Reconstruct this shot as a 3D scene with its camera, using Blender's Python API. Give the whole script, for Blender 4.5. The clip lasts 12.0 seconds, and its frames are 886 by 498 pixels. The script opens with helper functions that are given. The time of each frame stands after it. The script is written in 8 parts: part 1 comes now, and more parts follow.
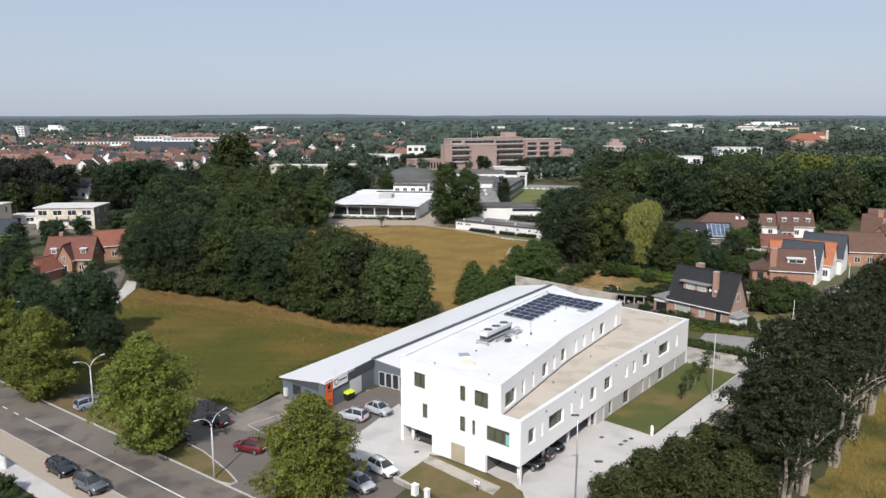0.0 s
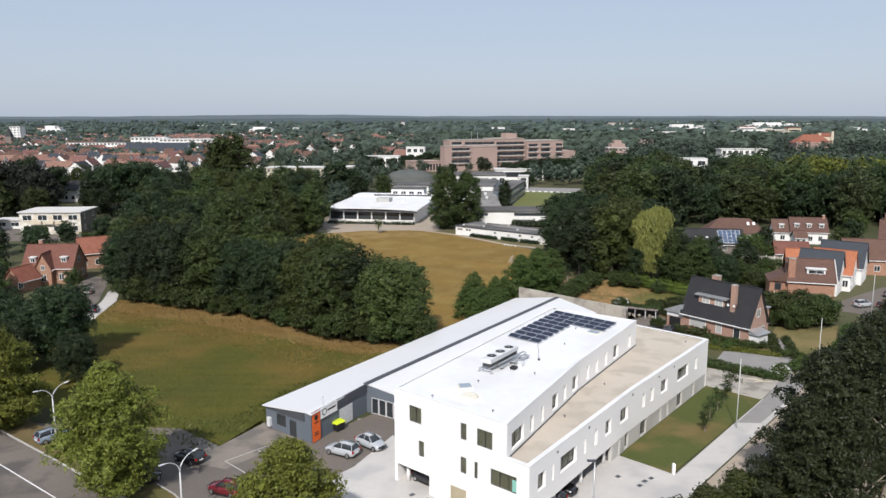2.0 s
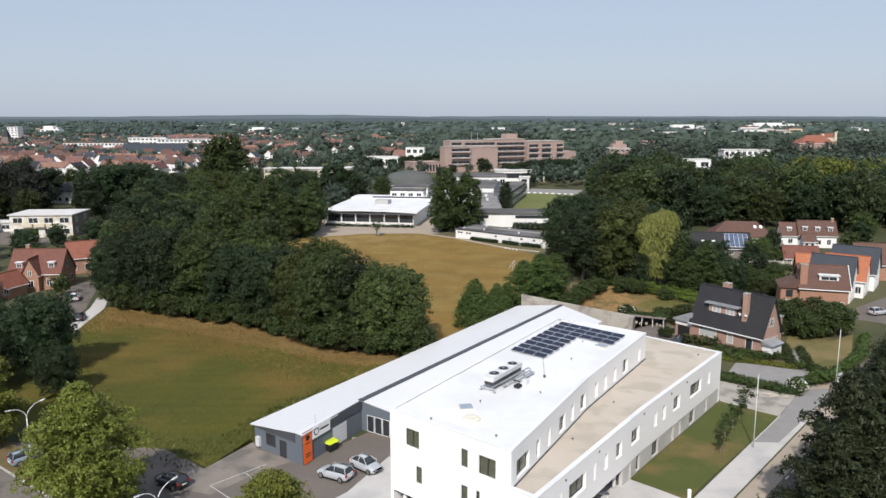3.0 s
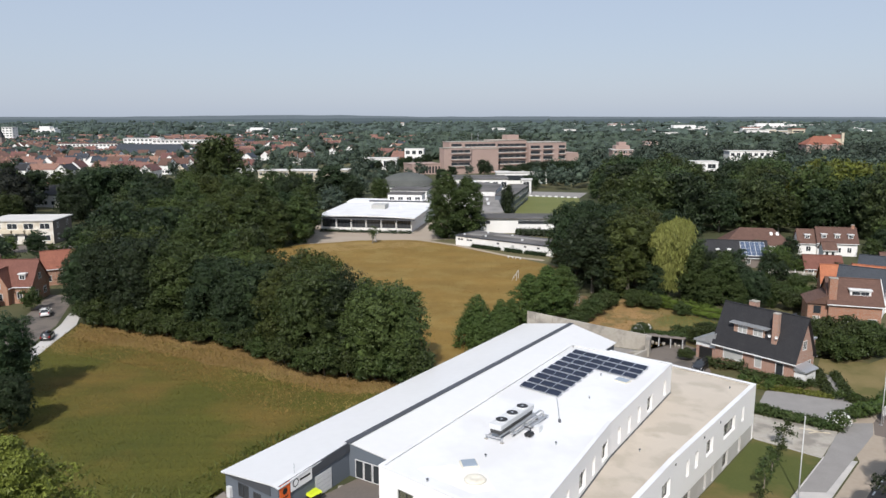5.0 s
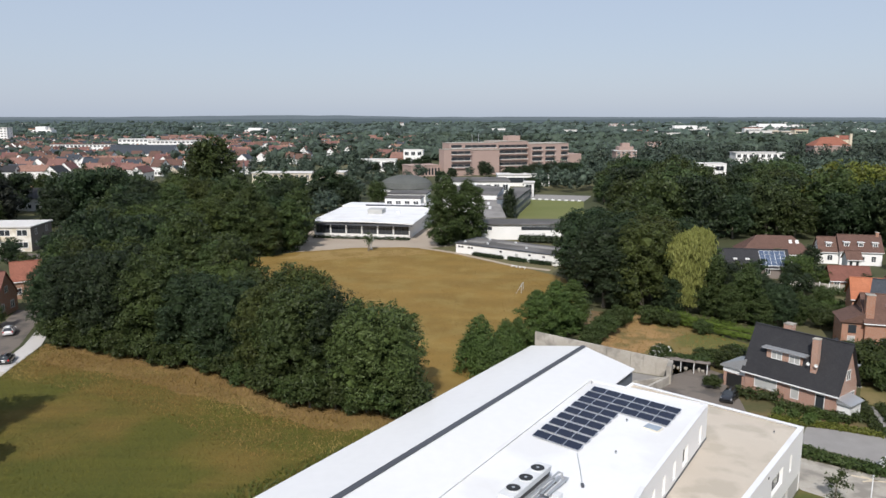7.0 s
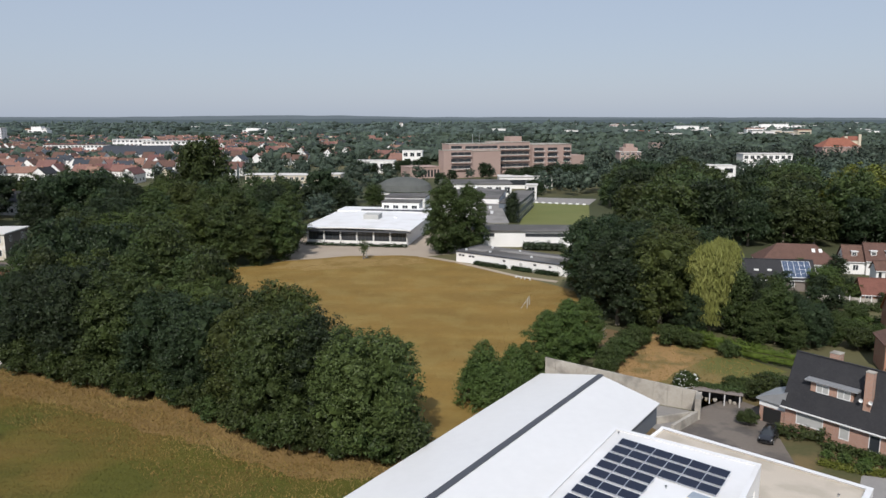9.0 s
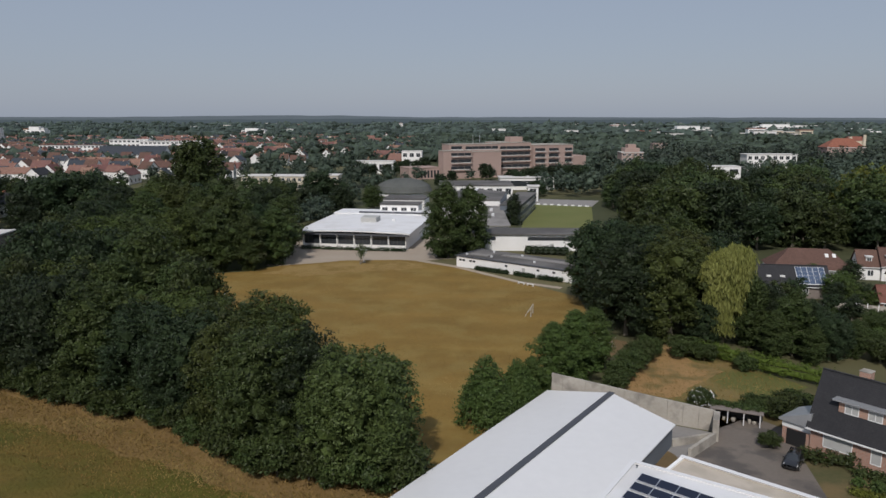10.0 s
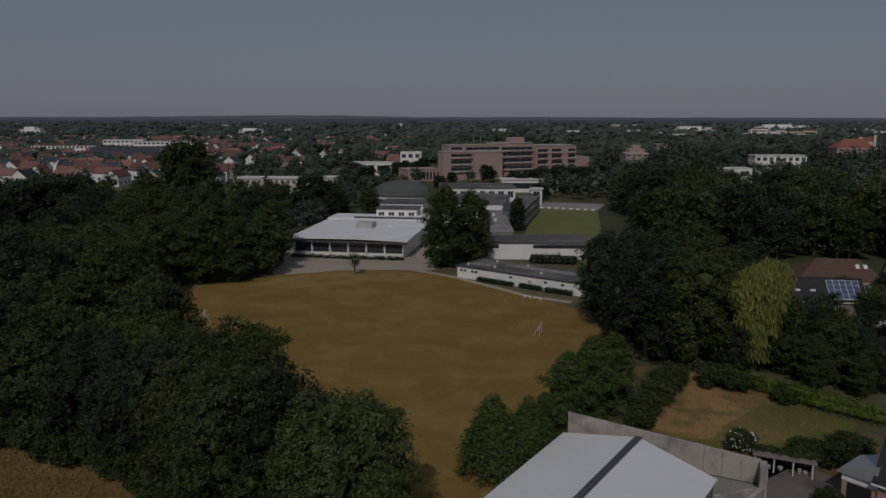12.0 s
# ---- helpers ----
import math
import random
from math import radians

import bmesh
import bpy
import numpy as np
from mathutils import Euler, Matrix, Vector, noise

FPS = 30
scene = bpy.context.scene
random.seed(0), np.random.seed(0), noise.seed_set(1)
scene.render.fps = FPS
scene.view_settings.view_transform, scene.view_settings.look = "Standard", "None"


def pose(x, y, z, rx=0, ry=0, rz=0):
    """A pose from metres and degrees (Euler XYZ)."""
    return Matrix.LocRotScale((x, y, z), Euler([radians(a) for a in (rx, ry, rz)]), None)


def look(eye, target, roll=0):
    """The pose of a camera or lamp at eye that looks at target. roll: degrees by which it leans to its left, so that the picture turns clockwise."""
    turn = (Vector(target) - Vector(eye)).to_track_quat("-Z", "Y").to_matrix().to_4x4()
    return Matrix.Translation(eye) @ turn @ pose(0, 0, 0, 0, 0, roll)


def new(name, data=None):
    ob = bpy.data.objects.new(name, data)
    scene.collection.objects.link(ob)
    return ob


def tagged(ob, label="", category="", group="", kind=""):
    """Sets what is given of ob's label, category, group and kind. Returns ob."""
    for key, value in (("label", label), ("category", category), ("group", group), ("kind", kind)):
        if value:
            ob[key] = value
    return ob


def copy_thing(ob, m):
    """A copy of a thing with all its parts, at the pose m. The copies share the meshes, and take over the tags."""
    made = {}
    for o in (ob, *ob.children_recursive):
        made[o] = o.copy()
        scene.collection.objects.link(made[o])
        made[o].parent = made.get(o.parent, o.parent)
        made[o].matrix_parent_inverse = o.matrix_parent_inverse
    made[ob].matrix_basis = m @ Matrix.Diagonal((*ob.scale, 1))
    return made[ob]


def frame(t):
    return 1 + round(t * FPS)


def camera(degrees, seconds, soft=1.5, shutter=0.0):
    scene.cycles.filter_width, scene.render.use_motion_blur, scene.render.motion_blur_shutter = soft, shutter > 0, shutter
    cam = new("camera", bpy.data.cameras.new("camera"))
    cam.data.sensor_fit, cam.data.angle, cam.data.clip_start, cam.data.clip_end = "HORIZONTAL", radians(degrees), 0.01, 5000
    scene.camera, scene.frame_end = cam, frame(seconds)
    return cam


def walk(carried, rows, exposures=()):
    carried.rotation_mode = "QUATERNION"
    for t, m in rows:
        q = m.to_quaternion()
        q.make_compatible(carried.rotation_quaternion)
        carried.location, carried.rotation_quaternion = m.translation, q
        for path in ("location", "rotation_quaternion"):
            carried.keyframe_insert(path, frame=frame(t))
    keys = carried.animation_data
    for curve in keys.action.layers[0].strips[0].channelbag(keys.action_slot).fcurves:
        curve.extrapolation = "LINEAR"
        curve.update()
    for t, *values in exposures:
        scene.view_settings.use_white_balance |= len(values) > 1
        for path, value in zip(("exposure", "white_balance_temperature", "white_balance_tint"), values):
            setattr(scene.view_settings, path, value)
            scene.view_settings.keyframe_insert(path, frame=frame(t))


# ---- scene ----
cam = camera(61.3, 12.0, soft=1.5)
PATH = [
    (0, (-0.108, -10.811, 39.590), (-0.242, 87.612, 21.901), -0.06),
    (1, (-0.052, -6.384, 39.751), (-0.167, 92.044, 22.090), -0.05),
    (2, (-0.001, -1.255, 39.895), (-0.097, 97.178, 22.259), -0.04),
    (3, (0.045, 4.343, 40.021), (-0.032, 102.780, 22.408), -0.03),
    (4, (0.085, 10.252, 40.129), (0.028, 108.692, 22.536), -0.02),
    (5, (0.121, 16.375, 40.218), (0.083, 114.818, 22.643), -0.01),
    (6, (0.151, 22.665, 40.287), (0.133, 121.111, 22.728), -0.00),
    (7, (0.177, 29.107, 40.337), (0.178, 127.556, 22.791), 0.01),
    (8, (0.197, 35.707, 40.366), (0.218, 134.158, 22.831), 0.02),
    (9, (0.212, 42.475, 40.373), (0.253, 140.927, 22.847), 0.03),
    (10, (0.223, 49.412, 40.359), (0.282, 147.865, 22.838), 0.04),
    (11, (0.228, 56.496, 40.322), (0.307, 154.950, 22.805), 0.05),
    (12, (0.228, 63.670, 40.261), (0.327, 162.124, 22.745), 0.06),
]
walk(cam, [(t, look(eye, target, roll)) for t, eye, target, roll in PATH], [(0, 0.0, 6500, 12), (8.6, 0.0, 6500, 12), (9, -0.15, 6500, 12), (9.5, -0.39, 6500, 13), (10, -0.64, 6500, 13), (10.5, -0.92, 6500, 14), (11, -1.23, 6500, 14), (11.5, -1.57, 6500, 15), (12, -1.95, 6500, 15)])

# ---- sky, sun and exposure ----
SHADOW = Vector((0.20, 0.98, 0.0)).normalized()
SUN_UP = 42.0
world = bpy.data.worlds.new("sky")
scene.world = world
world.use_nodes = True
wn = world.node_tree
sky = wn.nodes.new("ShaderNodeTexSky")
sky.sky_type = "NISHITA"
sky.sun_disc = False
sky.sun_elevation = radians(SUN_UP)
sky.sun_rotation = math.atan2(-SHADOW.x, -SHADOW.y)
sky.altitude = 0
sky.air_density = 1.0
sky.dust_density = 1.0
sky.ozone_density = 1.0
haze = wn.nodes.new("ShaderNodeMix")
haze.data_type = "RGBA"
haze.inputs[0].default_value = 0.76
haze.inputs[7].default_value = (4.5, 5.3, 6.6, 1)
wn.links.new(sky.outputs[0], haze.inputs[6])
wn.links.new(haze.outputs[2], wn.nodes["Background"].inputs[0])
wn.nodes["Background"].inputs[1].default_value = 0.11
sun = new("sun", bpy.data.lights.new("sun", "SUN"))
sun.data.energy = 4.4
sun.data.angle = radians(0.6)
sun.data.color = (1.0, 0.965, 0.915)
toward = Vector((SHADOW.x * math.cos(radians(SUN_UP)), SHADOW.y * math.cos(radians(SUN_UP)), -math.sin(radians(SUN_UP))))
sun.matrix_world = Matrix.Translation((0, 0, 200)) @ toward.to_track_quat("-Z", "Y").to_matrix().to_4x4()


# ---- materials ----
def material(name, a, b, rough=0.8, metal=0.0, broad=0.15, fine=3.0, bump=0.15, island=0.0, own=0.0, place=False, spec=0.3, glow=0.0, third=None, broad2=None):
    """Two colours mixed by broad and fine noise; island and own: brightness spread by loose piece and by object."""
    m = bpy.data.materials.new(name)
    m.use_nodes = True
    n, l = m.node_tree.nodes, m.node_tree.links
    p = n["Principled BSDF"]
    p.inputs["Roughness"].default_value = rough
    p.inputs["Metallic"].default_value = metal
    p.inputs["Specular IOR Level"].default_value = spec
    if place:
        where = n.new("ShaderNodeNewGeometry").outputs["Position"]
    else:
        where = n.new("ShaderNodeTexCoord").outputs["Object"]

    def cloud(scale, detail):
        t = n.new("ShaderNodeTexNoise")
        t.inputs["Scale"].default_value = scale
        t.inputs["Detail"].default_value = detail
        l.new(where, t.inputs["Vector"])
        return t.outputs["Fac"]

    def calc(op, x, y):
        c = n.new("ShaderNodeMath")
        c.operation = op
        for k, v in enumerate((x, y)):
            if isinstance(v, (int, float)):
                c.inputs[k].default_value = v
            else:
                l.new(v, c.inputs[k])
        return c.outputs[0]

    def blend(fac, x, y):
        c = n.new("ShaderNodeMix")
        c.data_type = "RGBA"
        l.new(fac, c.inputs[0])
        for k, v in ((6, x), (7, y)):
            if isinstance(v, tuple):
                c.inputs[k].default_value = (*v, 1)
            else:
                l.new(v, c.inputs[k])
        return c.outputs[2]

    def steep(v, lo, hi):
        r = n.new("ShaderNodeMapRange")
        r.inputs[1].default_value, r.inputs[2].default_value = lo, hi
        l.new(v, r.inputs[0])
        return r.outputs[0]

    small = cloud(fine, 4)
    mix = calc("ADD", calc("MULTIPLY", steep(cloud(broad, 5), 0.3, 0.7), 0.6), calc("MULTIPLY", steep(small, 0.3, 0.7), 0.4))
    colour = blend(mix, a, b)
    if third:
        colour = blend(steep(cloud(broad2 or broad * 0.4, 6), 0.48, 0.62), colour, third)
    if island or own:
        value = n.new("ShaderNodeHueSaturation")
        total = 1.0
        if island:
            total = calc("ADD", calc("MULTIPLY", calc("SUBTRACT", n.new("ShaderNodeNewGeometry").outputs["Random Per Island"], 0.5), island), total)
        if own:
            rnd = n.new("ShaderNodeObjectInfo").outputs["Random"]
            total = calc("ADD", calc("MULTIPLY", calc("SUBTRACT", rnd, 0.5), own), total)
            l.new(calc("ADD", calc("MULTIPLY", calc("SUBTRACT", rnd, 0.5), 0.06 * own), 0.5), value.inputs["Hue"])
        l.new(total, value.inputs["Value"])
        l.new(colour, value.inputs["Color"])
        colour = value.outputs[0]
    l.new(colour, p.inputs["Base Color"])
    if bump:
        bm_ = n.new("ShaderNodeBump")
        bm_.inputs["Strength"].default_value = bump
        bm_.inputs["Distance"].default_value = 0.05
        l.new(small, bm_.inputs["Height"])
        l.new(bm_.outputs[0], p.inputs["Normal"])
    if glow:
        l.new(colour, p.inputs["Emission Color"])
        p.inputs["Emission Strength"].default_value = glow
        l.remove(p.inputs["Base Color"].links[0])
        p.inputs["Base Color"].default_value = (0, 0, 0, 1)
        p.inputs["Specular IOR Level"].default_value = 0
    return m


def leaf_material(name, a, b, own=0.5, island=0.7):
    a, b = ((0.98 * c[0], c[1], c[2]) for c in (a, b))
    m = material(name, a, b, rough=0.52, broad=0.25, fine=2.0, bump=0, island=island, own=own, spec=0.2)
    n, l = m.node_tree.nodes, m.node_tree.links
    p = n["Principled BSDF"]
    thin = n.new("ShaderNodeBsdfTranslucent")
    both = n.new("ShaderNodeMixShader")
    both.inputs[0].default_value = 0.15
    l.new(p.inputs["Base Color"].links[0].from_socket, thin.inputs[0])
    l.new(p.outputs[0], both.inputs[1])
    l.new(thin.outputs[0], both.inputs[2])
    l.new(both.outputs[0], n["Material Output"].inputs[0])
    return m


def glass_material(name, tint=(0.62, 0.64, 0.60)):
    m = bpy.data.materials.new(name)
    m.use_nodes = True
    n, l = m.node_tree.nodes, m.node_tree.links
    n.remove(n["Principled BSDF"])
    clear, gloss, mix, fres = n.new("ShaderNodeBsdfTransparent"), n.new("ShaderNodeBsdfGlossy"), n.new("ShaderNodeMixShader"), n.new("ShaderNodeLayerWeight")
    clear.inputs[0].default_value = (*tint, 1)
    gloss.inputs["Roughness"].default_value = 0.03
    fres.inputs[0].default_value = 0.5
    steep, amount = n.new("ShaderNodeMath"), n.new("ShaderNodeMath")
    steep.operation, amount.operation = "POWER", "MULTIPLY_ADD"
    steep.inputs[1].default_value = 5.0
    amount.inputs[1].default_value, amount.inputs[2].default_value = 0.9, 0.045
    l.new(fres.outputs["Facing"], steep.inputs[0])
    l.new(steep.outputs[0], amount.inputs[0])
    l.new(amount.outputs[0], mix.inputs[0])
    l.new(clear.outputs[0], mix.inputs[1])
    l.new(gloss.outputs[0], mix.inputs[2])
    l.new(mix.outputs[0], n["Material Output"].inputs[0])
    return m


def course_material(name, a, b, mortar, width, height, rough=0.85, gap=0.012, own=0.12):
    """Small regular courses (brick, roof tile) too fine to be pieces at this distance."""
    m = material(name, a, b, rough=rough, broad=0.6, fine=6.0, bump=0.0, own=own)
    n, l = m.node_tree.nodes, m.node_tree.links
    p = n["Principled BSDF"]
    t = n.new("ShaderNodeTexBrick")
    t.inputs["Scale"].default_value = 1.0
    t.inputs["Brick Width"].default_value = width
    t.inputs["Row Height"].default_value = height
    t.inputs["Mortar Size"].default_value = gap
    t.inputs["Mortar"].default_value = (*mortar, 1)
    co = n.new("ShaderNodeTexCoord")
    sep, com, add = n.new("ShaderNodeSeparateXYZ"), n.new("ShaderNodeCombineXYZ"), n.new("ShaderNodeMath")
    l.new(co.outputs["Object"], sep.inputs[0])
    l.new(sep.outputs[0], add.inputs[0])
    l.new(sep.outputs[1], add.inputs[1])
    l.new(add.outputs[0], com.inputs[0])
    l.new(sep.outputs[2], com.inputs[1])
    l.new(com.outputs[0], t.inputs["Vector"])
    base = p.inputs["Base Color"].links[0].from_socket
    dark = n.new("ShaderNodeHueSaturation")
    dark.inputs["Value"].default_value = 0.8
    l.new(base, dark.inputs["Color"])
    l.new(base, t.inputs["Color1"])
    l.new(dark.outputs[0], t.inputs["Color2"])
    l.new(t.outputs["Color"], p.inputs["Base Color"])
    b_ = n.new("ShaderNodeBump")
    b_.inputs["Strength"].default_value = 0.4
    b_.inputs["Distance"].default_value = 0.02
    b_.invert = True
    l.new(t.outputs["Fac"], b_.inputs["Height"])
    l.new(b_.outputs[0], p.inputs["Normal"])
    return m


def plain(name, c, rough=0.6, metal=0.0, spec=0.4, bump=0.05):
    return material(name, tuple(v * 0.9 for v in c), tuple(min(1, v * 1.08) for v in c), rough, metal, 0.7, 9.0, bump, spec=spec)


M = {
    "meadow": material("meadow_grass", (0.059, 0.067, 0.010), (0.098, 0.088, 0.012), 0.9, 0, 0.09, 2.2, 0.6, place=True, third=(0.132, 0.095, 0.020), broad2=0.05),
    "dry": material("dry_grass", (0.236, 0.146, 0.036), (0.180, 0.114, 0.026), 0.9, 0, 0.09, 1.1, 0.6, place=True, third=(0.235, 0.162, 0.046), broad2=0.13),
    "pale_straw": material("bleached_grass", (0.30, 0.205, 0.075), (0.235, 0.152, 0.046), 0.9, 0, 0.22, 1.3, 0.6, place=True, third=(0.20, 0.128, 0.034), broad2=0.16),
    "straw": material("straw_edge", (0.235, 0.150, 0.060), (0.165, 0.108, 0.040), 0.9, 0, 0.3, 2.0, 0.6, place=True),
    "lawn_dry": material("dry_brown_lawn", (0.125, 0.098, 0.040), (0.175, 0.125, 0.060), 0.9, 0, 0.25, 2.5, 0.5, place=True, third=(0.105, 0.094, 0.032), broad2=0.2),
    "hatchkerb": material("stained_white_kerb", (0.74, 0.71, 0.62), (0.62, 0.57, 0.46), 0.8, 0, 0.8, 5, 0.1),
    "leaf_lime": leaf_material("clipped_bright_hedge", (0.070, 0.105, 0.016), (0.100, 0.138, 0.024), 0.1, 0.4),
    "garden_mix": material("half_dry_lawn", (0.082, 0.098, 0.022), (0.128, 0.122, 0.036), 0.95, 0, 0.10, 2.2, 0.5, place=True, third=(0.225, 0.150, 0.062), broad2=0.055),
    "lawn_tan": material("yellowed_lawn", (0.215, 0.165, 0.075), (0.165, 0.135, 0.052), 0.95, 0, 0.3, 2.4, 0.5, place=True, third=(0.115, 0.108, 0.036), broad2=0.16),
    "stained": material("stained_white_render", (0.72, 0.70, 0.65), (0.66, 0.62, 0.54), 0.9, 0, 0.25, 3.0, 0.1, third=(0.52, 0.46, 0.36), broad2=0.3),
    "garden_straw": material("sunburnt_lawn", (0.335, 0.205, 0.090), (0.265, 0.165, 0.066), 0.95, 0, 0.35, 2.2, 0.5, place=True, third=(0.15, 0.118, 0.045), broad2=0.22),
    "worn": material("worn_sandy_ground", (0.20, 0.172, 0.145), (0.27, 0.232, 0.195), 0.9, 0, 0.25, 2.2, 0.3, place=True, third=(0.15, 0.135, 0.118), broad2=0.3),
    "weed": leaf_material("rank_green_weeds", (0.062, 0.080, 0.016), (0.105, 0.112, 0.026), 0.2, 0.8),
    "path": material("grey_gravel_path", (0.235, 0.225, 0.215), (0.30, 0.285, 0.27), 0.9, 0, 0.4, 6.0, 0.3, place=True),
    "lawn": material("lawn_grass", (0.064, 0.083, 0.020), (0.090, 0.100, 0.026), 0.9, 0, 0.15, 2.5, 0.5, place=True, third=(0.16, 0.12, 0.045), broad2=0.12),
    "pitch": material("pitch_grass", (0.12, 0.14, 0.04), (0.16, 0.165, 0.055), 0.9, 0, 0.06, 1.0, 0.3, place=True),
    "land": material("far_land", (0.042, 0.052, 0.022), (0.072, 0.074, 0.032), 0.95, 0, 0.01, 0.2, 0.2, place=True, third=(0.14, 0.125, 0.06), broad2=0.006),
    "garden": material("garden_soil_and_lawn", (0.06, 0.07, 0.025), (0.12, 0.095, 0.045), 0.95, 0, 0.2, 2.0, 0.5, place=True, third=(0.17, 0.12, 0.055), broad2=0.1),
    "earth": material("bare_earth", (0.17, 0.11, 0.055), (0.11, 0.085, 0.04), 0.95, 0, 0.3, 3.0, 0.5, place=True),
    "asphalt": material("asphalt", (0.142, 0.121, 0.103), (0.184, 0.158, 0.134), 0.9, 0, 0.12, 2.2, 0.25, place=True, third=(0.10, 0.089, 0.080), broad2=0.25),
    "yard": material("yard_asphalt", (0.126, 0.109, 0.095), (0.168, 0.146, 0.127), 0.9, 0, 0.12, 2.2, 0.25, place=True, third=(0.17, 0.14, 0.12), broad2=0.07),
    "concrete": material("pale_concrete_paving", (0.48, 0.457, 0.428), (0.56, 0.535, 0.505), 0.85, 0, 0.12, 1.6, 0.15, place=True, third=(0.43, 0.415, 0.40), broad2=0.2),
    "pinkpath": material("sandy_path", (0.33, 0.27, 0.21), (0.40, 0.34, 0.27), 0.9, 0, 0.1, 1.5, 0.2, place=True),
    "kerb": plain("kerb_concrete", (0.42, 0.40, 0.37), 0.85),
    "line": plain("road_paint", (0.75, 0.75, 0.73), 0.7),
    "white": material("white_render", (0.85, 0.838, 0.815), (0.88, 0.868, 0.848), 0.85, 0, 0.12, 5.0, 0.08, spec=0.2),
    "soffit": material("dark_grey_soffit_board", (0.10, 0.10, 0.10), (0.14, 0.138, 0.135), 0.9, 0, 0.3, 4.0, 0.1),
    "plinth": material("pale_grey_render", (0.50, 0.485, 0.46), (0.56, 0.545, 0.52), 0.9, 0, 0.3, 5.0, 0.1, third=(0.46, 0.44, 0.41), broad2=0.25),
    "skylight": plain("blue_grey_roof_glass", (0.30, 0.35, 0.40), 0.15, 0, 0.6, 0),
    "dust": material("dusty_roof_stain", (0.80, 0.765, 0.70), (0.76, 0.715, 0.635), 0.7, 0, 0.5, 3.0, 0.05, third=(0.82, 0.80, 0.77), broad2=0.7),
    "roofwhite": material("white_roof_membrane", (0.705, 0.705, 0.705), (0.75, 0.75, 0.75), 0.6, 0, 0.10, 1.2, 0.06, spec=0.25, third=(0.67, 0.665, 0.655), broad2=0.16),
    "gravel": material("terrace_gravel", (0.47, 0.41, 0.335), (0.55, 0.49, 0.41), 0.95, 0, 0.15, 14.0, 0.4, third=(0.43, 0.38, 0.31), broad2=0.3),
    "hallroof": material("pale_metal_roof", (0.675, 0.675, 0.67), (0.73, 0.73, 0.725), 0.45, 0.0, 0.06, 0.9, 0.05, spec=0.4),
    "hallwall": material("grey_metal_cladding", (0.115, 0.135, 0.16), (0.14, 0.16, 0.185), 0.55, 0.0, 0.2, 5, 0.05),
    "gutter": plain("dark_grey_flashing", (0.07, 0.075, 0.085), 0.5),
    "oldconcrete": material("weathered_concrete", (0.34, 0.31, 0.26), (0.44, 0.41, 0.36), 0.9, 0, 0.3, 3.0, 0.3, third=(0.25, 0.23, 0.20), broad2=0.4),
    "glass": glass_material("window_glass"),
    "darkglass": plain("dark_window_glass", (0.035, 0.04, 0.045), 0.08, 0, 0.6, 0),
    "frame": plain("dark_window_frame", (0.05, 0.05, 0.05), 0.5),
    "frame_white": plain("white_window_frame", (0.75, 0.75, 0.73), 0.5),
    "inside": plain("office_interior", (0.45, 0.41, 0.34), 0.9),
    "blind": plain("grey_blind", (0.42, 0.42, 0.40), 0.85),
    "curtain": plain("olive_grey_curtain", (0.36, 0.35, 0.28), 0.9),
    "greenpane": plain("turquoise_film", (0.25, 0.55, 0.48), 0.4),
    "door": plain("beige_door", (0.42, 0.36, 0.25), 0.7),
    "orange": plain("orange_sign", (0.82, 0.15, 0.03), 0.55),
    "black": plain("black_plastic", (0.02, 0.02, 0.02), 0.5),
    "lime": plain("lime_lid", (0.62, 0.72, 0.03), 0.5),
    "steel": plain("galvanised_steel", (0.50, 0.51, 0.52), 0.45, 0.6),
    "polewhite": plain("pale_painted_pole", (0.58, 0.58, 0.57), 0.5),
    "pv": plain("solar_cells", (0.012, 0.017, 0.035), 0.18, 0, 0.5, 0),
    "pvframe": plain("aluminium_rim", (0.62, 0.63, 0.65), 0.35, 0.7),
    "unit": plain("light_grey_casing", (0.62, 0.63, 0.63), 0.5),
    "brick": course_material("pink_brick", (0.40, 0.205, 0.14), (0.47, 0.26, 0.185), (0.40, 0.33, 0.28), 0.22, 0.075),
    "brickred": course_material("red_brick", (0.36, 0.15, 0.085), (0.43, 0.20, 0.12), (0.36, 0.28, 0.22), 0.22, 0.075),
    "brickfar": material("rose_brick", (0.345, 0.250, 0.215), (0.40, 0.295, 0.255), 0.9, 0, 0.08, 1.0, 0.1),
    "slate": course_material("dark_slate", (0.026, 0.026, 0.029), (0.042, 0.041, 0.043), (0.018, 0.018, 0.02), 0.3, 0.22, 0.6),
    "slateblue": course_material("blue_grey_slate", (0.042, 0.050, 0.062), (0.060, 0.068, 0.080), (0.03, 0.036, 0.045), 0.3, 0.22, 0.55),
    "tilebrown": course_material("brown_roof_tile", (0.118, 0.066, 0.050), (0.155, 0.088, 0.066), (0.08, 0.045, 0.035), 0.28, 0.30, 0.75),
    "tilered": course_material("red_roof_tile", (0.24, 0.088, 0.058), (0.31, 0.12, 0.08), (0.2, 0.075, 0.045), 0.28, 0.30, 0.75),
    "tilebrick": course_material("dull_red_roof_tile", (0.165, 0.070, 0.050), (0.215, 0.094, 0.068), (0.12, 0.05, 0.036), 0.28, 0.30, 0.75),
    "tileorange": course_material("orange_roof_tile", (0.40, 0.135, 0.065), (0.46, 0.175, 0.09), (0.30, 0.10, 0.05), 0.28, 0.30, 0.7),
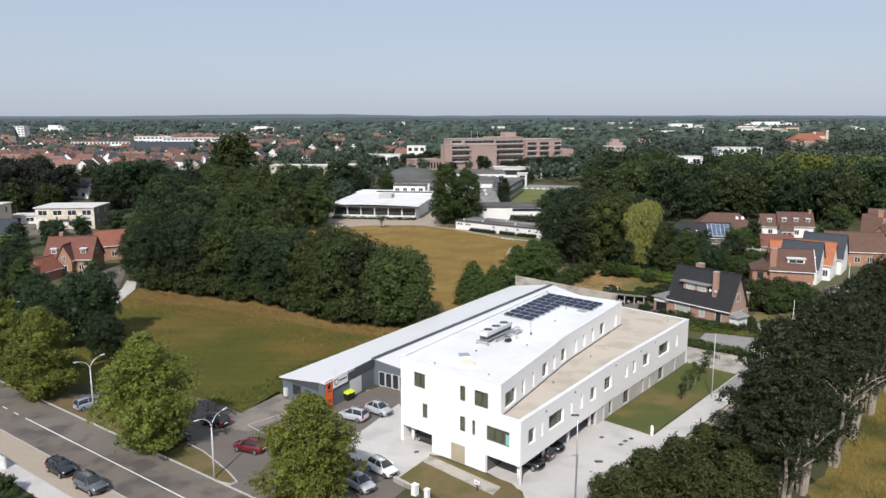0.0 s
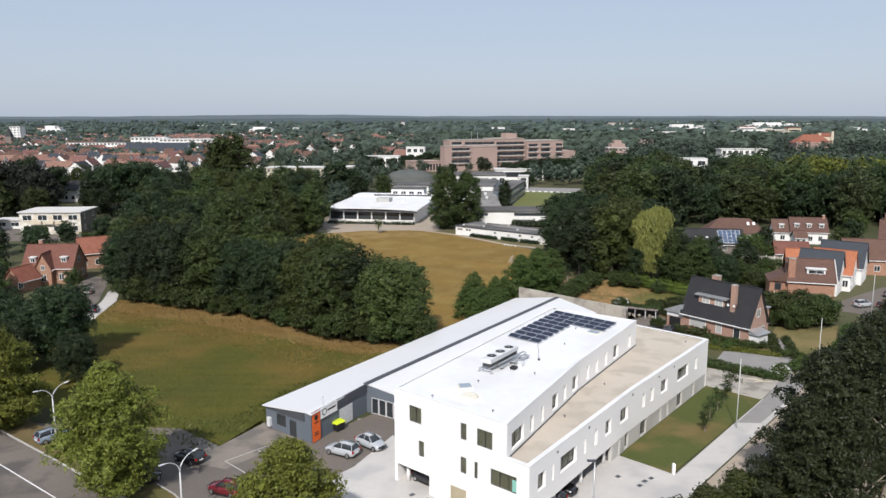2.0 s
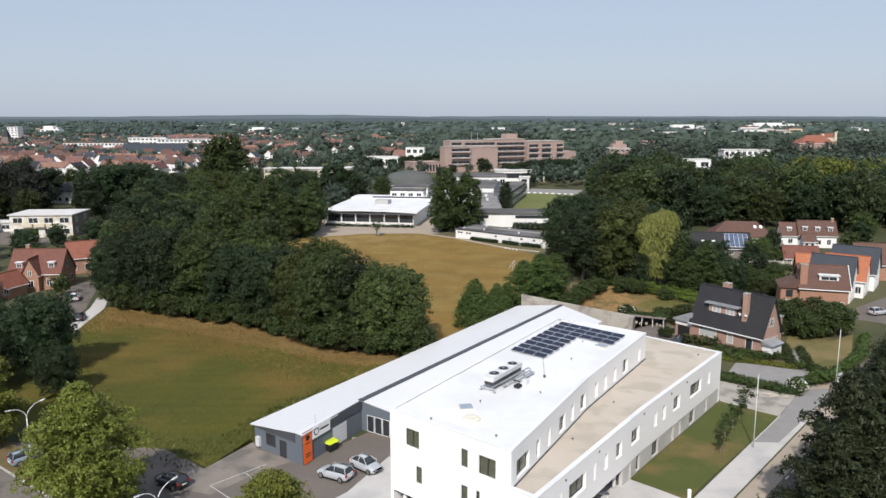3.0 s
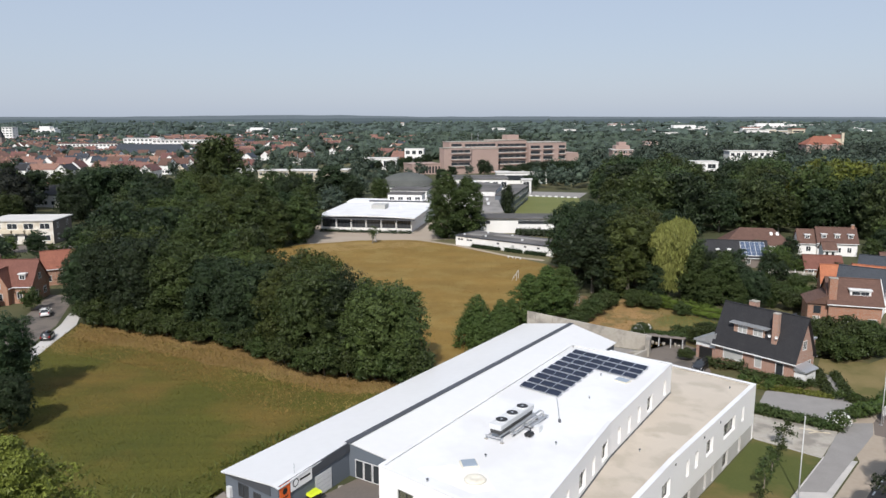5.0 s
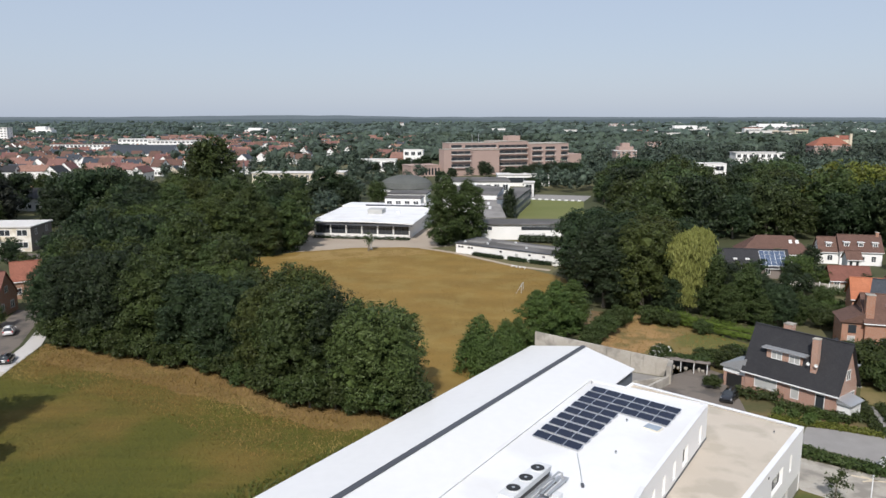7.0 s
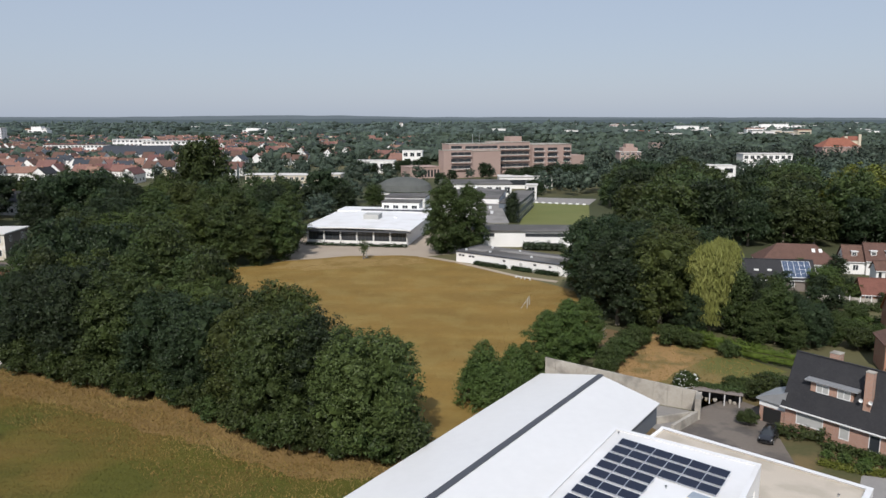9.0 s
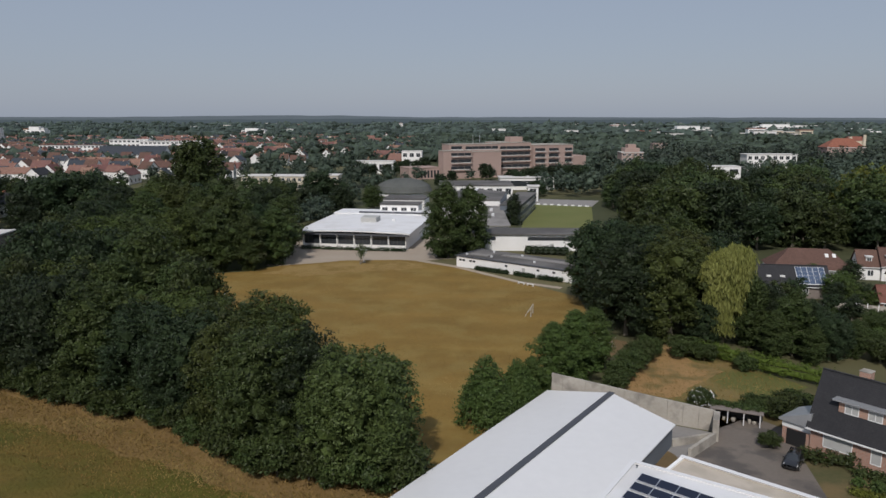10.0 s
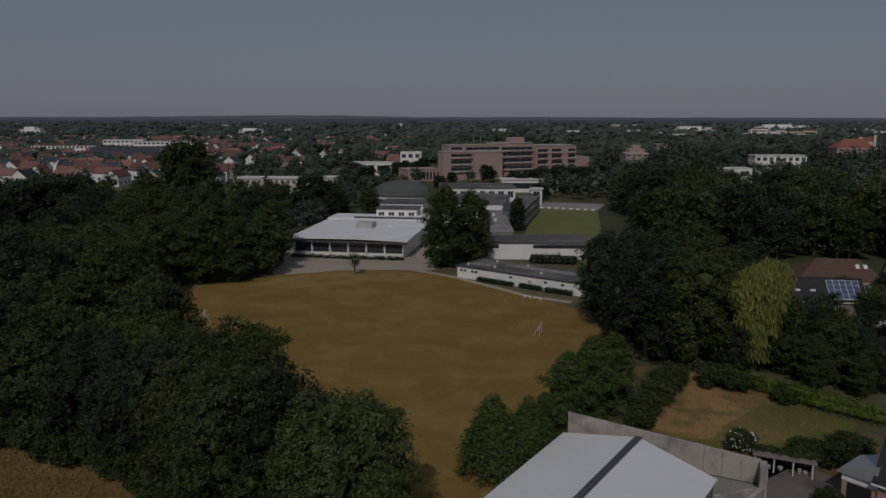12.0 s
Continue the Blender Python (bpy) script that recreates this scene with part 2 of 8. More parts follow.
    # red greyed down: the town's distance haze put into the tile colour
    "tiletown": course_material("hazed_red_roof_tile", (0.19, 0.098, 0.078), (0.25, 0.138, 0.115), (0.16, 0.075, 0.055), 0.28, 0.30, 0.75, own=0.7),
    "whitewall": material("whitewash", (0.72, 0.71, 0.68), (0.80, 0.79, 0.77), 0.85, 0, 0.3, 4, 0.1, own=0.1),
    "cream": material("cream_render", (0.55, 0.48, 0.36), (0.62, 0.55, 0.43), 0.85, 0, 0.3, 4, 0.1),
    "bitumen": material("grey_bitumen_roof", (0.078, 0.074, 0.070), (0.115, 0.11, 0.105), 0.9, 0, 0.08, 1.0, 0.15, third=(0.15, 0.143, 0.135), broad2=0.07),
    "felt": material("weathered_grey_felt", (0.215, 0.205, 0.192), (0.265, 0.252, 0.238), 0.9, 0, 0.12, 1.5, 0.15, third=(0.16, 0.152, 0.142), broad2=0.1),
    "dome": material("weathered_grey_roofing", (0.085, 0.090, 0.085), (0.125, 0.13, 0.122), 0.95, 0, 0.12, 1.5, 0.2, spec=0.1),
    "bark": material("grey_bark", (0.16, 0.135, 0.105), (0.25, 0.22, 0.18), 0.95, 0, 1.0, 9, 0.6),
    "palebark": material("pale_bark", (0.22, 0.185, 0.145), (0.36, 0.315, 0.255), 0.95, 0, 1.0, 7, 0.6),
    "leaf_dark": leaf_material("dark_foliage", (0.018, 0.031, 0.014), (0.037, 0.054, 0.022)),
    "leaf_mid": leaf_material("green_foliage", (0.031, 0.049, 0.014), (0.060, 0.077, 0.024)),
    "leaf_row": leaf_material("blackish_green_foliage", (0.018, 0.025, 0.011), (0.038, 0.045, 0.018), 0.2),
    "leaf_thicket": leaf_material("dull_olive_foliage", (0.036, 0.044, 0.014), (0.066, 0.072, 0.022), 0.2),
    "leaf_wood": leaf_material("fresh_green_foliage", (0.036, 0.056, 0.020), (0.066, 0.086, 0.032)),
    "leaf_moss": leaf_material("mossy_green_foliage", (0.042, 0.058, 0.015), (0.072, 0.086, 0.024)),
    "leaf_copse": leaf_material("soft_olive_foliage", (0.044, 0.064, 0.017), (0.078, 0.100, 0.031), 0.2),
    "leaf_olive": leaf_material("olive_green_foliage", (0.090, 0.105, 0.018), (0.150, 0.160, 0.032)),
    "leaf_plane": leaf_material("yellow_green_foliage", (0.098, 0.118, 0.021), (0.178, 0.190, 0.036), 0.25),
    "leaf_willow": leaf_material("willow_foliage", (0.150, 0.160, 0.040), (0.235, 0.235, 0.074), 0.15),
    "leaf_hedge": leaf_material("hedge_foliage", (0.045, 0.075, 0.018), (0.075, 0.105, 0.028), 0.3, 0.5),
    # both leaf colours lighter and bluer: distance haze put into the base colour
    "leaf_far": leaf_material("lightly_hazed_foliage", (0.038, 0.056, 0.040), (0.072, 0.092, 0.064), 0.4, 1.0),
    "leaf_hazed": leaf_material("hazed_far_foliage", (0.046, 0.066, 0.054), (0.080, 0.102, 0.082), 0.4, 1.0),
    "leaf_beech": leaf_material("copper_dark_foliage", (0.016, 0.018, 0.013), (0.030, 0.033, 0.022), 0.2),
    "pvblue": plain("blue_solar_cells", (0.075, 0.105, 0.165), 0.25, 0, 0.5, 0),
    "roofgrey": material("pale_flat_roof", (0.55, 0.53, 0.50), (0.64, 0.62, 0.59), 0.85, 0, 0.1, 1.5, 0.1),
    "brickgrey": plain("grey_brown_brick", (0.20, 0.17, 0.15), 0.9),
    "tuft": material("grass_blades", (0.070, 0.080, 0.012), (0.118, 0.106, 0.017), 0.8, 0, 0.09, 2.2, 0, island=0.8, place=True, third=(0.165, 0.110, 0.028), broad2=0.05),
    "tuft_field": material("yellow_green_blades", (0.20, 0.155, 0.036), (0.26, 0.185, 0.055), 0.8, 0, 0.2, 1.1, 0, island=0.6, place=True, third=(0.11, 0.105, 0.022), broad2=0.12),
    "field": material("rough_yellow_field", (0.15, 0.12, 0.030), (0.20, 0.145, 0.042), 0.9, 0, 0.2, 1.3, 0.6, place=True, third=(0.065, 0.068, 0.018), broad2=0.12),
    "tuft_dry": material("dry_grass_blades", (0.24, 0.155, 0.050), (0.18, 0.115, 0.032), 0.8, 0, 0.09, 1.1, 0, island=0.45, place=True, third=(0.28, 0.20, 0.07), broad2=0.06),
    "tyre": plain("tyre_rubber", (0.02, 0.02, 0.02), 0.85),
    "rim": plain("alloy_rim", (0.55, 0.55, 0.56), 0.3, 0.9),
    "lamp_red": plain("rear_lamp", (0.35, 0.01, 0.01), 0.2),
    "lamp_clear": plain("head_lamp", (0.7, 0.7, 0.7), 0.1),
}


def streak(m, angle, across, along_, amount):
    """Long faint bands of lighter and darker growth, as mowing and wind leave them."""
    n, l = m.node_tree.nodes, m.node_tree.links
    p = n["Principled BSDF"]
    geo, turn, t = n.new("ShaderNodeNewGeometry"), n.new("ShaderNodeMapping"), n.new("ShaderNodeTexNoise")
    turn.inputs["Rotation"].default_value = (0, 0, radians(angle))
    turn.inputs["Scale"].default_value = (along_, across, 1)
    t.inputs["Scale"].default_value = 1.0
    t.inputs["Detail"].default_value = 5
    l.new(geo.outputs["Position"], turn.inputs["Vector"])
    l.new(turn.outputs[0], t.inputs["Vector"])
    r, v = n.new("ShaderNodeMapRange"), n.new("ShaderNodeHueSaturation")
    r.inputs[1].default_value, r.inputs[2].default_value = 0.3, 0.7
    r.inputs[3].default_value, r.inputs[4].default_value = 1 - amount, 1 + amount
    l.new(t.outputs["Fac"], r.inputs[0])
    l.new(r.outputs[0], v.inputs["Value"])
    l.new(p.inputs["Base Color"].links[0].from_socket, v.inputs["Color"])
    l.new(v.outputs[0], p.inputs["Base Color"])


for k, angle, across, along_, amount in (("meadow", -38, 0.55, 0.05, 0.10), ("tuft", -38, 0.55, 0.05, 0.10), ("dry", 24, 0.14, 0.045, 0.11), ("tuft_dry", 24, 0.14, 0.045, 0.11)):
    streak(M[k], angle, across, along_, amount)


def paint(name, c):
    m = plain(name, c, 0.28, 0.0, 0.6, 0)
    m.node_tree.nodes["Principled BSDF"].inputs["Coat Weight"].default_value = 0.8
    return m


PAINT = {k: paint(k + "_car_paint", c) for k, c in dict(red=(0.13, 0.008, 0.014), white=(0.75, 0.75, 0.75), silver=(0.42, 0.44, 0.46), black=(0.012, 0.012, 0.014), grey=(0.10, 0.11, 0.12), blue=(0.22, 0.27, 0.33)).items()}


# ---- mesh building ----
class Geo:
    """Collects corners and faces of one mesh."""

    def __init__(self):
        self.v, self.f = [], []

    def face(self, *pts):
        k = len(self.v)
        self.v += [tuple(p) for p in pts]
        self.f.append(tuple(range(k, k + len(pts))))
        return self

    def prism(self, pts, z0, z1, top=None):
        """Upright prism over a plan; top: the plan at the upper end, where it differs. z1 may be a list, corner by corner."""
        k, n = len(self.v), len(pts)
        top = top or pts
        hi = z1 if isinstance(z1, (list, tuple)) else [z1] * n
        self.v += [(p[0], p[1], z0) for p in pts] + [(p[0], p[1], h) for p, h in zip(top, hi)]
        area = sum(pts[i][0] * pts[(i + 1) % n][1] - pts[(i + 1) % n][0] * pts[i][1] for i in range(n))
        order = range(n) if area > 0 else range(n - 1, -1, -1)
        o = list(order)
        self.f.append(tuple(k + i for i in reversed(o)))
        self.f.append(tuple(k + n + i for i in o))
        for i in range(n):
            a, b = o[i], o[(i + 1) % n]
            self.f.append((k + a, k + b, k + n + b, k + n + a))
        return self

    def box(self, x0, x1, y0, y1, z0, z1):
        return self.prism([(x0, y0), (x1, y0), (x1, y1), (x0, y1)], z0, z1)

    def loft(self, rings, caps=True):
        k, n = len(self.v), len(rings[0])
        for r in rings:
            self.v += [tuple(p) for p in r]
        for i in range(len(rings) - 1):
            for j in range(n):
                a, b = k + i * n + j, k + i * n + (j + 1) % n
                self.f.append((a, b, b + n, a + n))
        if caps:
            self.f.append(tuple(k + j for j in reversed(range(n))))
            self.f.append(tuple(k + (len(rings) - 1) * n + j for j in range(n)))
        return self

    def tube(self, pts, radii, sides=8):
        rings = []
        pts = [Vector(p) for p in pts]
        for i, p in enumerate(pts):
            d = (pts[min(i + 1, len(pts) - 1)] - pts[max(i - 1, 0)]).normalized()
            s = d.cross(Vector((0, 0, 1)) if abs(d.z) < 0.9 else Vector((1, 0, 0))).normalized()
            u = s.cross(d)
            r = radii[i] if isinstance(radii, (list, tuple)) else radii
            rings.append([p + r * (math.cos(a) * s + math.sin(a) * u) for a in (2 * math.pi * j / sides for j in range(sides))])
        return self.loft(rings)

    def mesh(self, name, mat, smooth=False):
        me = bpy.data.meshes.new(name)
        me.from_pydata(self.v, [], self.f)
        me.materials.append(mat)
        if smooth:
            me.polygons.foreach_set("use_smooth", [True] * len(me.polygons))
        me.validate()
        me.update()
        return me


def under(ob, parent):
    ob.parent = parent
    return ob


def part(name, geo, mat, parent, label="", m=None, smooth=False):
    """One mesh object under a thing or a part; geo may be a ready mesh."""
    me = geo.mesh(name, mat, smooth) if isinstance(geo, Geo) else geo
    ob = under(new(name, me), parent)
    if m is not None:
        ob.matrix_basis = m
    return tagged(ob, label)


def thing(name, label, category, m=None, group=""):
    ob = new(name)
    ob.empty_display_size = 0.3
    if m is not None:
        ob.matrix_basis = m
    return tagged(ob, label, category, group)


def structure(name, geo, mat, label, category=""):
    return tagged(new(name, geo.mesh(name, mat)), label, category or name.split("_")[0], kind="structure")


def sheet(name, pts, z, mat, label, depth=0.3):
    """A piece of the ground: a shallow slab whose top lies at z."""
    return structure(name, Geo().prism(pts, z - depth, z), mat, label)


def wall_plane(p0, p1):
    """Pose of a wall's own frame: x along it from p0 to p1, y into the building, z up."""
    d = (Vector(p1) - Vector(p0)).normalized()
    return Matrix.Translation((p0[0], p0[1], 0)) @ Matrix.Rotation(math.atan2(d.y, d.x), 4, "Z")


def pierced(length, z0, z1, thick, holes):
    """A wall in its own frame with openings (x0, x1, z0, z1) that go right through."""
    g = Geo()
    xs = sorted({0.0, length, *(h[0] for h in holes), *(h[1] for h in holes)})
    zs = sorted({z0, z1, *(h[2] for h in holes), *(h[3] for h in holes)})
    xs = [x for x in xs if 0 <= x <= length]
    zs = [z for z in zs if z0 <= z <= z1]

    def solid(i, j):
        if not (0 <= i < len(xs) - 1 and 0 <= j < len(zs) - 1):
            return False
        x, z = (xs[i] + xs[i + 1]) / 2, (zs[j] + zs[j + 1]) / 2
        return not any(h[0] < x < h[1] and h[2] < z < h[3] for h in holes)

    for i in range(len(xs) - 1):
        for j in range(len(zs) - 1):
            if not solid(i, j):
                continue
            a, b, c, d = xs[i], xs[i + 1], zs[j], zs[j + 1]
            g.face((a, 0, c), (b, 0, c), (b, 0, d), (a, 0, d))
            g.face((b, thick, c), (a, thick, c), (a, thick, d), (b, thick, d))
            if not solid(i - 1, j):
                g.face((a, thick, c), (a, 0, c), (a, 0, d), (a, thick, d))
            if not solid(i + 1, j):
                g.face((b, 0, c), (b, thick, c), (b, thick, d), (b, 0, d))
            if not solid(i, j - 1):
                g.face((a, thick, c), (b, thick, c), (b, 0, c), (a, 0, c))
            if not solid(i, j + 1):
                g.face((a, 0, d), (b, 0, d), (b, thick, d), (a, thick, d))
    return g


_cache = {}


def window(parent, w, h, m, frame_mat="frame", glass="glass", bars=1, cross=0, deep=0.08, bar=0.06, name="window", curtain=0.0):
    """A frame with its pane; m: pose of the lower left corner in the parent's frame, y pointing inwards."""
    key = (round(w, 2), round(h, 2), frame_mat, glass, bars, cross, deep, bar)
    if key not in _cache:
        half = bar / 2
        cut = lambda size, n: [(bar if k == 0 else size * k / n + half, size - bar if k == n - 1 else size * (k + 1) / n - half) for k in range(n)]
        g = pierced(w, 0.0, h, deep, [(*u, *v) for u in cut(w, max(1, bars)) for v in cut(h, cross + 1)])
        p = Geo().box(bar, w - bar, deep * 0.5, deep * 0.5 + 0.012, bar, h - bar)
        _cache[key] = g.mesh(name, M[frame_mat]), p.mesh("pane", M[glass])
    f, p = _cache[key]
    ob = part(name, f, None, parent, m=m)
    part("pane", p, None, ob).visible_shadow = False
    if curtain:
        part("curtain", Geo().box(0.02, w * curtain, deep + 0.10, deep + 0.13, 0.03, h - 0.03), M["curtain"], ob)
    return ob


# ---- the ground and its surfaces ----
def ragged(pts, step, amp, seed):
    """A plan outline with an uneven, worn edge."""
    out = []
    for (ax, ay), (bx, by) in zip(pts, pts[1:] + pts[:1]):
        n = max(1, int(math.hypot(bx - ax, by - ay) / step))
        for k in range(n):
            x, y = ax + (bx - ax) * k / n, ay + (by - ay) * k / n
            out.append((x + amp * (noise.noise((x * 0.22, y * 0.22, seed)) + 0.7 * noise.noise((x * 0.8, y * 0.8, seed + 2))), y + amp * (noise.noise((x * 0.22, y * 0.22, seed + 5)) + 0.7 * noise.noise((x * 0.8, y * 0.8, seed + 7)))))
    return out


def along(s, n):
    """Plan place from metres along the main road and across it."""
    return (0.802 * s + 0.597 * n, -0.597 * s + 0.802 * n)


ring = [(4950 * math.cos(a), 4950 * math.sin(a)) for a in (2 * math.pi * k / 48 for k in range(48))]
structure("ground", Geo().prism(ring, -1.0, 0.0), M["land"], "flat ground of grass, gardens and fields reaching the horizon")

sheet("meadow", [(-23.2, 92.5), (-27.5, 84.5), (-34, 90), (-50, 104), (-66, 120), (-69.2, 136), (-70.8, 158), (-56, 153), (-38, 146), (-20, 131), (-4, 127), (2, 130)], 0.03, M["meadow"], "unmown meadow of green and yellow grass")
sheet("rough_grass", [(-22, 94), (-26, 82), (-34, 80.5), (-44, 88), (-58, 99), (-72, 110), (-73, 122), (-70, 140), (-64, 122), (-40, 100)], 0.012, M["meadow"], "rough grass between meadow and parked cars")
sheet("dry_field", [(-72, 235), (-66, 200), (-50, 180), (-32, 162), (-18, 149), (-2, 142), (4.5, 138), (14, 151), (23, 166), (30, 190), (31, 214), (20.4, 228.5), (4.2, 247), (-4, 256), (-12, 258.5), (-28, 257.3), (-34.0, 254.0), (-44, 250), (-52, 242)], 0.03, M["dry"], "mown school field of dry brown grass")
sheet("field_straw", ragged([(-47, 240), (-40, 249.0), (-30, 254.0), (-12, 256.0), (-5, 253.2), (-3, 247), (-12, 244), (-24, 240.5), (-36, 236)], 1.4, 2.0, 31), 0.042, M["pale_straw"], "bleached straw strip of the field before the school yard")
sheet("field_corner", [(-4, 126), (1.5, 124), (8, 135), (4.5, 139), (-4, 145), (-14, 142)], 0.022, M["dry"], "dry grass corner beside the grey hall")
sheet("school_yard", [(-48, 250), (-36, 250), (-12, 254), (-5, 257), (8, 263), (8, 300), (-48, 300)], 0.025, M["pinkpath"], "sandy paved yard before the school hall")
sheet("school_path", [(-6, 258.5), (4, 250), (20.2, 229.8), (29, 224), (28, 222.3), (19.3, 228.2), (3.2, 248), (-7, 256.5)], 0.036, M["pinkpath"], "narrow sandy path along the white pavilion")
sheet("sports_pitch", [(27.5, 312), (53, 306), (67.5, 385), (41.5, 394.5)], 0.03, M["pitch"], "light green school sports pitch")
sheet("paved_court", [(38, 395.6), (67.8, 385.6), (76, 410), (38, 420)], 0.03, M["path"], "grey paved court behind the sports pitch")

sheet("straw_margin", ragged([(-71.2, 158.5), (-56.5, 153.8), (-38, 146.5), (-20, 131), (-4, 127), (-5.0, 122.0), (-13, 121.0), (-20, 122.6), (-28.5, 128.6), (-38.5, 135.2), (-56, 143.6), (-69.5, 149.0)], 1.1, 1.5, 3), 0.045, M["straw"], "strip of tall dry straw along the copse")
# main road, its lanes and verges
R0, R1 = -130, 40
sheet("road", [along(R0, 29.6), along(R1, 29.6), along(R1, 37.4), along(R0, 37.4)], 0.02, M["asphalt"], "two-lane grey-brown asphalt road")
sheet("parking_lane", [along(R0, 26.2), along(R1, 26.2), along(R1, 29.45), along(R0, 29.45)], 0.05, M["pinkpath"], "sandy parking lane beside the road")
sheet("pavement_near", [along(R0, 24.0), along(R1, 24.0), along(R1, 26.05), along(R0, 26.05)], 0.09, M["concrete"], "pale concrete pavement beside the parking lane")
structure("kerb_near", Geo().prism([along(R0, 29.45), along(R1, 29.45), along(R1, 29.6), along(R0, 29.6)], -0.2, 0.07), M["kerb"], "low concrete kerb of the parking lane", "kerb")
structure("kerb_far", Geo().prism([along(R0, 37.4), along(R1, 37.4), along(R1, 37.62), along(R0, 37.62)], -0.2, 0.12), M["kerb"], "concrete kerb along the tree verge", "kerb")
structure("kerb_path", Geo().prism([along(R0, 26.05), along(R1, 26.05), along(R1, 26.2), along(R0, 26.2)], -0.2, 0.13), M["kerb"], "concrete kerb of the pavement", "kerb")
sheet("verge", [along(R0, 37.62), along(-58.8, 37.62), along(-57.4, 37.95), along(-57.3, 38.6), along(-60, 39.5), along(-66.5, 41.0), along(-70, 41.2), along(R0, 41.2)], 0.10, M["lawn_dry"], "dry grass verge under the street trees")
TIP = [along(-70, 41.2), along(-66.5, 41.0), along(-60, 39.5), along(-57.3, 38.6), along(-57.4, 37.95), along(-58.8, 37.62)]
OUT = [along(-70, 41.38), along(-66.4, 41.18), along(-59.9, 39.68), along(-57.1, 38.75), along(-57.15, 37.8), along(-58.8, 37.44)]
structure("kerb_verge", Geo().prism(TIP + OUT[::-1], -0.2, 0.125), M["kerb"], "worn concrete kerb round the verge", "kerb")
sheet("car_park", [along(-98, 41.2), along(-66.5, 38.4), along(-57.2, 37.9), along(-55.5, 37.62), along(-40, 37.62), (-3, 66), (-7.4, 68.8), (-15.4, 73.4), (-10.4, 79.0), (-5.0, 86.5), (-2.9, 90.0), (-8.5, 95.8), (-16.4, 86.8), (-23, 90.8), (-24, 92.5), (-27.6, 84.3), (-34, 89.8)], 0.02, M["yard"], "worn grey asphalt car park")
sheet("sandy_strip", [(-24.2, 92.6), (-27.4, 84.6), (-30.6, 87.2), (-29.5, 80), (-25, 78.5), (-20.5, 84.2), (-17.5, 86.5), (-22.6, 89.6)], 0.03, M["worn"], "sandy gravel ground beside the grey hall")
for k in range(16):
    s = -128 + 3.4 * k
    if s < -93:
        tagged(structure("lane_mark", Geo().prism([along(s, 33.1), along(s + 1.4, 33.1), along(s + 1.4, 33.25), along(s, 33.25)], 0.0, 0.026), M["line"], "white dash on the road", "road mark"))
structure("lane_line", Geo().prism([along(-92.6, 33.1), along(R1, 33.1), along(R1, 33.25), along(-92.6, 33.25)], 0.0, 0.026), M["line"], "continuous white line on the road", "road mark")
for s, n0, n1 in ((-52, 41, 46), (-55, 42, 47)):
    structure("bay_mark", Geo().prism([along(s, n0), along(s + 0.12, n0), along(s + 0.12, n1), along(s, n1)], 0.0, 0.028), M["kerb"], "faded white parking bay line", "road mark")
for a, b in (((-25.6, 80.5), (-20.6, 85.6)), ((-22.5, 77.6), (-25.6, 80.5)), ((-20.2, 80.6), (-22.4, 83.4))):
    d = (Vector(b) - Vector(a)).normalized() * 0.07
    q = Vector((-d.y, d.x))
    structure("bay_mark", Geo().prism([tuple(Vector(a) - q), tuple(Vector(b) - q), tuple(Vector(b) + q), tuple(Vector(a) + q)], 0.0, 0.04), M["kerb"], "faded white parking bay line", "road mark")

# side road towards the town
sheet("side_road", [(-76, 118), (-69.5, 118), (-72.6, 140), (-75.2, 157), (-83.5, 182), (-89.5, 182), (-84, 160), (-80, 140)], 0.022, M["asphalt"], "grey side road leading into the town")
sheet("side_pavement", [(-68.3, 134), (-70.6, 134), (-74.4, 157), (-77, 166), (-74.5, 166), (-71.3, 157)], 0.10, M["concrete"], "pale concrete pavement of the side road")

# surroundings of the white building
sheet("forecourt", [(-7.4, 68.8), (-15.4, 73.4), (-10.4, 79.0), (-6.4, 87.8), (-4, 80), (-1.8, 71.6), (-5.2, 65.8)], 0.035, M["concrete"], "pale concrete forecourt beside the white building")
sheet("parking_floor", [(-6.6, 77.6), (-3.2, 72.5), (2.0, 70.8), (8.2, 63.2), (8.4, 60.6), (13.5, 58.6), (26.2, 76.9), (20.8, 82.2), (24, 87), (10, 92), (-2, 86)], 0.03, M["concrete"], "pale concrete parking floor under and beside the building")
sheet("front_lawn", [(-5.4, 65.7), (-2.8, 69.9), (-1.5, 71.85), (7.3, 64.8), (8.3, 62.0), (5.2, 57)], 0.05, M["lawn_dry"], "small dry brown front lawn")
sheet("front_walk", [(-2.75, 70.2), (-1.75, 71.55), (6.0, 64.0), (5.0, 62.3)], 0.07, M["oldconcrete"], "weathered concrete walk across the front lawn")
sheet("side_lawn", [(20.9, 81.9), (25.8, 77.4), (45.4, 99.9), (39.4, 105.2), (22.9, 84.6)], 0.06, M["lawn"], "green lawn with dry patches")
sheet("side_path", [(13.6, 58.4), (16, 56.8), (28.6, 75.3), (49, 98.8), (45.6, 100.1), (26.1, 77.2)], 0.045, M["concrete"], "pale concrete drive beside the lawn")
sheet("sandy_drive", [(16.1, 56.7), (20, 54), (33, 72), (58, 103), (60, 113), (53, 111), (49.2, 98.7), (28.8, 75.2)], 0.03, M["pinkpath"], "brown gravel drive under the trees")
sheet("rear_terrace", [(39.6, 105.1), (45.3, 99.8), (50.2, 106.0), (51.0, 107.2), (42.7, 113.0), (36, 119.5), (33.5, 110.8)], 0.04, M["oldconcrete"], "grey sandy paved strip behind the lawn")
